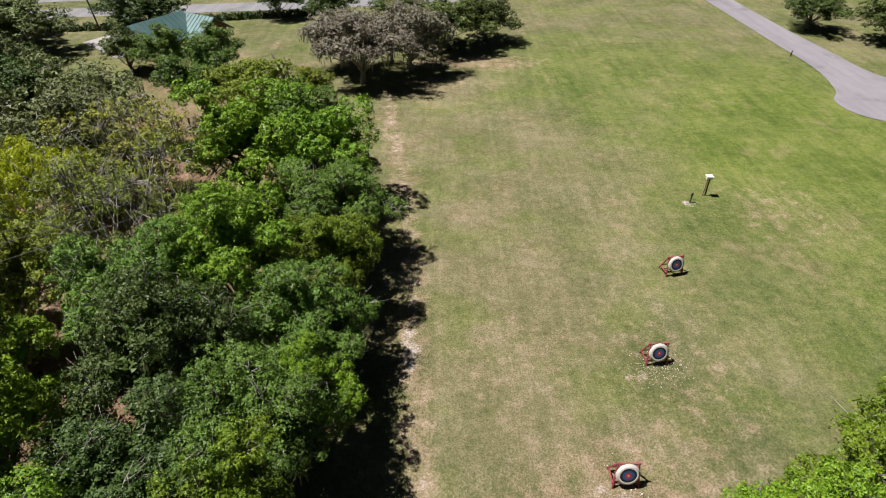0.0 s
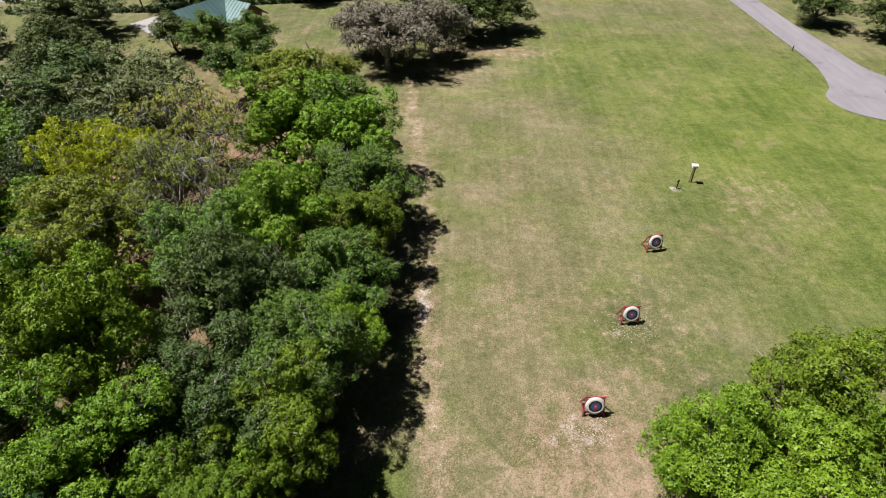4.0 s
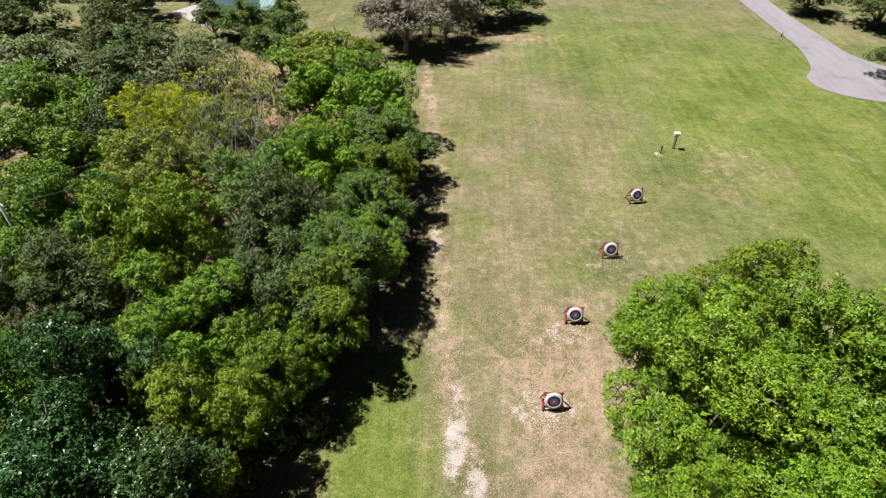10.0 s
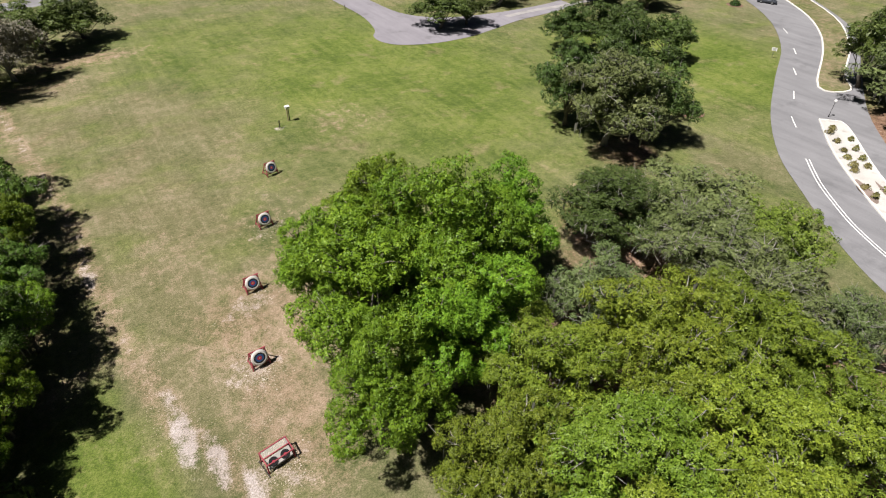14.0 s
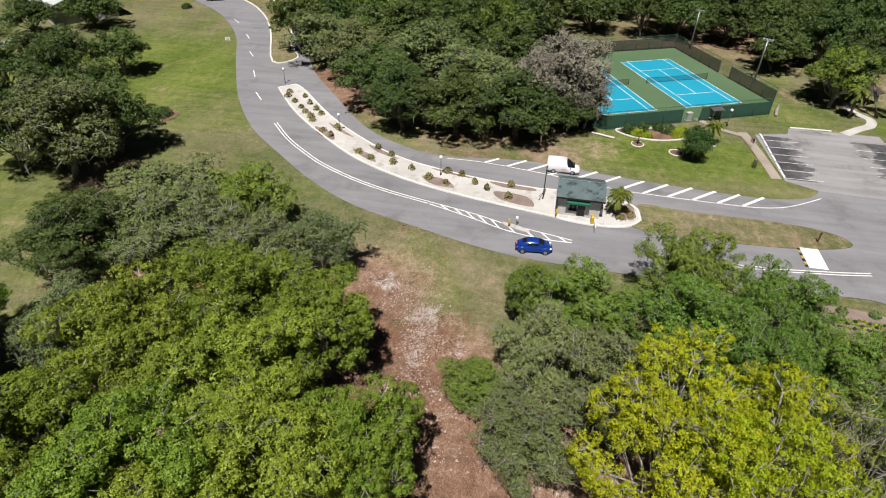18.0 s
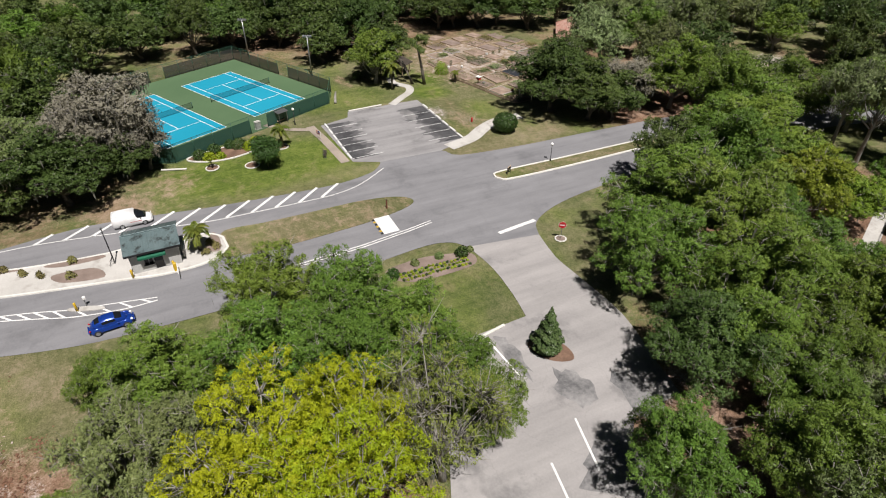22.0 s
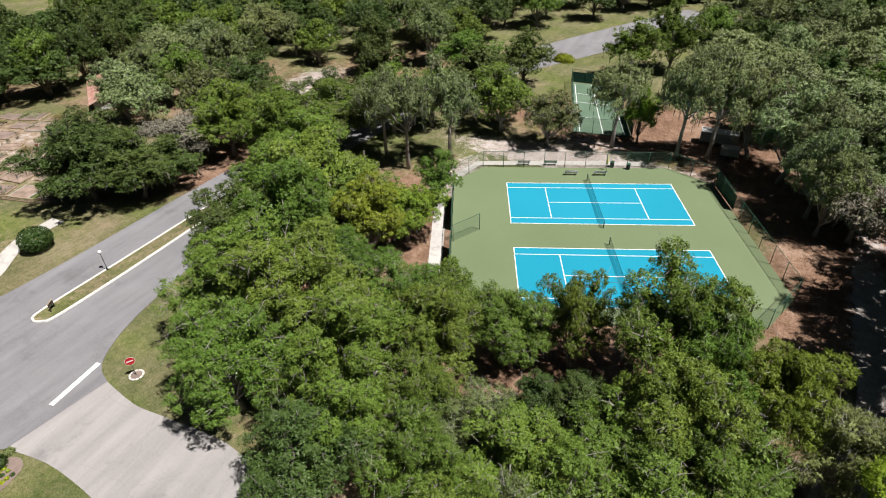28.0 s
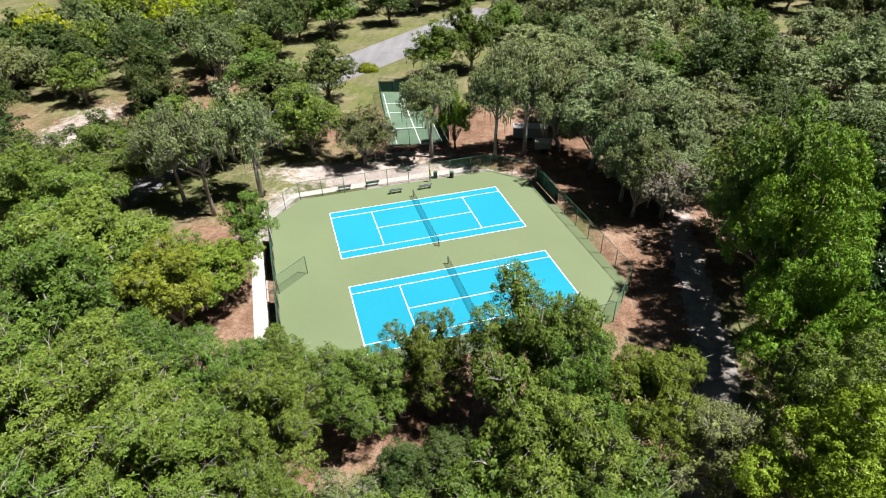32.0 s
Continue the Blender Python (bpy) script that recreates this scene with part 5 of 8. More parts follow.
for k, x, y, R, H in (("oak", 16.8, -116.8, 4.0, 10.0), ("oak", 23.0, -117.6, 3.4, 10.5), ("oak", 23.0, -112.5, 4.4, 11.5), ("oak", 20.5, -106.0, 3.2, 9.5), ("live_oak", 12.4, -111.2, 2.4, 6.5), ("oak", 27.5, -116.5, 4.0, 10.0), ("oak", 11.8, -119.3, 3.2, 12.0), ("oak", 3.4, -118.8, 5.2, 16.5), ("oak", 2.0, -111.0, 4.8, 13.5), ("oak", 0.2, -117.0, 3.8, 13.5), ("yellow_oak", -5.0, -117.0, 4.4, 12.5), ("grey_oak", -9.4, -114.5, 3.6, 11.0), ("live_oak", 9.0, -111.5, 3.4, 7.5), ("oak", -2.0, -107.5, 4.6, 10.0), ("oak", 51.5, -133.5, 7.0, 12.0), ("oak", 42.5, -130.0, 5.0, 9.5), ("oak", 36.0, -119.0, 4.2, 9.5), ("yellow_oak", 38.5, -127.0, 4.6, 11.5), ("yellow_oak", 36.5, -131.5, 4.4, 9.0), ("oak", 37.0, -141.5, 2.8, 8.5), ("tall_moss_tree", 46.0, -149.0, 4.2, 16.5), ("tall_moss_tree", 51.5, -151.5, 3.6, 15.5), ("tall_moss_tree", 41.5, -154.5, 4.2, 16.0)):
    plant(k, x, y, R, H, group="oaks before the tennis courts")
# trees behind the blue courts and along the sandy track
for k, x, y, R, H in (("oak", 38.0, -168.0, 6.0, 12.0), ("grey_oak", 29.0, -165.5, 4.4, 9.5), ("tall_moss_tree", 19.0, -168.8, 4.4, 15.5), ("maple", 15.6, -172.0, 2.8, 10.5), ("tall_moss_tree", 9.0, -168.5, 4.0, 18.0), ("tall_moss_tree", 4.5, -170.5, 4.8, 18.0), ("pale_oak", -5.5, -166.5, 6.0, 15.5), ("grey_oak", -1.0, -173.0, 5.0, 15.5), ("pale_oak", -14.0, -161.5, 5.4, 15.5), ("grey_oak", -9.8, -153.5, 3.4, 12.5), ("pale_oak", -8.8, -157.5, 4.2, 14.5), ("brown_tree", -13.4, -153.5, 4.4, 9.5), ("pale_oak", -8.5, -164.5, 4.4, 15.5), ("pale_oak", -4.0, -182.0, 6.4, 15.0), ("grey_oak", -22.0, -170.0, 6.6, 13.0), ("pale_oak", -14.0, -180.0, 6.4, 14.0), ("live_oak", 46.0, -178.0, 6.5, 12.0), ("live_oak", 95.5, -194.0, 5.6, 11.5), ("oak", 91.0, -187.0, 4.6, 10.0), ("oak", 50.0, -165.0, 5.0, 11.0)):
    plant(k, x, y, R, H, group="trees round the practice court")
for k, x, y, R, H in (("oak", -22.0, -147.0, 5.6, 17.5), ("oak", -20.2, -139.5, 5.8, 22.5), ("maple", -19.2, -131.5, 5.4, 22.0), ("maple", -18.0, -123.5, 4.4, 16.5), ("oak", -17.4, -117.0, 4.2, 15.0), ("maple", -15.8, -111.5, 4.8, 15.0), ("maple", -15.0, -102.5, 4.6, 14.0), ("bay_tree", -28.5, -141.0, 5.6, 15.5), ("bay_tree", -28.0, -128.0, 5.6, 15.0), ("bay_tree", -25.0, -114.0, 5.0, 14.0), ("maple", -29.5, -152.5, 5.6, 14.0), ("bay_tree", -37, -146, 6, 15), ("maple", -37, -132, 6, 15), ("live_oak", -36, -160, 6.5, 13), ("live_oak", -29, -163, 6.0, 12.5)):
    plant(k, x, y, R, H, group="woodland along the sandy track")
# the woodland west of the range: an edge row and rows behind it
for k, x, y, R, H in (("maple", -16.4, 35.5, 5.2, 12.0), ("oak", -13.6, 26.5, 4.6, 10.5), ("maple", -13.0, 20.0, 3.8, 9.5), ("oak", -13.2, 12.5, 4.0, 10.0), ("oak", -15.0, 4.5, 4.4, 11.5), ("maple", -12.0, 7.0, 2.6, 9.0), ("maple", -14.6, -1.5, 3.8, 10.5), ("maple", -17.2, -6.0, 3.3, 9.5), ("maple", -20.8, -11.5, 4.0, 11.0), ("bay_tree", -20.5, -17.5, 4.2, 11.5), ("maple", -23.5, 35.0, 5.6, 13.0), ("oak", -20.0, 42.5, 5.0, 10.5), ("yellow_oak", -27.5, 52.0, 4.6, 10.5), ("oak", -35.0, 56.0, 5.0, 10.5), ("maple", -20.0, 18.5, 5.0, 12.0), ("live_oak", -19.5, 0.0, 4.6, 11.0)):
    plant(k, x, y, R, H, group="woodland beside the archery range")
for k, x, y, R, H in (("live_oak", -20.5, 8.5, 4.8, 12.5), ("oak", -24.0, 13.5, 4.6, 12.5), ("bare_tree", -29.0, 20.5, 5.0, 14.5), ("bare_tree", -31.0, 31.5, 6.2, 13.5), ("spring_tree", -37.0, 22.5, 5.0, 14.5), ("maple", -28.5, 3.0, 4.6, 15.5), ("maple", -24.0, -4.5, 4.6, 12.0), ("yellow_oak", -34.5, 14.5, 5.0, 13.5), ("bay_tree", -27.0, -11.0, 4.8, 14.0), ("bay_tree", -25.0, -18.0, 5.0, 14.0), ("live_oak", -34.5, -2.0, 5.2, 12.0), ("maple", -39.5, 6.5, 5.4, 13.0), ("grey_oak", -41.0, 36.0, 6.4, 12.5), ("maple", -45.5, 17.0, 5.8, 12.5), ("grey_oak", -44.5, 47.5, 6.4, 11.5)):
    plant(k, x, y, R, H, group="woodland beside the archery range")
for k, x, y, R, H in (("live_oak", -44.5, 27.5, 5.8, 12.0), ("maple", -55.0, 29.0, 6.0, 12.5), ("live_oak", -52.0, 46.0, 6.6, 11.0), ("live_oak", -45.0, -3.0, 5.6, 12.5), ("maple", -52.0, 8.0, 6.0, 13.0), ("maple", -36.0, -12.0, 5.6, 14.0), ("live_oak", -62.0, 18.0, 6.5, 13.0), ("grey_oak", -63.0, 40.0, 6.5, 12.0), ("live_oak", -62.0, 56.0, 6.5, 11.0), ("bay_tree", -33.0, -22.0, 5.5, 14.0), ("maple", -43.0, -16.0, 6.0, 14.0), ("bay_tree", -27.0, -26.0, 5.5, 13.0), ("live_oak", -72.0, 30.0, 7.0, 12.0), ("live_oak", -74.0, 52.0, 7.0, 12.0), ("oak", -58.0, -6.0, 6.5, 13.0)):
    plant(k, x, y, R, H, True, group="woodland beside the archery range")
for k, x, y, R, H in (("brown_tree", -16.5, 69.0, 6.4, 12.0), ("brown_tree", -9.5, 74.0, 5.6, 11.5), ("brown_tree", -20.5, 75.0, 5.6, 9.5), ("bare_tree", -13.0, 78.0, 5.0, 9.5), ("bare_tree", -24.0, 55.0, 2.6, 7.0), ("yellow_oak", -22.5, 60.0, 2.6, 6.5)):
    plant(k, x, y, R, H, group="grey oaks at the far edge of the field")
for k, x, y, R, H in (("live_oak", -3.5, 86.0, 6.4, 9.5), ("live_oak", 3.0, 91.0, 5.0, 8.5), ("live_oak", -12.0, 93.0, 6.0, 10.0), ("live_oak", -57.0, 92.0, 6.2, 8.5), ("live_oak", -65.0, 98.0, 5.0, 8.0), ("grey_oak", -74.0, 80.0, 7.0, 10.0), ("live_oak", -82.0, 88.0, 7.0, 11.0), ("live_oak", -37.0, 104.0, 4.0, 7.5), ("live_oak", -26.0, 100.0, 5.0, 8.0), ("live_oak", -88, 70, 7, 12)):
    plant(k, x, y, R, H, True, group="trees round the green-roofed hall")
FIXED = []
# oaks between the entrance road and the far courts
for k, x, y, R, H in (("live_oak", 83.0, -30.0, 5.6, 10.0), ("live_oak", 82.5, -38.5, 6.0, 10.5), ("live_oak", 83.5, -47.5, 6.4, 10.5), ("live_oak", 90.5, -24.0, 6.0, 11.0), ("grey_oak", 100.0, -17.0, 6.4, 11.5), ("grey_oak", 108.5, -8.5, 6.4, 11.0), ("brown_tree", 92.5, -53.5, 7.0, 15.0), ("brown_tree", 89.0, -50.0, 4.6, 12.5), ("brown_tree", 90.0, -57.5, 3.6, 9.5), ("grey_oak", 91.5, -41.0, 6.4, 12.0), ("grey_oak", 101.0, -30.0, 7.0, 12.5), ("live_oak", 102.0, -44.0, 6.8, 12.5), ("live_oak", 112.0, -22.0, 7.5, 12.0), ("live_oak", 88.0, -55.0, 3.6, 7.0)):
    plant(k, x, y, R, H, group="oaks between the road and the courts")
for k, x, y, R, H in (("oak", 110.0, -99.4, 5.2, 11.0), ("oak", 116.5, -101.5, 3.6, 9.0), ("live_oak", 120.0, -106.5, 4.4, 9.5), ("live_oak", 126.5, -93.6, 5.6, 10.0), ("live_oak", 145.0, -78.0, 6.0, 11.0), ("live_oak", 142.5, -87.5, 5.5, 10.0), ("live_oak", 136.0, -97.0, 6.5, 12.5), ("live_oak", 140.5, -103.0, 6.5, 12.0), ("live_oak", 140.0, -127.0, 6.4, 10.5), ("live_oak", 137.5, -137.0, 6.4, 10.5), ("live_oak", 131.0, -147.5, 6.0, 10.5), ("live_oak", 147.0, -133.0, 6.8, 11.5), ("live_oak", 83.0, -122.0, 7.2, 12.0), ("live_oak", 77.0, -125.5, 5.8, 10.5), ("live_oak", 89.0, -127.0, 5.6, 11.5), ("brown_tree", 80.0, -137.0, 6.0, 9.0), ("live_oak", 75.5, -129.5, 4.6, 7.5), ("oak", 57.5, -138.5, 5.5, 12.0), ("oak", 52.5, -127.0, 5.6, 12.0), ("oak", 60, -150, 6, 12), ("oak", 55, -160, 6, 12), ("grey_oak", 69.5, -152, 5, 9)):
    plant(k, x, y, R, H, group="oaks round the garden")

for k, x, y, R, H in (("oak", -39.5, 72.5, 3.8, 8.0), ("oak", -46.5, 71.5, 4.2, 8.0), ("live_oak", -52.5, 73.0, 3.6, 7.0), ("live_oak", 110.0, 60.0, 5.5, 8.5), ("live_oak", 118.0, 51.0, 6.0, 9.0), ("grey_oak", 104.0, 70.0, 4.5, 7.5)):
    plant(k, x, y, R, H, group="oaks on the lawn")

for k, x, y, R, H in (("yellow_oak", 104.0, -222.0, 7.0, 15.0), ("spring_tree", 92.0, -226.0, 6.5, 15.0), ("yellow_oak", 78.0, -222.0, 6.0, 14.0), ("spring_tree", 112.0, -208.0, 6.0, 14.0)):
    plant(k, x, y, R, H, group="far woods")
    FIXED.append((x, y))

# farther woods
MIXWOOD = ("live_oak", "oak", "pale_oak", "live_oak", "grey_oak", "live_oak")
DARKWOOD, PALEWOOD = ("live_oak", "live_oak", "live_oak", "live_oak", "oak", "live_oak"), ("pale_oak", "grey_oak", "pale_oak", "oak", "live_oak", "pale_oak")


def clear_of(x, y):
    """Open ground: courts, garden, roads and yards."""
    for ax, ay, r in ((118, -68, 24), (100, -62, 16), (128, -82, 14), (118, -126, 22), (106, -116, 14), (88, -94, 20), (26, -185, 15), (86, -172, 13), (60, -112, 17), (40, -222, 14), (28, -242, 14), (12, -262, 14), (50, -205, 12), (62, -180, 10), (-44, -196, 6), (118.5, -152, 9), (74, -172, 8), (95.5, -195, 6), (91, -188, 6), (112, -146, 7), (4, -175, 8), (112, 50, 22), (16, -150, 25), (125, 22, 20), (145, 30, 24), (42, -212, 14), (39, -203, 9), (35, -195, 8), (32, -234, 16), (26, -250, 15), (44, -226, 12), (84, -166, 10), (89, -181, 12), (76, -158, 7), (-52, -210, 8), (-46, -196, 6), (-50, -230, 5), (116, -124, 17), (28, -214, 10), (21, -226, 10), (33, -205, 8), (120, -93, 13), (110, -93, 10), (125, -130, 15), (120, -136, 11)):
        if math.hypot(x - ax, y - ay) < r:
            return False
    return True


rw = np.random.default_rng(77)
taken = list(FIXED)
for x0, x1, y0, y1, n, gap, kinds in ((112, 172, -215, 8, 150, 7.8, DARKWOOD), (62, 116, -255, -140, 100, 7.6, MIXWOOD), (-20, 60, -262, -186, 58, 8.8, PALEWOOD), (-98, -14, -235, -156, 70, 8.6, PALEWOOD), (-110, 150, -310, -258, 140, 8.0, MIXWOOD)):
    tries = 0
    got = 0
    while got < n and tries < n * 14:
        tries += 1
        x, y = rw.uniform(x0, x1), rw.uniform(y0, y1)
        if not clear_of(x, y) or any(abs(x - a) < gap and math.hypot(x - a, y - b) < gap for a, b in taken):
            continue
        taken.append((x, y))
        got += 1
        plant(kinds[int(rw.integers(0, 6))], x, y, rw.uniform(4.2, 6.4), rw.uniform(9.5, 15.0), True, group="far woods")


# ---------------------------------------------------------------- archery range
def ring_bm(r0, r1, z, seg=28, bm=None):
    bm = bm or bmesh.new()
    a = [(math.cos(2 * math.pi * i / seg), math.sin(2 * math.pi * i / seg)) for i in range(seg)]
    o = [bm.verts.new((r1 * x, r1 * y, z)) for x, y in a]
    if r0 > 0:
        n = [bm.verts.new((r0 * x, r0 * y, z)) for x, y in a]
        for i in range(seg):
            bm.faces.new((o[i], o[(i + 1) % seg], n[(i + 1) % seg], n[i]))
    else:
        bm.faces.new(o)
    return bm


def disc_bm(r, z0, z1, seg=28, bevel=0.03):
    bm = bmesh.new()
    bmesh.ops.create_cone(bm, cap_ends=True, segments=seg, radius1=r, radius2=r, depth=z1 - z0)
    bmesh.ops.translate(bm, vec=(0, 0, (z0 + z1) / 2), verts=bm.verts)
    if bevel:
        bmesh.ops.bevel(bm, geom=[e for e in bm.edges if abs(e.verts[0].co.z - e.verts[1].co.z) < 1e-5], offset=bevel, segments=2, affect="EDGES")
    return bm


def beam(name, a, b, w, mat, parent, label=""):
    """A squared timber from a to b."""
    a, b = Vector(a), Vector(b)
    d = b - a
    q = d.to_track_quat("Z", "Y").to_matrix().to_4x4()
    return part(name, box_bm(0, 0, d.length / 2, w, w, d.length, w * 0.1, None, Matrix.Translation(a) @ q), mat, parent, label)


def target_stand(x, y, turn):
    e = root("archery_target", x, y, 0, turn, "round archery target with coloured rings on a red wooden stand", "archery target", "archery targets on the range")
    for s in (-0.62, 0.62):
        beam("leg", (s * 1.25, -0.35, 0), (s, 0.12, 1.78), 0.10, M_RED, e)
        beam("rear_leg", (s * 1.2, 0.95, 0), (s, 0.16, 1.70), 0.09, M_RED, e)
        beam("brace", (s * 1.22, -0.22, 0.3), (s * 1.18, 0.75, 0.3), 0.08, M_RED, e)
    beam("crossbar", (-0.85, -0.20, 0.34), (0.85, -0.20, 0.34), 0.11, M_RED, e)
    beam("top_bar", (-0.78, 0.13, 1.70), (0.78, 0.13, 1.70), 0.10, M_RED, e)
    beam("rear_bar", (-0.75, 0.80, 0.40), (0.75, 0.80, 0.40), 0.08, M_DARKWOOD, e)
    face = Matrix.Translation((0, -0.16, 1.08)) @ Matrix.Rotation(radians(74), 4, "X")
    boss = part("boss", disc_bm(0.72, -0.12, 0.1), M_FOAM, e, "thick pale straw boss", True)
    boss.matrix_local = face
    for k, (r0, r1, mat) in enumerate(((0.36, 0.50, M_BOSSBLACK), (0.2, 0.36, M_BOSSBLUE), (0.07, 0.2, M_BOSSRED), (0.0, 0.07, M_BOSSGOLD))):
        part("ring", ring_bm(r0, r1, 0.108), mat, boss)
    paper = part("paper_face", ring_bm(0.50, 0.60, 0.105), M_WHITE, boss, "white paper target face")
    return e


for x, y, a in ((15.5, 24.6, 12), (10.9, 14.3, 6), (6.2, 4.7, 2), (3.5, -4.7, 4)):
    target_stand(x, y, a)

rack = root("target_rack", 1.5, -14.0, 0, 8, "low red wooden rack with two black target faces", "archery target")
for s in (-1.05, 1.05):
    beam("leg", (s, -0.62, 0), (s, -0.5, 0.95), 0.1, M_RED, rack)
    beam("rear_leg", (s, 0.62, 0), (s, 0.5, 1.25), 0.1, M_RED, rack)
    beam("side_rail", (s, -0.55, 0.9), (s, 0.58, 1.2), 0.09, M_RED, rack)
    beam("foot", (s * 1.12, -0.95, 0.05), (s * 1.12, 0.75, 0.05), 0.09, M_DARKWOOD, rack)
for y, z in ((-0.55, 0.9), (0.0, 1.06), (0.56, 1.2)):
    beam("crossbar", (-1.12, y, z), (1.12, y, z), 0.09, M_RED, rack)
tilt = Matrix.Translation((0, -0.32, 0.62)) @ Matrix.Rotation(radians(50), 4, "X")
board = part("board", box_bm(0, 0, 0, 1.9, 0.85, 0.06, 0.01), M_FOAM, rack, "pale board with two faces")
board.matrix_local = tilt
for s in (-0.47, 0.47):
    f = part("face", disc_bm(0.36, 0.03, 0.045, 24, 0), M_BOSSBLACK, board, "black target face")
    f.matrix_local = Matrix.Translation((s, 0, 0))
    f = part("bull", disc_bm(0.11, 0.045, 0.053, 16, 0), M_BOSSRED, board)
    f.matrix_local = Matrix.Translation((s, 0, 0))
mesh_object("wire_top", [(-1.0, 0.05, 1.08), (1.0, 0.05, 1.08), (1.0, 0.54, 1.19), (-1.0, 0.54, 1.19)], [(0, 1, 2, 3)], sheer("wire_mesh", (0.45, 0.42, 0.40), 0.6), rack)

feeder = root("post_with_box", 23.15, 37.85, 0, 0, "brown double post carrying a white box", "post")
beam("post", (-0.14, 0, 0), (-0.10, 0, 2.0), 0.12, M_TIMBER, feeder)
beam("post", (0.14, 0, 0), (0.10, 0, 2.0), 0.12, M_DARKWOOD, feeder)
part("box", box_bm(0, 0, 2.12, 0.62, 0.5, 0.28, 0.03), M_WHITE, feeder, "white box")
part("lid", box_bm(0, 0, 2.29, 0.74, 0.62, 0.06, 0.02), M_WHITE, feeder)
p2 = root("water_post", 21.15, 36.35, 0, 20, "short dark post with a tap arm in a ring of sand", "post")
beam("post", (0, 0, 0), (0.03, 0, 1.15), 0.12, M_DARKWOOD, p2)
beam("arm", (-0.22, 0, 0.92), (0.16, 0, 0.95), 0.08, M_BLACK, p2)
for x, y in ((55.0, 84.0), (-27.5, 66.0)):
    p = root("marker_post", x, y, 0, 0, "short brown marker post in the grass", "post")
    beam("post", (0, 0, 0), (0, 0, 0.95), 0.13, M_DARKWOOD, p)
    part("cap", box_bm(0, 0, 0.99, 0.17, 0.17, 0.05, 0.015), M_TIMBER, p)


# ---------------------------------------------------------------- street furniture
def globe_bm(r, z):
    bm = bmesh.new()
    bmesh.ops.create_uvsphere(bm, u_segments=14, v_segments=10, radius=r)
    bmesh.ops.translate(bm, vec=(0, 0, z), verts=bm.verts)
    return bm


def globe_lamp(x, y, h=2.45, z=0.1):
    e = root("street_lamp", x, y, z, 0, "black lamp post with a white globe", "street lamp", "globe lamps along the drive")
    tube("post", [(0, 0, 0), (0, 0, 0.3), (0, 0, 0.34), (0, 0, h)], [0.085, 0.085, 0.05, 0.042], 8, M_BLACK, e)
    part("globe", globe_bm(0.23, h + 0.2), M_GLOBE, e, "white globe", True)
    part("base", disc_bm(0.13, 0, 0.12, 10, 0.02), M_BLACK, e)
    return e


for x, y, z in ((96.6, -4.2, 0.0), (79.6, -20.9, 0.15), (69.8, -38.8, 0.15), (66.8, -111.0, 0.1), (96.7, -80.2, 0.0), (31.5, -215, 0.0)):
    globe_lamp(x, y, 2.45, z)
mast = root("camera_mast", 66.7, -52.7, 0.15, 0, "tall black mast beside the gatehouse", "pole")
tube("pole", [(0, 0, 0), (0, 0, 4.6)], [0.07, 0.055], 8, M_BLACK, mast)
part("head", box_bm(0, 0, 4.62, 0.34, 0.2, 0.16, 0.03), M_BLACK, mast)
beam("strut", (0.5, 0.5, 0.1), (0.06, 0.05, 0.9), 0.05, M_BLACK, mast)
beam("strut", (-0.45, 0.5, 0.1), (-0.06, 0.05, 0.9), 0.05, M_BLACK, mast)


def sign(x, y, turn, h, build, label, z=0.0):
    e = root("road_sign", x, y, z, turn, label, "sign", "road signs")
    tube("post", [(0, 0, 0), (0, 0, h + 0.2)], 0.035, 6, M_STEEL, e)
    build(e, h)
    return e


def round_sign(e, h):
    m = Matrix.Translation((0, -0.05, h)) @ Matrix.Rotation(radians(90), 4, "X")
    for r, z0, mat, nm in ((0.46, 0.0, M_WHITE, "plate"), (0.43, 0.012, M_SIGNRED, "face")):
        o = part(nm, disc_bm(r, z0, z0 + 0.012, 24, 0), mat, e)
        o.matrix_local = m
    o = part("bar", box_bm(0, 0, 0.03, 0.6, 0.13, 0.008), M_WHITE, e, "white bar of a no-entry sign")
    o.matrix_local = m


def board_sign(e, h):
    part("plate", box_bm(0, -0.05, h, 0.95, 0.03, 0.62, 0.008), M_WHITE, e, "plain pale plate")
    for k in range(3):
        part("bar", box_bm(0, -0.07, h + 0.17 - 0.17 * k, 0.66 - 0.1 * k, 0.008, 0.055), M_BLACK, e)


sign(49.3, -100.6, -122, 2.0, round_sign, "red and white no-entry sign on a steel post")
sign(113.3, 16.0, -70, 1.7, board_sign, "white notice plate on a post in the grass")
ringbed = root("stone_ring", 49.3, -100.6, 0, 0, "ring of pale stones round the sign post", "edging")
part("mound", disc_bm(0.6, -0.02, 0.09, 16, 0.04), M_GRAVEL, ringbed, "pale mulch inside the ring")
for i in range(10):
    a = i * 0.628
    o = part("stone", box_bm(0, 0, 0.06, 0.34, 0.2, 0.14, 0.05), M_KERB, ringbed)
    o.matrix_local = pose(math.cos(a) * 0.62, math.sin(a) * 0.62, 0, 0, 0, math.degrees(a) + 90)
brown = root("park_sign", 66.0, -103.4, 0.1, -60, "low dark wooden notice board on two posts", "sign")
for s in (-0.42, 0.42):
    beam("post", (s, 0, 0), (s, 0, 0.95), 0.09, M_DARKWOOD, brown)
part("board", box_bm(0, 0, 0.78, 0.95, 0.06, 0.5, 0.015), M_DARKWOOD, brown, "dark board")
part("cap", box_bm(0, 0, 1.05, 1.05, 0.12, 0.05, 0.015), M_TIMBER, brown)
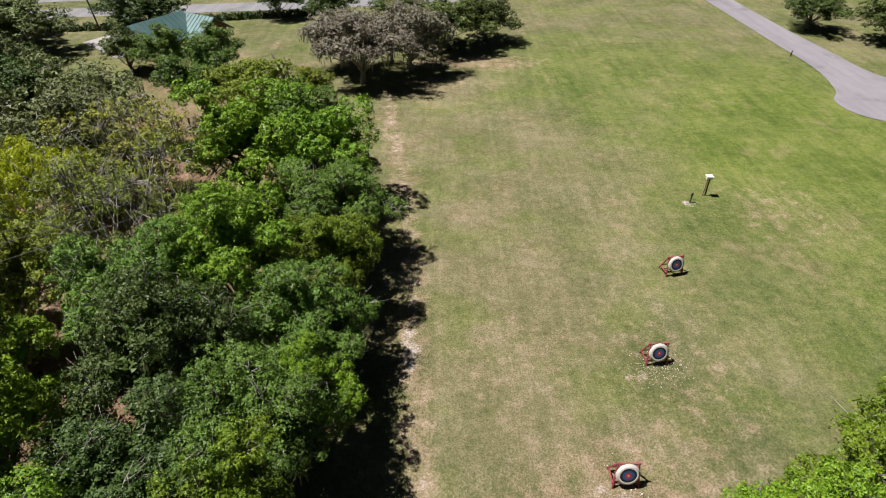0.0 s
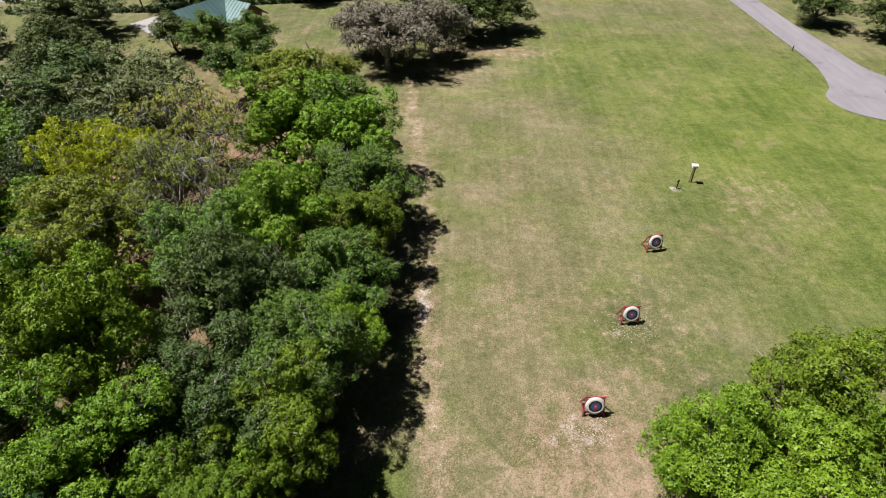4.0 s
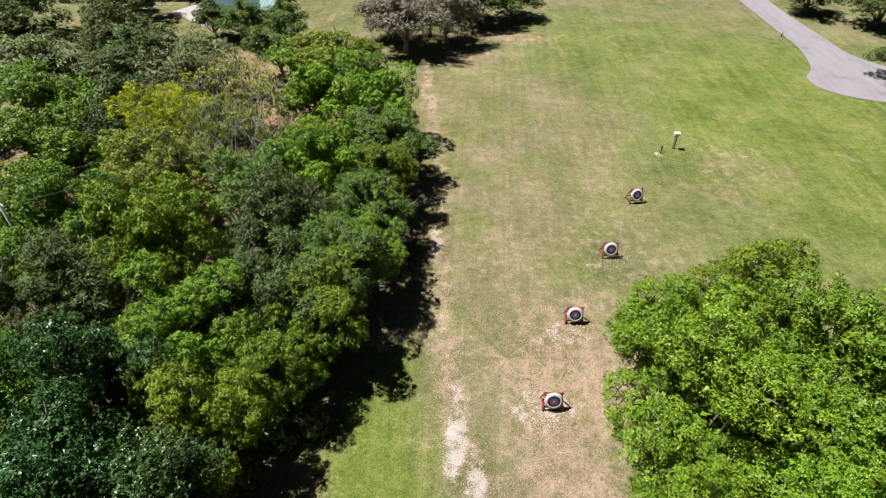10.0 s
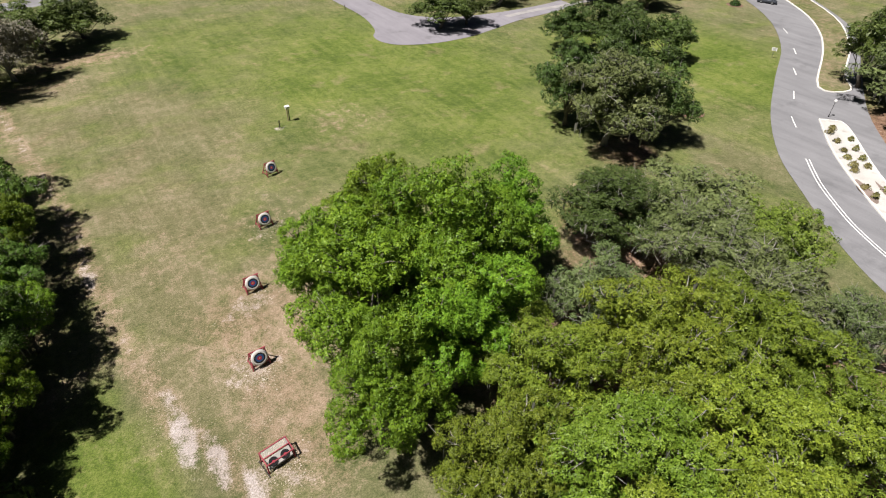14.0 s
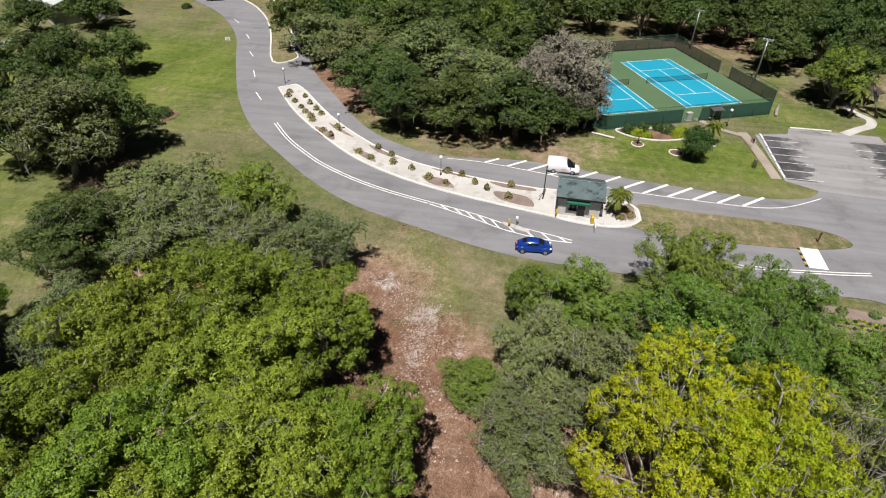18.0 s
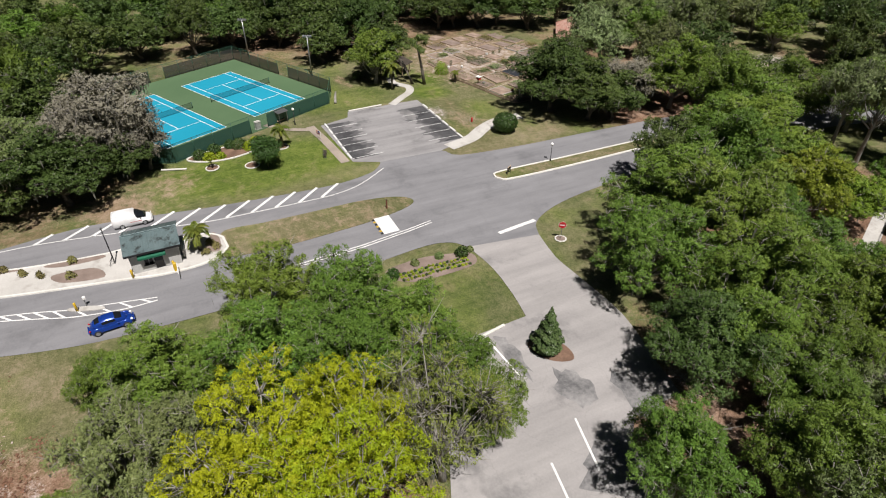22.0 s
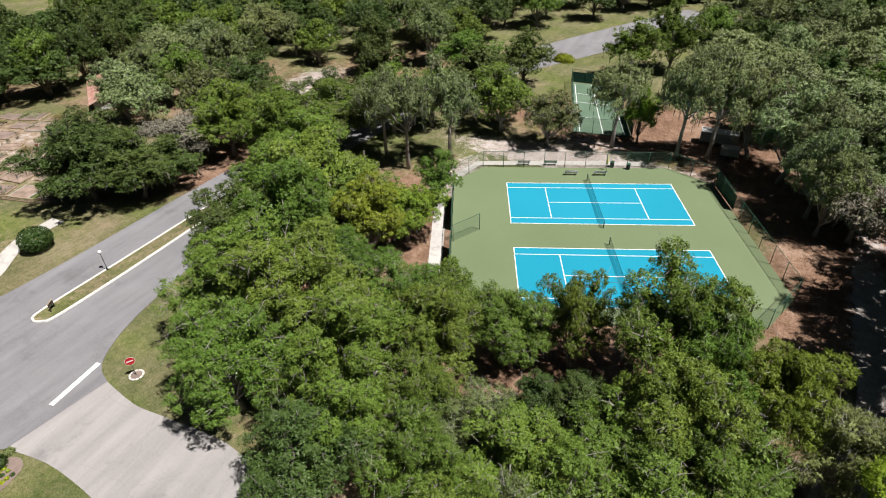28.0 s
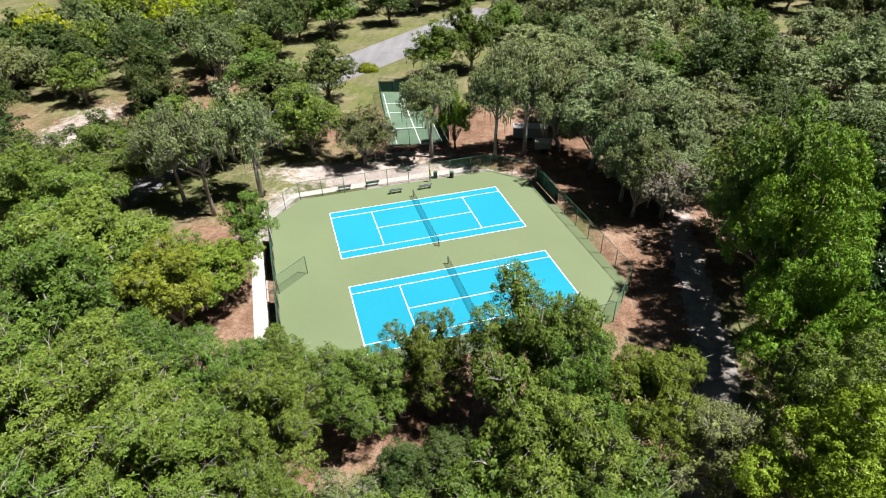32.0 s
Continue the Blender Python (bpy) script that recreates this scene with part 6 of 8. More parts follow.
bp = root("bollard", 64.6, -84.4, 0.1, 0, "brown wooden bollard with a dark plate on the grass island", "post")
beam("post", (0, 0, 0), (0, 0, 1.25), 0.16, M_RUST, bp)
part("cap", box_bm(0, 0, 1.28, 0.2, 0.2, 0.07, 0.02), M_DARKWOOD, bp)
for x, y, z in ((59.6, -49.2, 0.05), (62.9, -54.5, 0.15), (62.7, -58.7, 0.15)):
    b = root("bollard", x, y, z, 0, "yellow steel bollard at the gatehouse", "bollard", "yellow bollards")
    tube("post", [(0, 0, 0), (0, 0, 1.05), (0, 0, 1.12)], [0.12, 0.12, 0.07], 10, M_YELLOW, b)
    part("collar", disc_bm(0.14, 0.0, 0.08, 10, 0.01), M_KERB, b)
kiosk = root("card_reader", 60.2, -50.0, 0.05, 10, "white card reader on a short stand", "machine")
part("stand", box_bm(0, 0, 0.45, 0.1, 0.1, 0.9, 0.02), M_STEEL, kiosk)
part("head", box_bm(0, -0.05, 1.0, 0.26, 0.3, 0.34, 0.04), M_WHITE, kiosk)
slab("reader_island", smooth_line([(60.4, -48.4), (59.9, -48.5), (59.2, -50.2), (58.9, -51.6), (59.3, -51.5), (60.0, -50.2)], 4, True), -0.03, 0.12, M_CONCRETE, None, "small raised concrete island with a card reader", "structure", "traffic island")
arm = root("barrier_gate", 61.5, -59.0, 0.02, 0, "white barrier arm raised beside the gatehouse", "barrier")
part("cabinet", box_bm(0.9, 0.2, 0.62, 0.35, 0.35, 1.0, 0.04), M_YELLOW, arm, "yellow gate cabinet")
beam("arm", (0.9, -0.05, 0.95), (-1.3, -0.05, 1.05), 0.09, M_WHITE, arm, "white arm")
plate = root("ramp_plate", 61.1, -83.0, 0.03, 0, "large white painted ramp with a yellow and black edge", "speed ramp")
part("ramp", box_bm(0, 0, 0.05, 3.8, 2.0, 0.09, 0.03), M_PAINT, plate)
for i in range(7):
    part("stripe", box_bm(-1.62 + 0.54 * i, 1.16, 0.05, 0.27, 0.3, 0.06), M_YELLOW if i % 2 else M_BLACK, plate)
for x, y, a in ((104.6, -89.6, -18),):
    l = root("log_seat", x, y, 0, a, "pale fallen log section lying on the lawn", "log")
    tube("log", [(-2.0, 0, 0.18), (0, 0.08, 0.34), (2.2, 0, 0.62)], [0.24, 0.26, 0.16], 9, M_BARK_PALE, l)
    tube("stub", [(1.9, 0, 0.6), (2.0, 0.1, 0.0)], [0.09, 0.07], 6, M_BARK_PALE, l)
hyd = root("fire_hydrant", 84.8, -107.4, 0, 0, "red fire hydrant on the lawn", "fire hydrant")
part("barrel", disc_bm(0.14, 0, 0.6, 12, 0.02), M_SIGNRED, hyd)
part("bonnet", globe_bm(0.15, 0.62), M_SIGNRED, hyd, "", True)
part("nozzle", box_bm(0, 0, 0.42, 0.42, 0.1, 0.1, 0.03), M_SIGNRED, hyd)


def flood_pole(x, y, h, turn):
    e = root("floodlight_pole", x, y, 0, turn, "tall steel pole with floodlights above the tennis courts", "floodlight", "floodlights of the tennis courts")
    tube("pole", [(0, 0, 0), (0, 0, h)], [0.17, 0.11], 10, M_STEEL, e)
    beam("crossarm", (-0.9, 0, h - 0.1), (0.9, 0, h - 0.1), 0.1, M_STEEL, e)
    for s in (-0.75, -0.25, 0.25, 0.75):
        o = part("floodlight", box_bm(0, 0, 0, 0.4, 0.42, 0.3, 0.06), M_STEEL, e)
        o.matrix_local = pose(s, -0.2, h + 0.08, 35, 0, 0)
        part("lens", box_bm(0, -0.215, -0.02, 0.34, 0.012, 0.24), M_GLOBE, o)


flood_pole(137.6, -79.8, 7.8, 60)
flood_pole(119.8, -89.2, 7.6, 60)


# ---------------------------------------------------------------- gatehouse
def gatehouse():
    e = root("gatehouse", 65.5, -57.1, 0.15, 0, "small block gatehouse with a green metal roof and awning", "gatehouse")
    w, l, h, t = 3.8, 5.0, 2.95, 0.2
    # walls with real openings to the lane
    part("wall", box_bm(w / 2 - t / 2, 0, h / 2, t, l, h, 0.01), M_WALL, e)
    for s in (-1, 1):
        part("wall", box_bm(-t / 2, s * (l / 2 - t / 2), h / 2, w - t, t, h, 0.01), M_WALL, e)
    x = -w / 2 + t / 2
    part("wall", box_bm(x, 1.75, h / 2, t, 1.1, h), M_WALL, e)
    part("wall", box_bm(x, -1.55, h / 2, t, 1.5, h), M_WALL, e)
    part("wall", box_bm(x, 0.72, 0.4, t, 0.96, 0.8), M_WALL, e)
    part("wall", box_bm(x, 0.2, 2.55, t, 2.0, 0.8), M_WALL, e)
    win = part("window", box_bm(x + 0.03, 0.72, 1.475, 0.05, 0.96, 1.35), M_GLASS, e, "dark sliding window")
    for yy in (0.28, 0.72, 1.16):
        part("frame", box_bm(x - 0.02, yy, 1.475, 0.08, 0.06, 1.35), M_STEEL, win)
    door = part("door", box_bm(x + 0.03, -0.28, 1.075, 0.05, 0.92, 2.15), M_GLASS, e, "dark glazed door")
    for yy in (-0.76, 0.2):
        part("frame", box_bm(x - 0.02, yy, 1.075, 0.08, 0.06, 2.15), M_STEEL, door)
    part("sill", box_bm(x - 0.14, 0.72, 0.82, 0.3, 1.1, 0.06, 0.01), M_BLACK, e)
    # gable roof with standing seams, ridge along the lane
    rise, ox, oy = 0.9, w / 2 + 0.75, l / 2 + 0.35
    for s in (-1, 1):
        V = [(s * ox, -oy, h - 0.1), (s * ox, oy, h - 0.1), (0, oy, h + rise), (0, -oy, h + rise)]
        V += [(a, b, c - 0.1) for a, b, c in V]
        F = [(0, 1, 2, 3), (4, 7, 6, 5), (0, 4, 5, 1), (1, 5, 6, 2), (2, 6, 7, 3), (3, 7, 4, 0)]
        pl = mesh_object("roof", V, F, M_ROOF, e, False, "weathered green metal roof")
        for k in range(12):
            yy = -oy + 0.1 + k * (2 * oy - 0.2) / 11
            beam("seam", (s * ox, yy, h - 0.09), (s * 0.05, yy, h + rise + 0.01), 0.045, M_ROOF, pl)
        mesh_object("gable", [(-w / 2, s * (l / 2 - 0.05), h), (w / 2, s * (l / 2 - 0.05), h), (0, s * (l / 2 - 0.05), h + rise * 0.75)], [(0, 1, 2)], M_WALL, e)
        part("fascia", box_bm(s * ox, 0, h - 0.2, 0.06, 2 * oy, 0.22), M_BLACK, e)
    beam("ridge_cap", (0, -oy, h + rise + 0.02), (0, oy, h + rise + 0.02), 0.16, M_ROOF, e)
    V = [(-w / 2 - 0.02, -1.2, 2.62), (-w / 2 - 0.02, 1.6, 2.62), (-w / 2 - 0.9, 1.6, 2.3), (-w / 2 - 0.9, -1.2, 2.3), (-w / 2 - 0.9, 1.6, 2.08), (-w / 2 - 0.9, -1.2, 2.08)]
    mesh_object("awning", V, [(0, 1, 2, 3), (3, 2, 4, 5)], M_AWNING, e, False, "green canvas awning")
    mesh_object("awning", [(w / 2 + 0.9, -oy + 0.4, 1.9), (w / 2 + 0.02, -oy + 0.4, 2.3), (w / 2 + 0.02, -oy + 2.0, 2.3), (w / 2 + 0.9, -oy + 2.0, 1.9)], [(0, 1, 2, 3)], M_AWNING, e, False, "green canvas awning")
    part("floor", box_bm(0, 0, 0.02, w - 0.4, l - 0.4, 0.04), M_KERB, e)
    part("bench", box_bm(-0.3, -2.8, 0.45, 1.2, 0.3, 0.9, 0.02), M_KERB, e, "pale service box")


gatehouse()
palm(65.3, -61.7, 2.9, 1.55, 42, 3, "small palm with arching fronds beside the gatehouse", 0.15)


# ---------------------------------------------------------------- vehicles
def loft(name, sections, mat, parent, label="", smooth=True):
    """A body from cross-sections (y, half width low, half width high, z low, z high)."""
    V, F = [], []
    for y, wl, wh, zl, zh in sections:
        zm = zl + (zh - zl) * 0.55
        V += [(-wl * 0.9, y, zl), (-wl, y, zl + 0.1), (-wl, y, zm), (-wh, y, zh - 0.06), (-wh * 0.72, y, zh), (wh * 0.72, y, zh), (wh, y, zh - 0.06), (wl, y, zm), (wl, y, zl + 0.1), (wl * 0.9, y, zl)]
    n = len(sections)
    F = [(i * 10 + j, i * 10 + (j + 1) % 10, (i + 1) * 10 + (j + 1) % 10, (i + 1) * 10 + j) for i in range(n - 1) for j in range(10)]
    F += [tuple(range(10))[::-1], tuple(range((n - 1) * 10, n * 10))]
    return mesh_object(name, V, F, mat, parent, smooth, label)


def wheel(parent, x, y, r=0.33):
    m = Matrix.Translation((x, y, r)) @ Matrix.Rotation(radians(90), 4, "Y")
    w = part("wheel", disc_bm(r, -0.11, 0.11, 20, 0.04), M_TYRE, parent, "black tyre", True)
    w.matrix_local = m
    for s in (-1, 1):
        part("rim", disc_bm(r * 0.62, min(s * 0.1, s * 0.125), max(s * 0.1, s * 0.125), 14, 0.01), M_RIM, w, "alloy rim")


def car(x, y, turn, paint, rows, glass, wheels, label, name="car", extra=None):
    e = root(name, x, y, 0.02, turn, label, "car" if name == "car" else "van")
    loft("body", rows, paint, e)
    loft("glasshouse", glass, M_GLASS, e, "dark tinted glass")
    for wx, wy in wheels:
        wheel(e, wx, wy)
    if extra:
        extra(e)
    return e


def rounded_car(x, y, turn, paint, label):
    """A small two-door car: a domed cabin on a low rounded body with four bulging wings."""
    e = root("car", x, y, 0.02, turn, label, "car")
    k, n = 22, 15

    def shell(half_len, mid, width, base, rise, pw, ph, box):
        P = []
        for i in range(k + 1):
            u = -1 + 2 * i / k
            w = width * max(1e-3, 1 - abs(u) ** pw) ** 0.42
            h = rise * max(1e-3, 1 - abs(u) ** ph) ** 0.6
            P.append([(w * math.copysign(abs(math.cos(a)) ** box, math.cos(a)), mid + half_len * u, base + h * math.sin(a) ** box) for a in np.linspace(0, math.pi, n)])
        return P

    def skin(name, P, cells, mat, tell=""):
        spot, V, F = {}, [], []
        for i, j in cells:
            face = []
            for a, b in ((i, j), (i, j + 1), (i + 1, j + 1), (i + 1, j)):
                if (a, b) not in spot:
                    spot[a, b] = len(V)
                    V.append(P[a][b])
                face.append(spot[a, b])
            F.append(tuple(face))
        mesh_object(name, V, F, mat, e, True, tell)

    every = [(i, j) for i in range(k) for j in range(n - 1)]
    body = shell(2.04, 0.0, 0.80, 0.30, 0.66, 5.0, 2.4, 0.55)
    skin("body", body, every, paint)
    mesh_object("sill", [(r[0][0], r[0][1], 0.3) for r in body] + [(r[-1][0], r[-1][1], 0.3) for r in body], [(i, i + 1, k + 2 + i, k + 1 + i) for i in range(k)], M_BLACK, e)
    cabin = shell(1.62, -0.12, 0.72, 0.80, 0.70, 4.0, 2.0, 0.72)
    front = [c for c in every if 15 <= c[0] <= 18 and 3 <= c[1] <= 10]
    rear = [c for c in every if 3 <= c[0] <= 5 and 4 <= c[1] <= 9]
    sides = [[c for c in every if 7 <= c[0] <= 14 and c[1] in js] for js in ((1, 2), (11, 12))]
    glazed = set(front) | set(rear) | set(sides[0]) | set(sides[1])
    skin("roof", cabin, [c for c in every if c not in glazed], paint)
    skin("windscreen", cabin, front, M_GLASS, "dark windscreen")
    skin("rear_window", cabin, rear, M_GLASS, "dark rear window")
    for cells in sides:
        skin("side_window", cabin, cells, M_GLASS, "dark side window")
    for sx in (-1, 1):
        for wy in (-1.26, 1.26):
            f = part("wing", globe_bm(1.0, 0), paint, e, "", True)
            f.matrix_local = Matrix.Translation((sx * 0.72, wy, 0.46)) @ Matrix.Diagonal((0.2, 0.56, 0.4, 1))
            wheel(e, sx * 0.84, wy, 0.32)
        part("headlight", globe_bm(0.12, 0), M_GLOBE, e, "round headlight", True).matrix_local = Matrix.Translation((sx * 0.6, 1.82, 0.66))
        part("tail_light", globe_bm(0.09, 0), M_SIGNRED, e, "red tail light", True).matrix_local = Matrix.Translation((sx * 0.62, -1.86, 0.66))
        part("mirror", box_bm(sx * 0.92, 0.62, 0.95, 0.14, 0.1, 0.12, 0.03), paint, e)
    for wy in (-2.03, 2.03):
        part("bumper", box_bm(0, wy * 0.985, 0.42, 1.15, 0.12, 0.16, 0.04), paint, e)
    return e


W4 = [(-0.82, -1.27), (0.82, -1.27), (-0.82, 1.27), (0.82, 1.27)]
rounded_car(55.7, -52.4, 186, M_CARBLUE, "shiny blue rounded two-door car on the drive")


def van_bits(e):
    loft("cargo_roof", [(-2.15, 0.78, 0.7, 1.66, 1.80), (-1.2, 0.80, 0.72, 1.70, 1.85), (0.3, 0.80, 0.7, 1.68, 1.83)], M_CARWHITE, e)
    for s in (-0.66, 0.66):
        part("headlight", box_bm(s, 2.08, 0.78, 0.26, 0.1, 0.16, 0.03), M_GLOBE, e)
        part("tail_light", box_bm(s * 1.12, -2.22, 1.0, 0.1, 0.05, 0.4, 0.01), M_SIGNRED, e)
        part("mirror", box_bm(s * 1.45, 0.95, 1.08, 0.16, 0.1, 0.2, 0.03), M_BLACK, e)
    part("stripe", box_bm(0.0, 0.35, 0.72, 1.815, 1.3, 0.05), M_SIGNRED, e, "thin red stripe")
    part("beacon", disc_bm(0.07, 1.6, 1.78, 10, 0.01), M_YELLOW, e, "yellow beacon")


car(75.0, -54.9, 180, M_CARWHITE,
    [(-2.22, 0.84, 0.78, 0.30, 1.62), (-2.05, 0.88, 0.80, 0.26, 1.76), (-1.0, 0.90, 0.82, 0.24, 1.80), (0.35, 0.90, 0.82, 0.24, 1.78), (0.6, 0.90, 0.80, 0.24, 1.10), (1.3, 0.90, 0.78, 0.24, 1.02), (1.9, 0.84, 0.66, 0.26, 0.88), (2.2, 0.68, 0.5, 0.32, 0.66)],
    [(0.28, 0.80, 0.68, 1.0, 1.74), (0.7, 0.80, 0.66, 1.0, 1.66), (1.2, 0.76, 0.58, 0.98, 1.32), (1.55, 0.70, 0.5, 0.95, 1.05)],
    W4, "white panel van parked on the striped verge", "van", van_bits)
car(148.6, 39.2, 205, M_CARGREY,
    [(-2.3, 0.70, 0.6, 0.34, 0.72), (-2.1, 0.86, 0.76, 0.26, 0.92), (-0.9, 0.90, 0.82, 0.22, 0.98), (0.9, 0.90, 0.82, 0.22, 0.96), (1.7, 0.88, 0.74, 0.24, 0.88), (2.3, 0.72, 0.55, 0.34, 0.62)],
    [(-1.5, 0.72, 0.6, 0.92, 1.1), (-0.9, 0.76, 0.6, 0.92, 1.42), (0.3, 0.76, 0.6, 0.92, 1.44), (1.2, 0.70, 0.5, 0.90, 1.02)],
    W4, "dark grey saloon car on the far bend")


# ---------------------------------------------------------------- shrubs, beds and specimen plants
bush("clipped_bush", 79.0, -110.4, 2.0, 2.0, 3.1, L_HEDGE, 3600, 0.24, "large ball-shaped clipped green bush beside the path", "", "shrub", 1.0)
bush("clipped_bush", 39.0, -209.2, 2.6, 1.6, 1.7, L_LIME, 1800, 0.28, "low lime green clipped hedge", "", "shrub", 0.0)
for x, y, r, h in ((139.6, 42.0, 1.3, 1.1), (78.6, 8.6, 1.6, 1.3)):
    bush("low_shrub", x, y, r, r, h, L_HEDGE, 700, 0.25, "low dark shrub in a mulched ring on the lawn", "shrubs on the lawn")
    sheet("mulch_ring", smooth_line([(x + math.cos(a) * (r + 0.7), y + math.sin(a) * (r + 0.7)) for a in np.arange(8) * math.pi / 4], 4, True), 0.012, M_MULCH, None, "round bed of brown bark mulch", "structure", "planting bed")


def small_tree(name, x, y, r, h, mat, n, size, label, stem=0.35):
    rng = np.random.default_rng(int(abs(x * 11 + y * 5)))
    e = root(name, x, y, 0, 0, label, "tree")
    tubes("trunk", [([(0, 0, -0.1), (0.04, 0, h * stem), (0, 0.05, h * 0.75)], [0.11, 0.08, 0.03])] + [([(0, 0, h * stem), (math.cos(a) * r * 0.4, math.sin(a) * r * 0.4, h * 0.55), (math.cos(a) * r * 0.75, math.sin(a) * r * 0.75, h * 0.72)], [0.05, 0.035, 0.012]) for a in (0.3, 1.7, 2.9, 4.2, 5.4)], 5, M_BARK, e)
    k = 60
    d = rng.normal(size=(k, 3))
    d /= np.linalg.norm(d, axis=1)[:, None]
    c = d * np.array([r * 0.78, r * 0.78, h * (1 - stem) * 0.42]) * rng.uniform(0.6, 1.0, k)[:, None] + [0, 0, h * (0.5 + stem / 2)]
    i = rng.integers(0, k, n)
    q = rng.normal(size=(n, 3))
    q /= np.linalg.norm(q, axis=1)[:, None]
    P = c[i] + q * r * 0.3 * rng.uniform(0.6, 1.1, n)[:, None]
    L = size * rng.uniform(0.7, 1.3, n)
    quad_leaves("crown", P, q + [0, 0, 0.4] + rng.normal(size=(n, 3)) * 0.4, L, L * 0.6, mat, e, rng)
    return e


L_MAGNOLIA = leafy("magnolia_leaves", (0.018, 0.036, 0.012), (0.051, 0.081, 0.027), (0.144, 0.18, 0.078), 0.3, 0.1)


def cone_tree(x, y, r, h):
    """A young magnolia: a dense pointed cone of large glossy leaves."""
    rng = np.random.default_rng(9)
    e = root("magnolia_tree", x, y, 0, 0, "young pointed magnolia with dark glossy leaves in a mulch bed", "tree")
    tubes("trunk", [([(0, 0, -0.1), (0.02, 0, h * 0.5), (0, 0, h * 0.95)], [0.12, 0.07, 0.015])], 6, M_BARK, e)
    n = 6500
    z = 1 - np.sqrt(rng.random(n))
    a = rng.uniform(0, 2 * math.pi, n)
    tier = 0.86 + 0.16 * np.sin(z * 34 + 1.5 * np.sin(a * 3))
    rr = r * np.minimum((1 - z) * 1.12, 0.55 + z * 2.6) * tier * np.where(rng.random(n) < 0.7, rng.uniform(0.86, 1.05, n), rng.uniform(0.4, 0.86, n))
    P = np.stack([np.cos(a) * rr, np.sin(a) * rr, 0.25 + z * (h - 0.25)], 1)
    nor = np.stack([np.cos(a), np.sin(a), 0.9 + 0 * a], 1) + rng.normal(size=(n, 3)) * 0.45
    L = 0.24 * rng.uniform(0.7, 1.25, n)
    quad_leaves("crown", P, nor, L, L * 0.5, L_MAGNOLIA, e, rng)


cone_tree(34.7, -88.8, 1.7, 5.4)
sheet("mulch_bed", smooth_line([(36.6, -88.5), (35.9, -89.9), (34.2, -90.8), (32.7, -90.5), (32.9, -89.2), (34.0, -88.0), (35.8, -87.5)], 5, True), 0.04, M_MULCH, None, "orange-brown bark mulch bed round the magnolia", "structure", "planting bed")
small_tree("young_oak", 82.8, -73.0, 2.5, 5.0, L_HEDGE, 9000, 0.2, "small dense dark green tree on the lawn by the courts", 0.25)
small_tree("sapling", 86.2, -65.6, 0.8, 2.4, L_LIME, 260, 0.22, "thin yellow-green sapling in a kerbed ring", 0.5)
palm(89.0, -76.4, 3.0, 1.7, 26, 21, "small palm beside the court gate")
palm(105.0, -100.9, 4.8, 1.8, 34, 22, "cabbage palm with a bushy head at the garden edge")
palm(103.6, -113.6, 2.0, 1.0, 18, 23, "short palm at the garden fence")
for x, y, r in ((86.2, -65.6, 0.9), (84.6, -71.0, 1.0), (88.9, -76.4, 0.9)):
    rg = [(x + math.cos(a) * r, y + math.sin(a) * r) for a in np.arange(10) * math.pi / 5]
    s = slab("planting_ring", smooth_line(rg, 3, True), -0.03, 0.05, M_MULCH, None, "kerbed mulch ring on the lawn", "structure", "planting bed")
    ribbon("kerb", smooth_line(rg, 3, True), 0.16, 0.0, M_KERB, s, 0.12, True)
bed_line = smooth_line([(90.2, -62.6), (88.6, -65.0), (88.2, -68.6), (89.4, -72.2), (91.2, -73.8), (93.0, -72.2), (92.4, -67.4), (91.4, -63.6)], 5, True)
s = slab("planting_bed", bed_line, -0.03, 0.06, M_MULCH, None, "kerbed brown mulch bed with shrubs along the court fence", "structure", "planting bed")
ribbon("kerb", bed_line, 0.22, 0.0, M_KERB, s, 0.16, True)
for x, y, r, h, m in ((89.4, -65.6, 0.8, 0.8, L_LIME), (89.2, -67.2, 0.6, 0.7, L_LIME), (90.4, -64.4, 0.9, 1.0, L_HEDGE), (91.6, -66.6, 0.8, 1.0, L_HEDGE), (91.8, -70.4, 1.0, 1.1, L_HEDGE), (90.6, -71.8, 0.9, 0.9, L_LIME), (91.6, -72.8, 0.8, 1.0, L_LIME), (92.4, -69.0, 0.7, 0.9, L_HEDGE)):
    bush("garden_shrub", x, y, r * 1.3, r * 1.3, h * 1.25, m, 700, 0.22, "yellow-green shrub in a mulch bed" if m is L_LIME else "dark green shrub in a mulch bed", "shrubs along the court fence")

# flower bed on the corner lawn
fb = smooth_line([(52.2, -79.4), (49.6, -81.0), (49.0, -85.0), (49.4, -89.2), (51.4, -89.6), (52.4, -87.0), (53.0, -83.4)], 5, True)
sheet("flower_bed", fb, 0.02, M_GRAVEL, None, "brown flower bed with rows of small plants on the corner lawn", "structure", "planting bed")
rf = np.random.default_rng(31)
for i in range(57):
    u, v = (i % 19) / 18, i // 19
    bush("bedding_plant", 49.9 + v * 0.55 + rf.uniform(-0.1, 0.1) - 0.5 * (u > 0.5) * (u - 0.5), -80.8 - u * 7.8, 0.2, 0.2, 0.24, L_LIME if i % 3 else L_HEDGE, 50, 0.14, "small green bedding plant in a row", "bedding plants on the corner lawn")
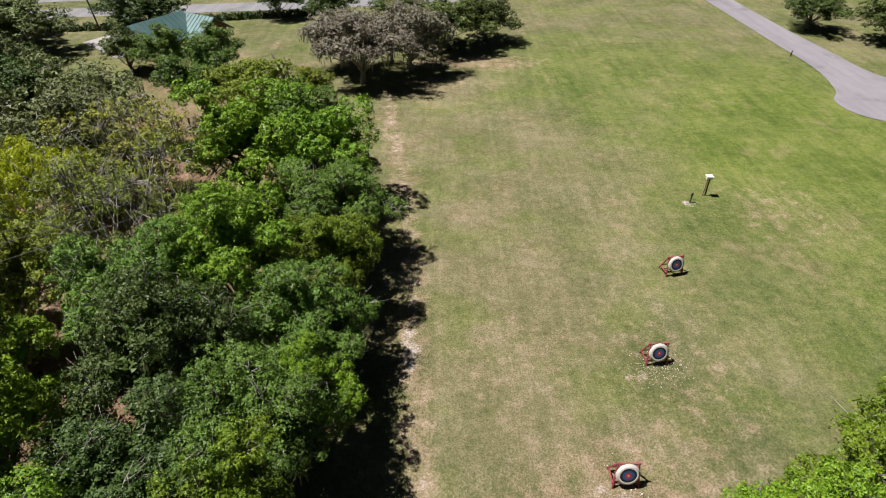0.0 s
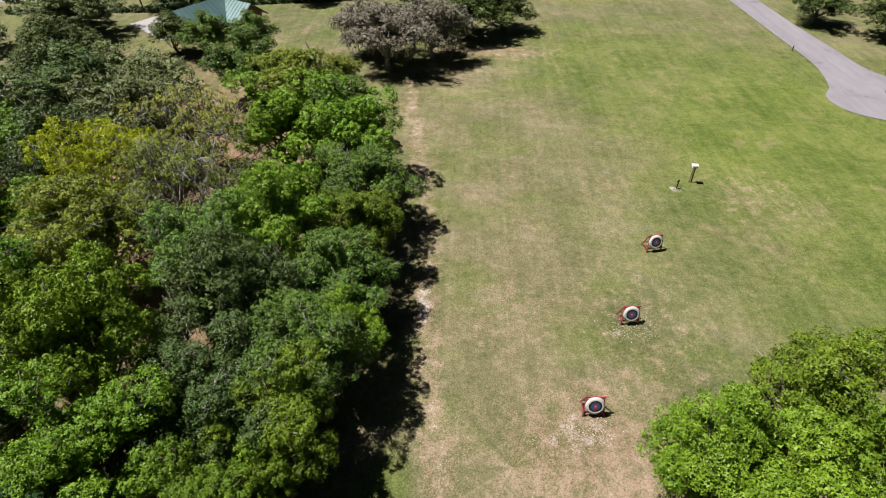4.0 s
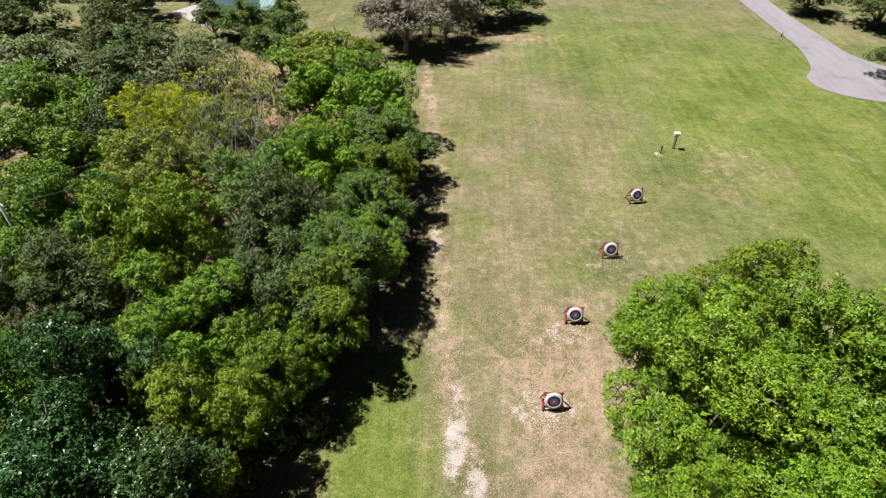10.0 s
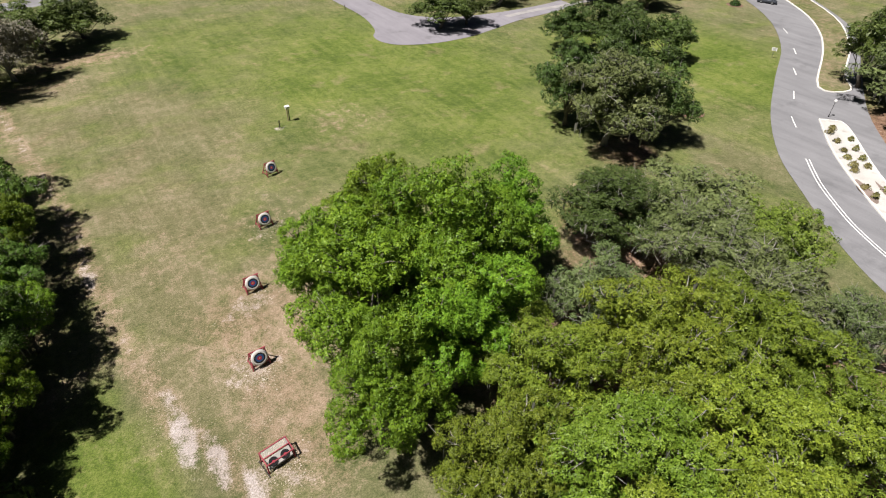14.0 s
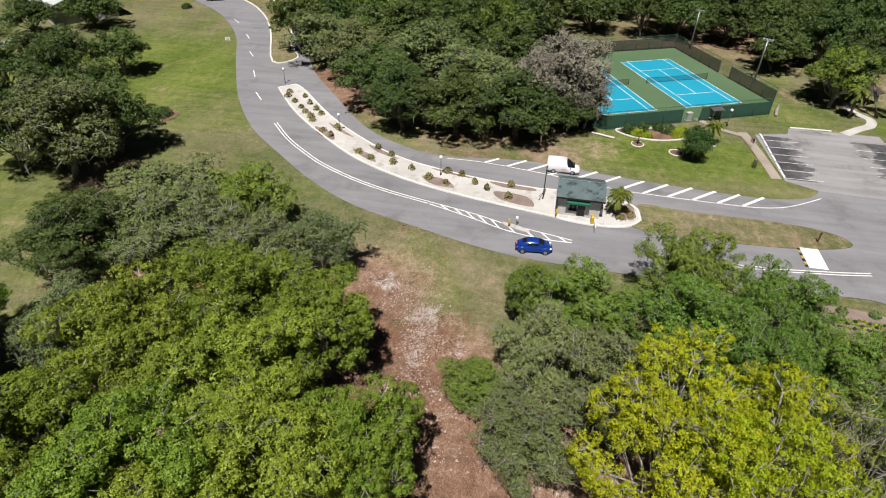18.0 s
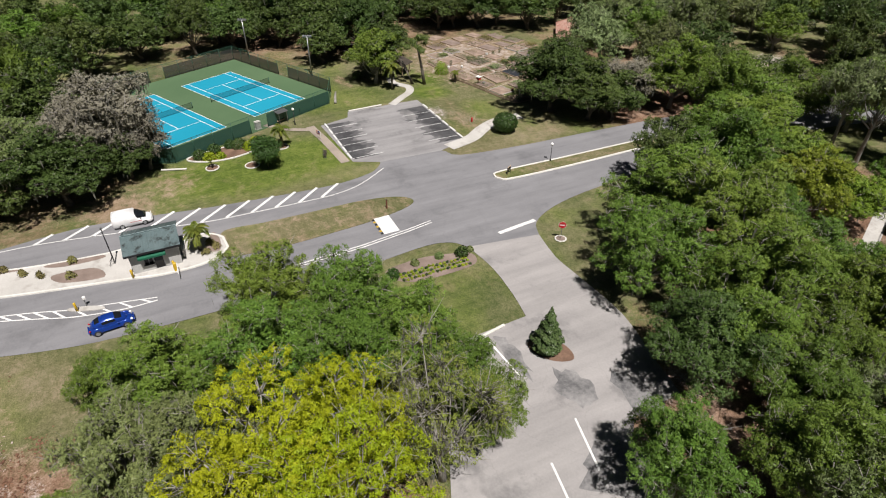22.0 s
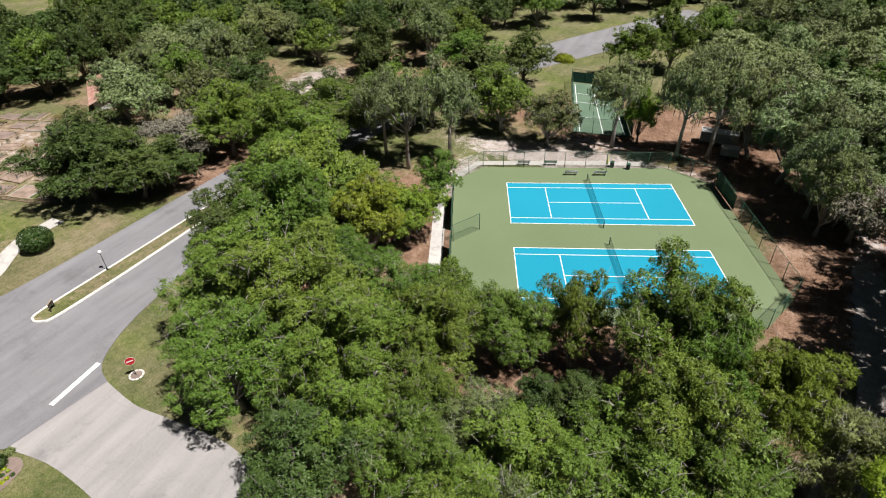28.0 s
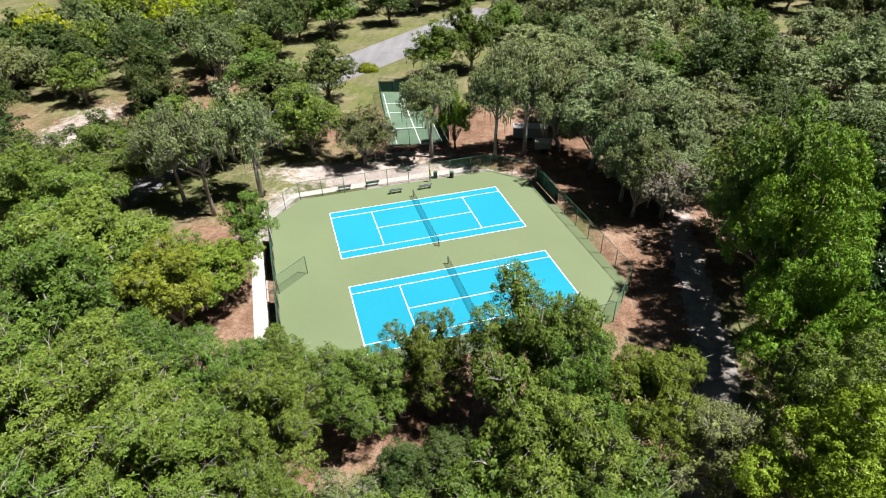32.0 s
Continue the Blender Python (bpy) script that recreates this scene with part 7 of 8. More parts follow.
for x, y, r, m, tell in ((51.2, -80.0, 0.8, L_HEDGE, "round dark green bush"), (51.6, -88.6, 0.85, L_HEDGE, "round dark green bush"), (52.2, -83.0, 0.5, L_GREY, "pale spiky agave plant"), (52.2, -86.0, 0.5, L_GREY, "pale spiky agave plant"), (51.9, -89.8, 0.4, L_GREY, "pale spiky agave plant")):
    bush("bed_plant", x, y, r, r, r * 1.2, m, 320, 0.26, tell + " in the flower bed", "large plants in the flower bed")

# ---------------------------------------------------------------- vegetable garden
rg = np.random.default_rng(12)
gu, gv = Vector((0.97, 0.24, 0)), Vector((0.24, -0.97, 0))
g0 = Vector((90.5, -120.6, 0))
PLOT = [(89.5, -119.0), (104, -114.8), (113, -111.5), (136, -122.5), (127, -143.5), (112, -140), (98, -134)]


def in_plot(x, y):
    return all((bx - ax) * (y - ay) - (by - ay) * (x - ax) < 0 for (ax, ay), (bx, by) in zip(PLOT, PLOT[1:] + PLOT[:1]))


for r in range(-3, 7):
    for c in range(11):
        if rg.random() < 0.08:
            continue
        w, l = rg.uniform(3.0, 4.7), rg.uniform(2.4, 4.0)
        p = g0 + gu * (c * 4.9 + rg.uniform(-0.4, 0.4) + r * 0.5) + gv * (r * 4.2 + rg.uniform(-0.4, 0.4))
        if not in_plot(p.x, p.y):
            continue
        turn = math.degrees(math.atan2(gu.y, gu.x)) + rg.uniform(-9, 9)
        e = root("raised_bed", p.x, p.y, 0, turn, "timber-edged vegetable bed with soil and scattered greens", "raised bed", "raised beds of the garden")
        h = rg.uniform(0.1, 0.24)
        edging = M_TIMBER if rg.random() < 0.75 else M_CONCRETE
        for s in (-1, 1):
            part("board", box_bm(0, s * l / 2, h / 2, w, 0.07, h, 0.01), edging, e)
            part("board", box_bm(s * w / 2, 0, h / 2, 0.07, l, h, 0.01), edging, e)
        cover = rg.random()
        top, tell = (M_TARP, "black weed cloth") if cover < 0.07 else (M_GRAVEL, "straw mulch") if cover < 0.3 else (M_SOIL, "brown soil")
        part("soil", box_bm(0, 0, h / 2 - 0.04, w - 0.1, l - 0.1, h - 0.06), top, e, tell)
        n = 0 if cover < 0.07 else int(rg.choice([0, 160, 400, 800]))
        if n:
            q = rg.random(2) * [w - 1.2, l - 0.8] - [w / 2 - 0.6, l / 2 - 0.4]
            P = np.stack([np.clip(q[0] + rg.normal(size=n) * w * rg.uniform(0.15, 0.6), -w / 2 + 0.12, w / 2 - 0.12), np.clip(q[1] + rg.normal(size=n) * l * 0.3, -l / 2 + 0.12, l / 2 - 0.12), h + rg.uniform(0.02, 0.5, n) * rg.uniform(0.4, 1.3)], 1)
            L = rg.uniform(0.08, 0.24, n)
            tagged(quad_leaves("vegetable_leaf", P, rg.normal(size=(n, 3)) * 0.5 + [0, 0, 0.8], L, L * 0.6, [L_HEDGE, L_GREY, L_GREY, L_LIVE, L_PALE, L_DRY][int(rg.integers(0, 6))], e, rg), kind="stuff")
gf = [(106.0, -113.8), (103.7, -114.6), (99.7, -115.7), (95.7, -116.6), (91.7, -117.5), (88.6, -118.4)]
f = root("timber_fence", 0, 0, 0, 0, "low brown timber rail fence in front of the garden", "fence")
for a, b in zip(gf[:-1], gf[1:]):
    beam("post", (*a, 0), (*a, 0.75), 0.14, M_TIMBER, f)
    for z in (0.3, 0.6):
        beam("rail", (*a, z), (*b, z), 0.12, M_TIMBER, f)
    beam("kerb_timber", (*a, 0.08), (*b, 0.08), 0.22, M_TIMBER, f)
hive = root("bird_house", 100.6, -117.2, 0, 20, "red and white bird house on a post in the garden", "bird house")
beam("post", (0, 0, 0), (0, 0, 0.9), 0.12, M_TIMBER, hive)
part("box", box_bm(0, 0, 1.1, 0.7, 0.6, 0.5, 0.02), M_SIGNRED, hive)
part("roof", box_bm(0, 0, 1.42, 1.0, 0.9, 0.12, 0.03), M_WHITE, hive)

# ---------------------------------------------------------------- courts' furniture
def bench(x, y, turn, mat, label):
    e = root("bench", x, y, 0.03, turn, label, "bench", "benches at the courts")
    for s in (-0.75, 0.75):
        part("leg", box_bm(s, 0, 0.22, 0.07, 0.4, 0.44), M_STEEL, e)
        part("back_post", box_bm(s, 0.24, 0.6, 0.06, 0.05, 0.5), M_STEEL, e)
    for i in range(3):
        part("seat_slat", box_bm(0, -0.15 + 0.15 * i, 0.46, 1.9, 0.13, 0.035, 0.008), mat, e)
    for i in range(2):
        part("back_slat", box_bm(0, 0.28, 0.64 + 0.17 * i, 1.9, 0.03, 0.13, 0.008), mat, e)


tb = math.degrees(math.atan2(-0.384, -0.923))
bench(83.0, -81.5, -17, M_DARKWOOD, "dark slatted bench on the lawn by the lot")
bench(26.2, -158.9, tb + 180, M_GREENMETAL, "green slatted bench outside the court fence")
bench(22.4, -157.0, tb + 180, M_STEEL, "grey metal bench inside the court fence")
bench(18.4, -158.6, tb + 180, M_STEEL, "grey metal bench inside the court fence")
bench(30.0, -157.3, tb + 180, M_STEEL, "pale metal bench outside the court fence")
for x, y in ((17.4, -162.0), (15.0, -162.2)):
    b = root("litter_bin", x, y, 0.0, 0, "dark litter bin on the sandy edge of the court", "bin", "bins at the courts")
    part("drum", disc_bm(0.3, 0, 0.85, 14, 0.03), M_BLACK, b)
    part("lid", disc_bm(0.33, 0.85, 0.93, 14, 0.02), M_GREENMETAL, b)
umb = root("folded_parasol", 17.9, -160.6, 0, 0, "folded yellow-green parasol on a pole", "parasol")
tube("pole", [(0, 0, 0), (0, 0, 2.4)], 0.03, 6, M_STEEL, umb)
tube("canopy", [(0, 0, 1.1), (0, 0, 1.5), (0, 0, 2.2), (0, 0, 2.35)], [0.16, 0.14, 0.07, 0.02], 8, plain("lime_canvas", (0.42, 0.45, 0.12), 0.8), umb, "lime green canvas")
# screens hung on the west side and the slatted walk
for a0, a1, cloth in (((-7.9, 4.5), (-7.9, 13.0), M_BLACK), ((-7.9, 17.0), (-7.9, 25.5), M_BLACK), ((29.9, 0.3), (29.9, 7.2), M_SCREENGREEN)):
    p, q = B_AT(*a0), B_AT(*a1)
    w = root("windscreen", 0, 0, 0, 0, "black windscreen cloth hung on the court fence" if cloth is M_BLACK else "dark green windscreen cloth hung on the court fence", "windscreen", "windscreens of the courts")
    mesh_object("cloth", [(*p, 0.1), (*q, 0.1), (*q, 2.3), (*p, 2.3)], [(0, 1, 2, 3)], cloth, w)
    tube("rail", [(*p, 2.32), (*q, 2.32)], 0.03, 5, M_GREENMETAL, w)
# inner gate wing
gw = root("gate_wing", 0, 0, 0, 0, "green chain-link wing fence inside the court gate", "fence")
pa, pb = B_AT(-7.6, 15.4), B_AT(-4.2, 12.6)
for p in (pa, pb):
    tube("post", [(*p, 0), (*p, 2.5)], 0.045, 6, M_GREENMETAL, gw)
tube("rail", [(*pa, 2.48), (*pb, 2.48)], 0.03, 5, M_GREENMETAL, gw)
mesh_object("panel", [(*pa, 0.05), (*pb, 0.05), (*pb, 2.48), (*pa, 2.48)], [(0, 1, 2, 3)], M_CHAIN, gw)
ribbon("concrete_walk", [B_AT(-9.6, 2.0), B_AT(-9.7, 28.0)], 1.7, 0.03, M_CONCRETE, label="pale concrete walk along the court fence", kind="structure", category="path")
ribbon("concrete_walk", [B_AT(-9.0, 0.0), B_AT(-4.0, -6.4), B_AT(12.0, -6.6), B_AT(22.0, -6.4)], 1.4, 0.03, M_CONCRETE, label="pale concrete walk along the court fence", kind="structure", category="path")


ta = math.degrees(math.atan2(0.902, -0.431))
lean_to = root("gate_shelter", 98.3, -78.4, 0, ta, "small grey lean-to roof over the court gate bench", "shelter")
for sx in (-0.8, 0.8):
    part("post", box_bm(sx, 0.55, 1.0, 0.08, 0.08, 2.0, 0.01), M_STEEL, lean_to)
    part("rear_post", box_bm(sx, -0.55, 1.1, 0.08, 0.08, 2.2, 0.01), M_STEEL, lean_to)
part("roof", box_bm(0, 0, 0, 2.1, 1.5, 0.07, 0.02, None, Matrix.Translation((0, 0, 2.14)) @ Matrix.Rotation(radians(-10), 4, "X")), M_STEEL, lean_to, "grey sheet roof")
part("seat", box_bm(0, -0.2, 0.45, 1.6, 0.4, 0.06, 0.01), M_TIMBER, lean_to)
meter = root("utility_box", 97.5, -74.3, 0, ta, "pale grey utility cabinet beside the court gate", "cabinet")
part("cabinet", box_bm(0, 0, 0.62, 0.85, 0.6, 1.24, 0.03), M_WALL, meter)
part("lid", box_bm(0, 0, 1.28, 0.95, 0.72, 0.08, 0.02), M_KERB, meter)
part("plinth", box_bm(0, 0, 0.04, 1.0, 0.75, 0.08, 0.01), M_CONCRETE, meter)


# ---------------------------------------------------------------- trailers, sheds and halls
def trailer(x, y, turn, l, w, h, mat, label):
    e = root("trailer", x, y, 0, turn, label, "trailer", "trailers under the trees")
    part("body", box_bm(0, 0, 0.55 + h / 2, l, w, h, 0.08), mat, e)
    part("roof", box_bm(0, 0, 0.58 + h, l + 0.06, w + 0.06, 0.08, 0.02), M_ROOF_WHITE, e)
    for k in (-0.25, 0.2):
        part("window", box_bm(k * l, -w / 2 - 0.01, 0.55 + h * 0.62, l * 0.16, 0.04, h * 0.28), M_GLASS, e)
    part("door", box_bm(0.42 * l - 0.3, -w / 2 - 0.01, 0.5 + h * 0.42, 0.7, 0.04, h * 0.78), M_STEEL, e)
    for s in (-1, 1):
        m = Matrix.Translation((0, s * w / 2 * 0.92, 0.33)) @ Matrix.Rotation(radians(90), 4, "X")
        o = part("wheel", disc_bm(0.33, -0.1, 0.1, 14, 0.03), M_TYRE, e)
        o.matrix_local = m
    beam("drawbar", (l / 2, 0, 0.45), (l / 2 + 1.1, 0, 0.4), 0.1, M_BLACK, e)


M_TRAILER = plain("grey_panel", (0.252, 0.264, 0.27), 0.5)
trailer(3.6, -176.6, 2, 5.6, 2.0, 1.7, M_TRAILER, "grey box trailer parked under the trees")
trailer(1.6, -172.2, 4, 2.6, 1.5, 1.2, M_TRAILER, "small grey trailer parked under the trees")
trailer(-48.5, -204.5, 60, 5.5, 2.3, 2.1, M_WHITE, "white caravan at the far yard")
trailer(-52.5, -211.0, 40, 5.0, 2.2, 2.0, M_WHITE, "white caravan at the far yard")
trailer(-50.0, -229.0, 10, 6.0, 2.3, 2.2, M_WHITE, "white caravan at the far yard")
trailer(101.0, -200.0, 30, 6.5, 2.4, 2.4, M_WHITE, "white caravan under the far trees")


def gable_house(name, x, y, turn, w, l, h, rise, over, roof, wall, label, seams=12):
    e = root(name, x, y, 0, turn, label, "building")
    t = 0.25
    for s in (-1, 1):
        part("wall", box_bm(s * (w / 2 - t / 2), 0, h / 2, t, l, h), wall, e)
        part("wall", box_bm(0, s * (l / 2 - t / 2), h / 2, w - 2 * t, t, h), wall, e)
        mesh_object("gable", [(-w / 2, s * l / 2 * 0.995, h), (w / 2, s * l / 2 * 0.995, h), (0, s * l / 2 * 0.995, h + rise * 0.92)], [(0, 1, 2)], wall, e)
        ox, oy = w / 2 + over, l / 2 + over
        zl = h - over * rise / (w / 2)
        V = [(s * ox, -oy, zl), (s * ox, oy, zl), (0, oy, h + rise), (0, -oy, h + rise)]
        V += [(a, b, c - 0.14) for a, b, c in V]
        r = mesh_object("roof", V, [(0, 1, 2, 3), (4, 7, 6, 5), (0, 4, 5, 1), (1, 5, 6, 2), (2, 6, 7, 3), (3, 7, 4, 0)], roof, e)
        for k in range(seams):
            yy = -oy + 0.15 + k * (2 * oy - 0.3) / (seams - 1)
            beam("seam", (s * ox, yy, zl + 0.02), (s * 0.06, yy, h + rise + 0.02), 0.07, roof, r)
        for k in (-0.3, 0.0, 0.3):
            wn_ = part("window", box_bm(s * (w / 2 + 0.01), k * l, h * 0.55, 0.06, 1.3, 1.2), M_GLASS, e)
            part("frame", box_bm(s * (w / 2 + 0.03), k * l, h * 0.55 - 0.66, 0.12, 1.5, 0.1), M_WHITE, wn_)
    part("door", box_bm(0, -l / 2 - 0.01, 1.05, 1.6, 0.06, 2.1), M_DARKWOOD, e)
    return e


M_BRICK = surface("brown_brick", (0.132, 0.06, 0.042), (0.204, 0.108, 0.078), 0.6, 9.0, 0.9, 0.4)
gable_house("hall", -51.5, 82.5, -28, 7.0, 9.0, 3.2, 2.3, 0.9, M_ROOF_TEAL, M_BRICK, "brick hall with a teal green metal roof")
gable_house("hall_wing", -46.5, 86.3, 62, 6.0, 7.0, 3.2, 2.0, 0.9, M_ROOF_TEAL, M_BRICK, "low brick wing with a teal green metal roof")
gable_house("white_hall", 129.0, 66.0, -35, 14.0, 22.0, 4.4, 2.4, 1.4, M_ROOF_WHITE, M_WALL, "large pale hall with a white metal roof", 18)
gable_house("stable", 118.5, -152.0, 55, 6.0, 14.0, 2.0, 1.1, 0.8, surface("striped_roof", (0.30, 0.10, 0.07), (0.46, 0.36, 0.30), 0.9, 5.0, 0.7, 0.1), M_WALL, "open shed with a red-brown roof behind the garden", 14)
# hedges before the highway
for (x0, y0), (x1, y1) in zip(((-92, 91), (-52, 101)), ((-60, 96), (-30, 107))):
    n = 11
    for i in range(n):
        t_ = i / (n - 1)
        bush("clipped_hedge", x0 + (x1 - x0) * t_, y0 + (y1 - y0) * t_, 1.9, 0.9, 1.3, L_HEDGE, 300, 0.42, "dark clipped hedge along the highway verge", "hedge along the highway")
pole = root("utility_pole", -67.8, 94.0, 0, 0, "leaning wooden utility pole", "pole")
tube("pole", [(0, 0, 0), (-1.6, 1.0, 9.0)], [0.15, 0.1], 8, M_DARKWOOD, pole)
beam("crossarm", (-2.6, 1.0, 8.6), (-0.4, 1.0, 8.7), 0.12, M_DARKWOOD, pole)
wires = root("utility_pole", -41.0, 3.0, 0, 0, "grey wooden utility pole with three wires among the trees", "pole")
tube("pole", [(0, 0, 0), (0, 0, 12.6)], [0.17, 0.11], 8, M_BARK_PALE, wires)
beam("crossarm", (-0.9, 0.6, 11.6), (0.9, -0.6, 11.6), 0.13, M_BARK_PALE, wires)
tube("insulator", [(0, 0, 12.6), (0, 0, 12.95)], 0.07, 6, M_KERB, wires)
for ox, oy, oz in ((-0.85, 0.57, 11.7), (0.85, -0.57, 11.7), (0.0, 0.0, 12.95)):
    tube("wire", [(ox - 16, oy - 15, oz - 1.2), (ox - 7, oy - 6.5, oz - 0.7), (ox, oy, oz), (ox + 7, oy + 6.5, oz - 0.7), (ox + 16, oy + 15, oz - 1.2)], 0.018, 4, M_STEEL, wires)
snag = root("dead_tree", -25.5, 60.5, 0, 0, "dead leaning double trunk with broken tops", "tree")
tube("trunk", [(0, 0, -0.2), (-0.3, 0.2, 2.6), (-1.2, 0.8, 5.2), (-1.9, 1.0, 6.9)], [0.36, 0.28, 0.2, 0.1], 8, M_BARK, snag)
tube("trunk", [(0.1, 0.1, 1.2), (0.1, 0.5, 3.6), (-0.2, 0.9, 6.4)], [0.26, 0.2, 0.08], 8, M_BARK, snag)
tube("branch", [(-0.8, 0.5, 4.2), (-0.2, 0.1, 5.6), (0.4, -0.2, 6.2)], [0.09, 0.06, 0.02], 6, M_BARK, snag)
# under-storey saplings of the woodland edge
ru = np.random.default_rng(8)
for i in range(46):
    y = -24 + 62 * ru.random()
    x = -14.5 - 22 * ru.random() ** 1.6
    bush("woodland_shrub", x, y, ru.uniform(1.2, 2.2), ru.uniform(1.2, 2.2), ru.uniform(1.6, 3.6), [L_LIVE, L_MAPLE, L_OAK][i % 3], 260, 0.5, "dark green woodland shrub under the trees", "shrubs under the woodland")


# ---------------------------------------------------------------- loose litter
def flecks(name, line, wide, n, small, large, mat, label, category, seed):
    """Many flat scraps lying in loose heaps along a line."""
    rng = np.random.default_rng(seed)
    P = np.array(smooth_line(line, 8))
    heap = P[rng.integers(0, len(P), n // 22)] + rng.normal(size=(n // 22, 2)) * wide
    k = rng.integers(0, len(heap), n)
    xy = heap[k] + rng.normal(size=(n, 2)) * 0.55
    L = rng.uniform(small, large, n) * rng.uniform(0.5, 1.0, n)
    C = np.column_stack([xy, rng.uniform(0.02, 0.09, n)])
    ob = quad_leaves(name, C, rng.normal(size=(n, 3)) * 0.25 + [0, 0, 1], L, L * rng.uniform(0.35, 0.9, n), mat, None, rng)
    return tagged(ob, label, category, "", "stuff")


M_SCRAP = surface("dry_pale_scraps", (0.216, 0.144, 0.114), (0.408, 0.348, 0.318), 1.0, 9.0, 0.85, 0.2)
M_SCRAPBROWN = surface("dry_brown_leaves", (0.084, 0.036, 0.021), (0.228, 0.12, 0.072), 1.0, 9.0, 0.85, 0.2)
flecks("leaf_litter", [(47.8, -38.1), (42.6, -42.8), (37.9, -42.9), (34.5, -43.0), (31, -47), (28, -55)], 1.5, 2000, 0.08, 0.30, M_SCRAP, "pale dry bark and leaf scraps on the red slope", "leaf litter", 5)
flecks("leaf_litter", [(47.8, -38.1), (42.6, -42.8), (37.9, -42.9), (34.5, -43.0), (31, -47), (28, -55)], 3.0, 3000, 0.12, 0.35, M_SCRAPBROWN, "brown dry leaves scattered on the slope", "leaf litter", 6)

straw = surface("dry_straw", (0.22, 0.175, 0.12), (0.38, 0.325, 0.25), 1.0, 9.0, 0.9, 0.2)
flecks("straw_scraps", [(4.2, 2.0), (3.4, -3.0), (2.4, -6.0), (1.6, -12.0), (1.2, -15.5)], 1.7, 1500, 0.04, 0.15, straw, "pale straw scraps on the worn turf by the targets", "straw", 7)
bright_straw = surface("bleached_straw", (0.3, 0.25, 0.19), (0.52, 0.46, 0.39), 1.0, 9.0, 0.9, 0.2)
for k, (x, y) in enumerate(((10.6, 13.6), (5.7, 3.9), (3.0, -5.6), (1.2, -14.8))):
    flecks("straw_scraps", [(x - 1.0, y - 0.2), (x + 0.1, y - 0.5), (x + 1.2, y + 0.2)], 0.5, 280, 0.05, 0.16, bright_straw, "bleached straw scraps round the foot of a target stand", "straw", 60 + k)
flecks("straw_scraps", [(-5.4, 3.0), (-4.2, -6.0), (-2.4, -11.0), (0.0, -17.0)], 1.0, 900, 0.04, 0.14, straw, "pale straw scraps along the sandy track", "straw", 8)
flecks("straw_scraps", [(90.0, -105.0), (87.0, -106.0), (84.5, -108.0)], 1.2, 500, 0.08, 0.3, straw, "pale scraps on the bare turf by the parking lot", "straw", 9)

# twin leaning trunks, a shelter and a round bush at the garden gate
lean = root("leaning_tree", 105.6, -106.4, 0, 0, "tall tree with two leaning dark trunks and small leafy heads", "tree")
for (x, y, dx, dy, h) in ((0.6, 0.8, 3.0, 3.2, 8.0), (-0.6, -1.2, 0.4, 1.4, 8.4)):
    tube("trunk", [(x, y, -0.2), (x + dx * 0.25, y + dy * 0.3, h * 0.35), (x + dx * 0.7, y + dy * 0.7, h * 0.75), (x + dx, y + dy, h)], [0.34, 0.28, 0.2, 0.1], 9, M_BARK, lean)
    rk = np.random.default_rng(int(h * 10))
    n = 3000
    c = np.array([x + dx, y + dy, h]) + rk.normal(size=(14, 3)) * [1.1, 1.1, 0.6]
    q = rk.normal(size=(n, 3))
    q /= np.linalg.norm(q, axis=1)[:, None]
    L = 0.24 * rk.uniform(0.7, 1.3, n)
    quad_leaves("crown", c[rk.integers(0, 14, n)] + q * rk.uniform(0.5, 1.0, n)[:, None] * [0.9, 0.9, 0.6], q + [0, 0, 0.4], L, L * 0.6, L_LIVE, lean, rk)
bush("clipped_bush", 113.4, -96.8, 1.1, 1.1, 1.6, L_HEDGE, 1500, 0.2, "round green bush at the edge of the shade", "", "shrub", 1.0)
hut = root("garden_shelter", 113.8, -105.6, 0, 35, "low open shelter with a brown roof at the garden", "shelter")
for sx in (-1, 1):
    for sy in (-1, 1):
        part("post", box_bm(sx * 1.9, sy * 1.3, 1.1, 0.14, 0.14, 2.2, 0.01), M_TIMBER, hut)
    V = [(sx * 2.5, -1.8, 2.1), (sx * 2.5, 1.8, 2.1), (0, 1.8, 2.9), (0, -1.8, 2.9)]
    V += [(a, b, c - 0.1) for a, b, c in V]
    mesh_object("roof", V, [(0, 1, 2, 3), (4, 7, 6, 5), (0, 4, 5, 1), (1, 5, 6, 2), (2, 6, 7, 3), (3, 7, 4, 0)], M_DARKWOOD, hut)
part("table", box_bm(0, 0, 0.74, 1.8, 0.8, 0.06, 0.01), M_TIMBER, hut)
part("table_leg", box_bm(-0.7, 0, 0.36, 0.1, 0.6, 0.72, 0.01), M_TIMBER, hut)
part("table_leg", box_bm(0.7, 0, 0.36, 0.1, 0.6, 0.72, 0.01), M_TIMBER, hut)
# small striped flag on the walk beside the lot
flag = root("small_flag", 88.7, -82.4, 0, 20, "small striped red and white flag on a stick", "flag")
tube("stick", [(0, 0, 0), (0, 0, 1.5)], 0.02, 6, M_WHITE, flag)
for k in range(7):
    part("stripe", box_bm(0.5, 0.02 * math.sin(k), 0.86 + 0.085 * k, 1.0, 0.012, 0.085), M_SIGNRED if k % 2 == 0 else M_WHITE, flag)
part("canton", box_bm(0.22, 0.0, 1.29, 0.42, 0.06, 0.34), M_CARBLUE, flag, "blue corner of the flag")

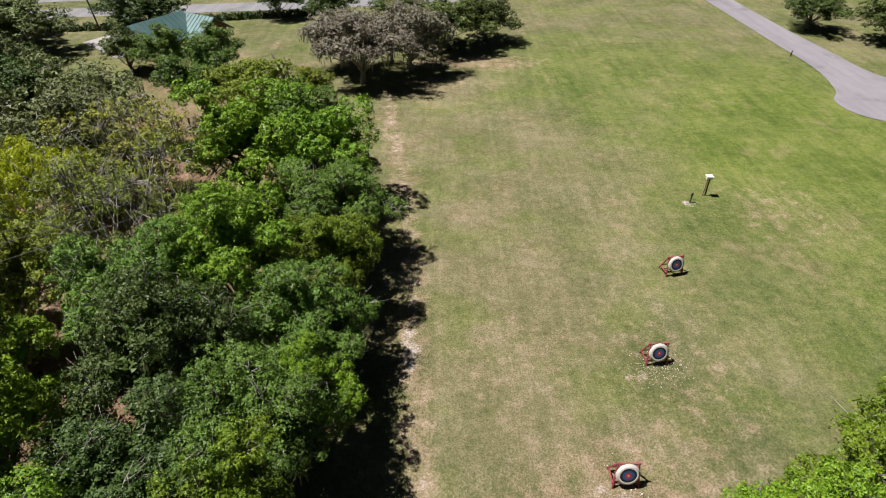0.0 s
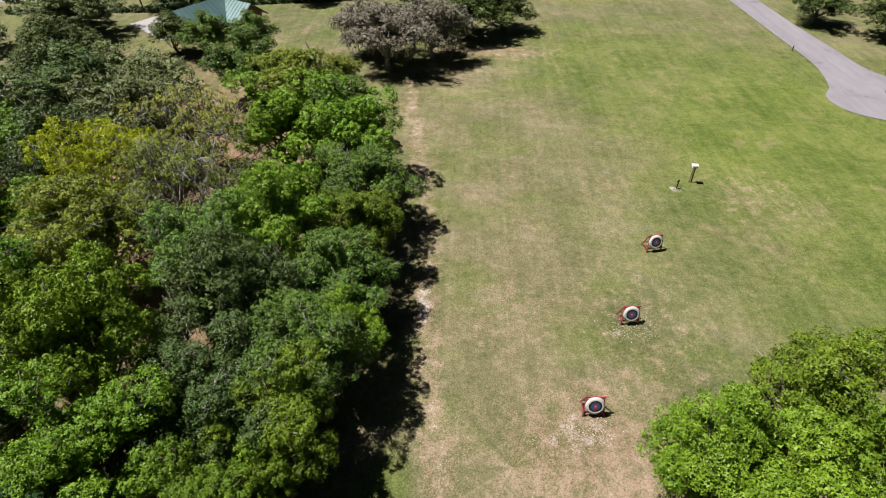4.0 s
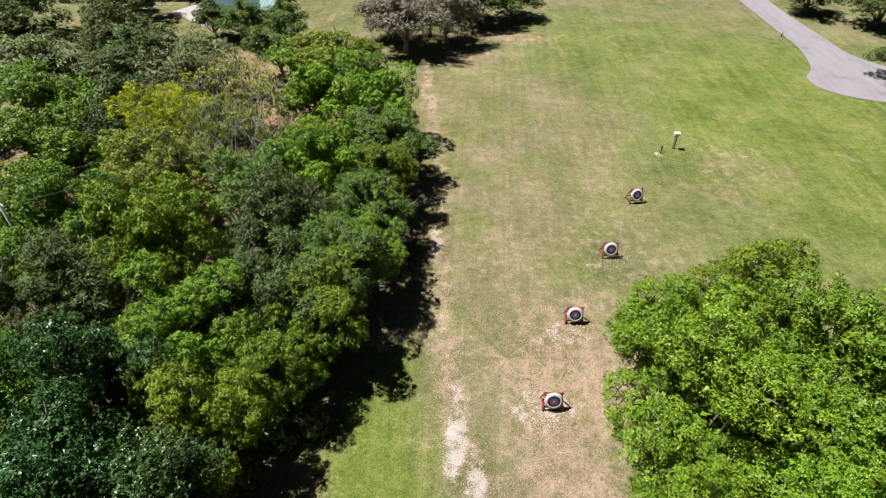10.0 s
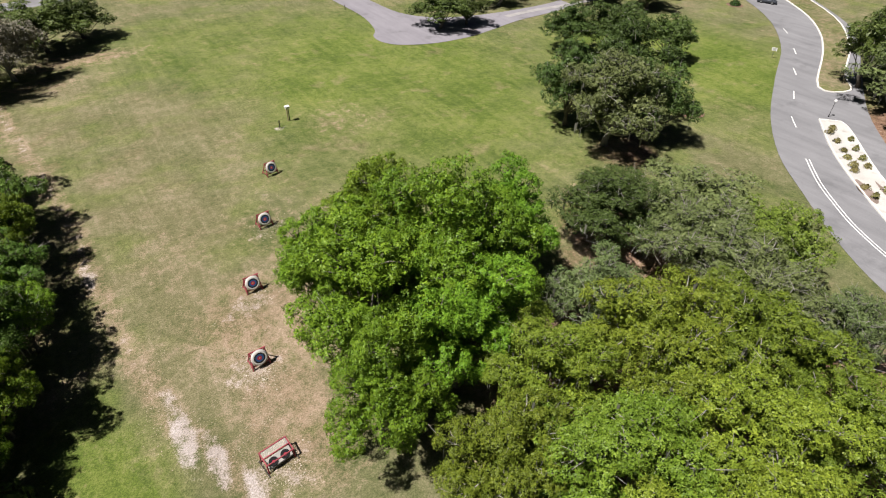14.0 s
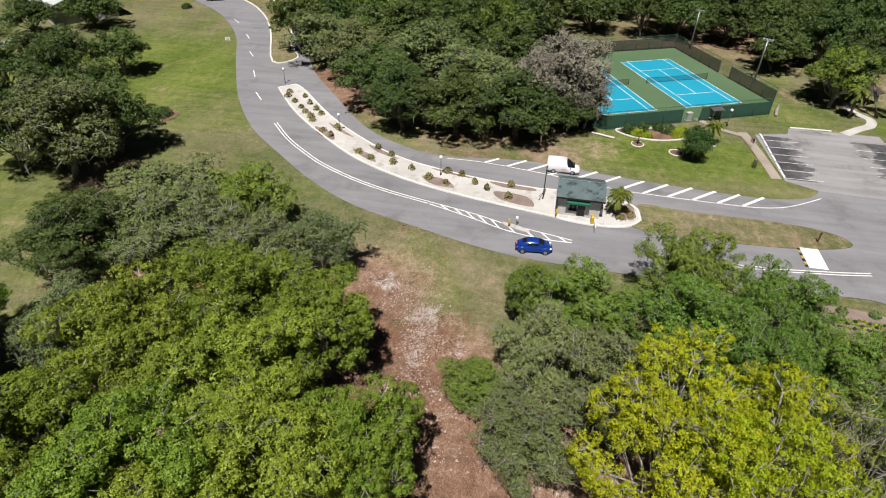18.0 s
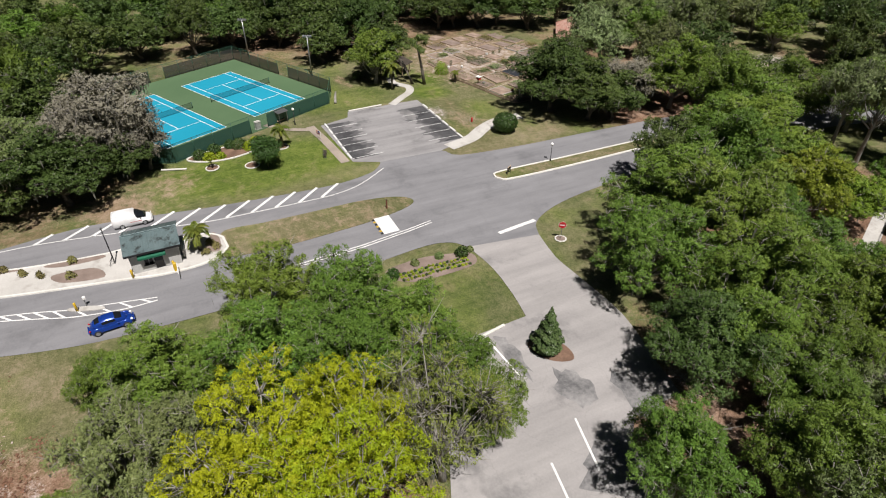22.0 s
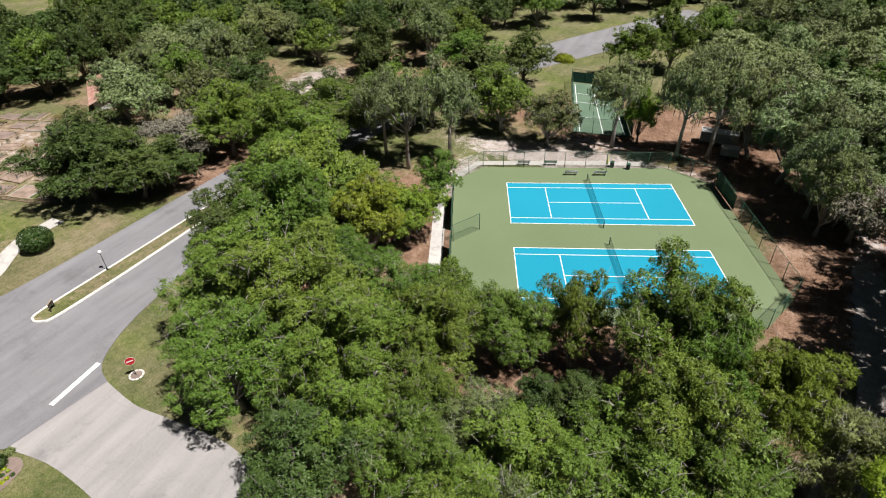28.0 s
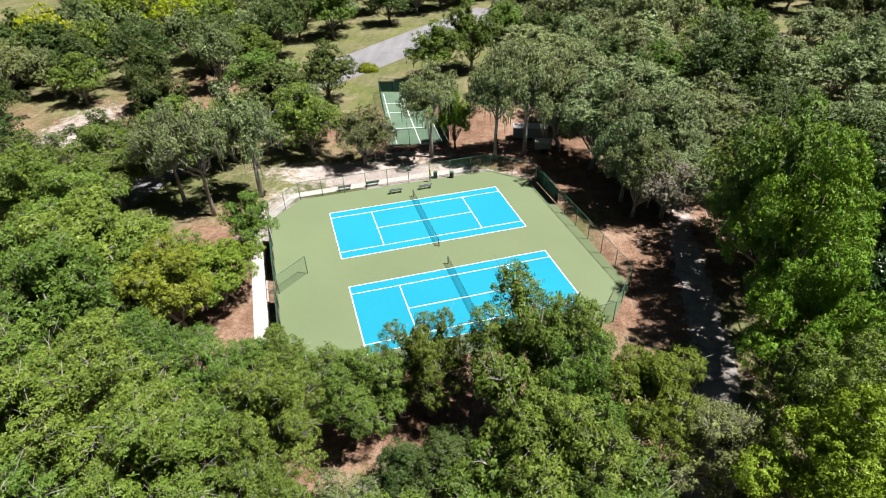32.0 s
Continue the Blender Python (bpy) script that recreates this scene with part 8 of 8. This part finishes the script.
car(93.8, 87.9, 110, M_CARGREY,
    [(-2.3, 0.70, 0.6, 0.34, 0.72), (-2.1, 0.86, 0.76, 0.26, 0.92), (-0.9, 0.90, 0.82, 0.22, 0.98), (0.9, 0.90, 0.82, 0.22, 0.96), (1.7, 0.88, 0.74, 0.24, 0.88), (2.3, 0.72, 0.55, 0.34, 0.62)],
    [(-1.9, 0.72, 0.6, 0.92, 1.2), (-1.2, 0.76, 0.62, 0.92, 1.52), (0.3, 0.76, 0.62, 0.92, 1.54), (1.2, 0.70, 0.5, 0.90, 1.02)],
    W4, "dark car parked beside the far driveway")

# canes, cages and pots among the garden beds
rk = np.random.default_rng(31)
for i in range(16):
    p = g0 + gu * rk.uniform(0, 25) + gv * rk.uniform(0, 30)
    e = root("plant_cage", p.x, p.y, 0, rk.uniform(0, 180), "thin wire and cane plant support with dry vines in a bed", "plant support", "plant supports of the garden")
    h, r = rk.uniform(0.9, 1.5), rk.uniform(0.22, 0.34)
    for k in range(4):
        a = k * 1.571
        tube("cane", [(math.cos(a) * r, math.sin(a) * r, 0), (math.cos(a) * r * 1.15, math.sin(a) * r * 1.15, h)], 0.016, 4, M_TIMBER, e)
    for z in (0.45, 0.85):
        tube("hoop", [(math.cos(a * 0.6283) * r * 1.1, math.sin(a * 0.6283) * r * 1.1, h * z) for a in range(11)], 0.01, 3, M_STEEL, e)
    n = 90
    P = np.stack([rk.normal(size=n) * r * 0.6, rk.normal(size=n) * r * 0.6, rk.uniform(0.05, h * 0.9, n)], 1)
    L = rk.uniform(0.08, 0.2, n)
    tagged(quad_leaves("vine", P, rk.normal(size=(n, 3)) + [0, 0, 0.5], L, L * 0.6, (L_HEDGE, L_GREY, L_DRY)[i % 3], e, rk), kind="stuff")
for i in range(12):
    p = g0 + gu * rk.uniform(-1, 25) + gv * rk.uniform(-1, 30)
    e = root("bucket", p.x, p.y, 0, rk.uniform(0, 180), ("white", "grey", "terracotta")[i % 3] + " plastic tub standing between the garden beds", "bucket", "tubs in the garden")
    m = (M_WHITE, M_STEEL, M_RUST)[i % 3]
    tube("wall", [(0, 0, 0.0), (0, 0, 0.45)], [0.2, 0.27], 12, m, e)
    tube("rim", [(0, 0, 0.44), (0, 0, 0.48)], [0.30, 0.30], 12, m, e)
bush("garden_shrub", 109.3, -113.3, 1.5, 1.5, 2.4, L_MAPLE, 1100, 0.2, "leafy green shrub at the corner of the garden", "shrubs of the garden")
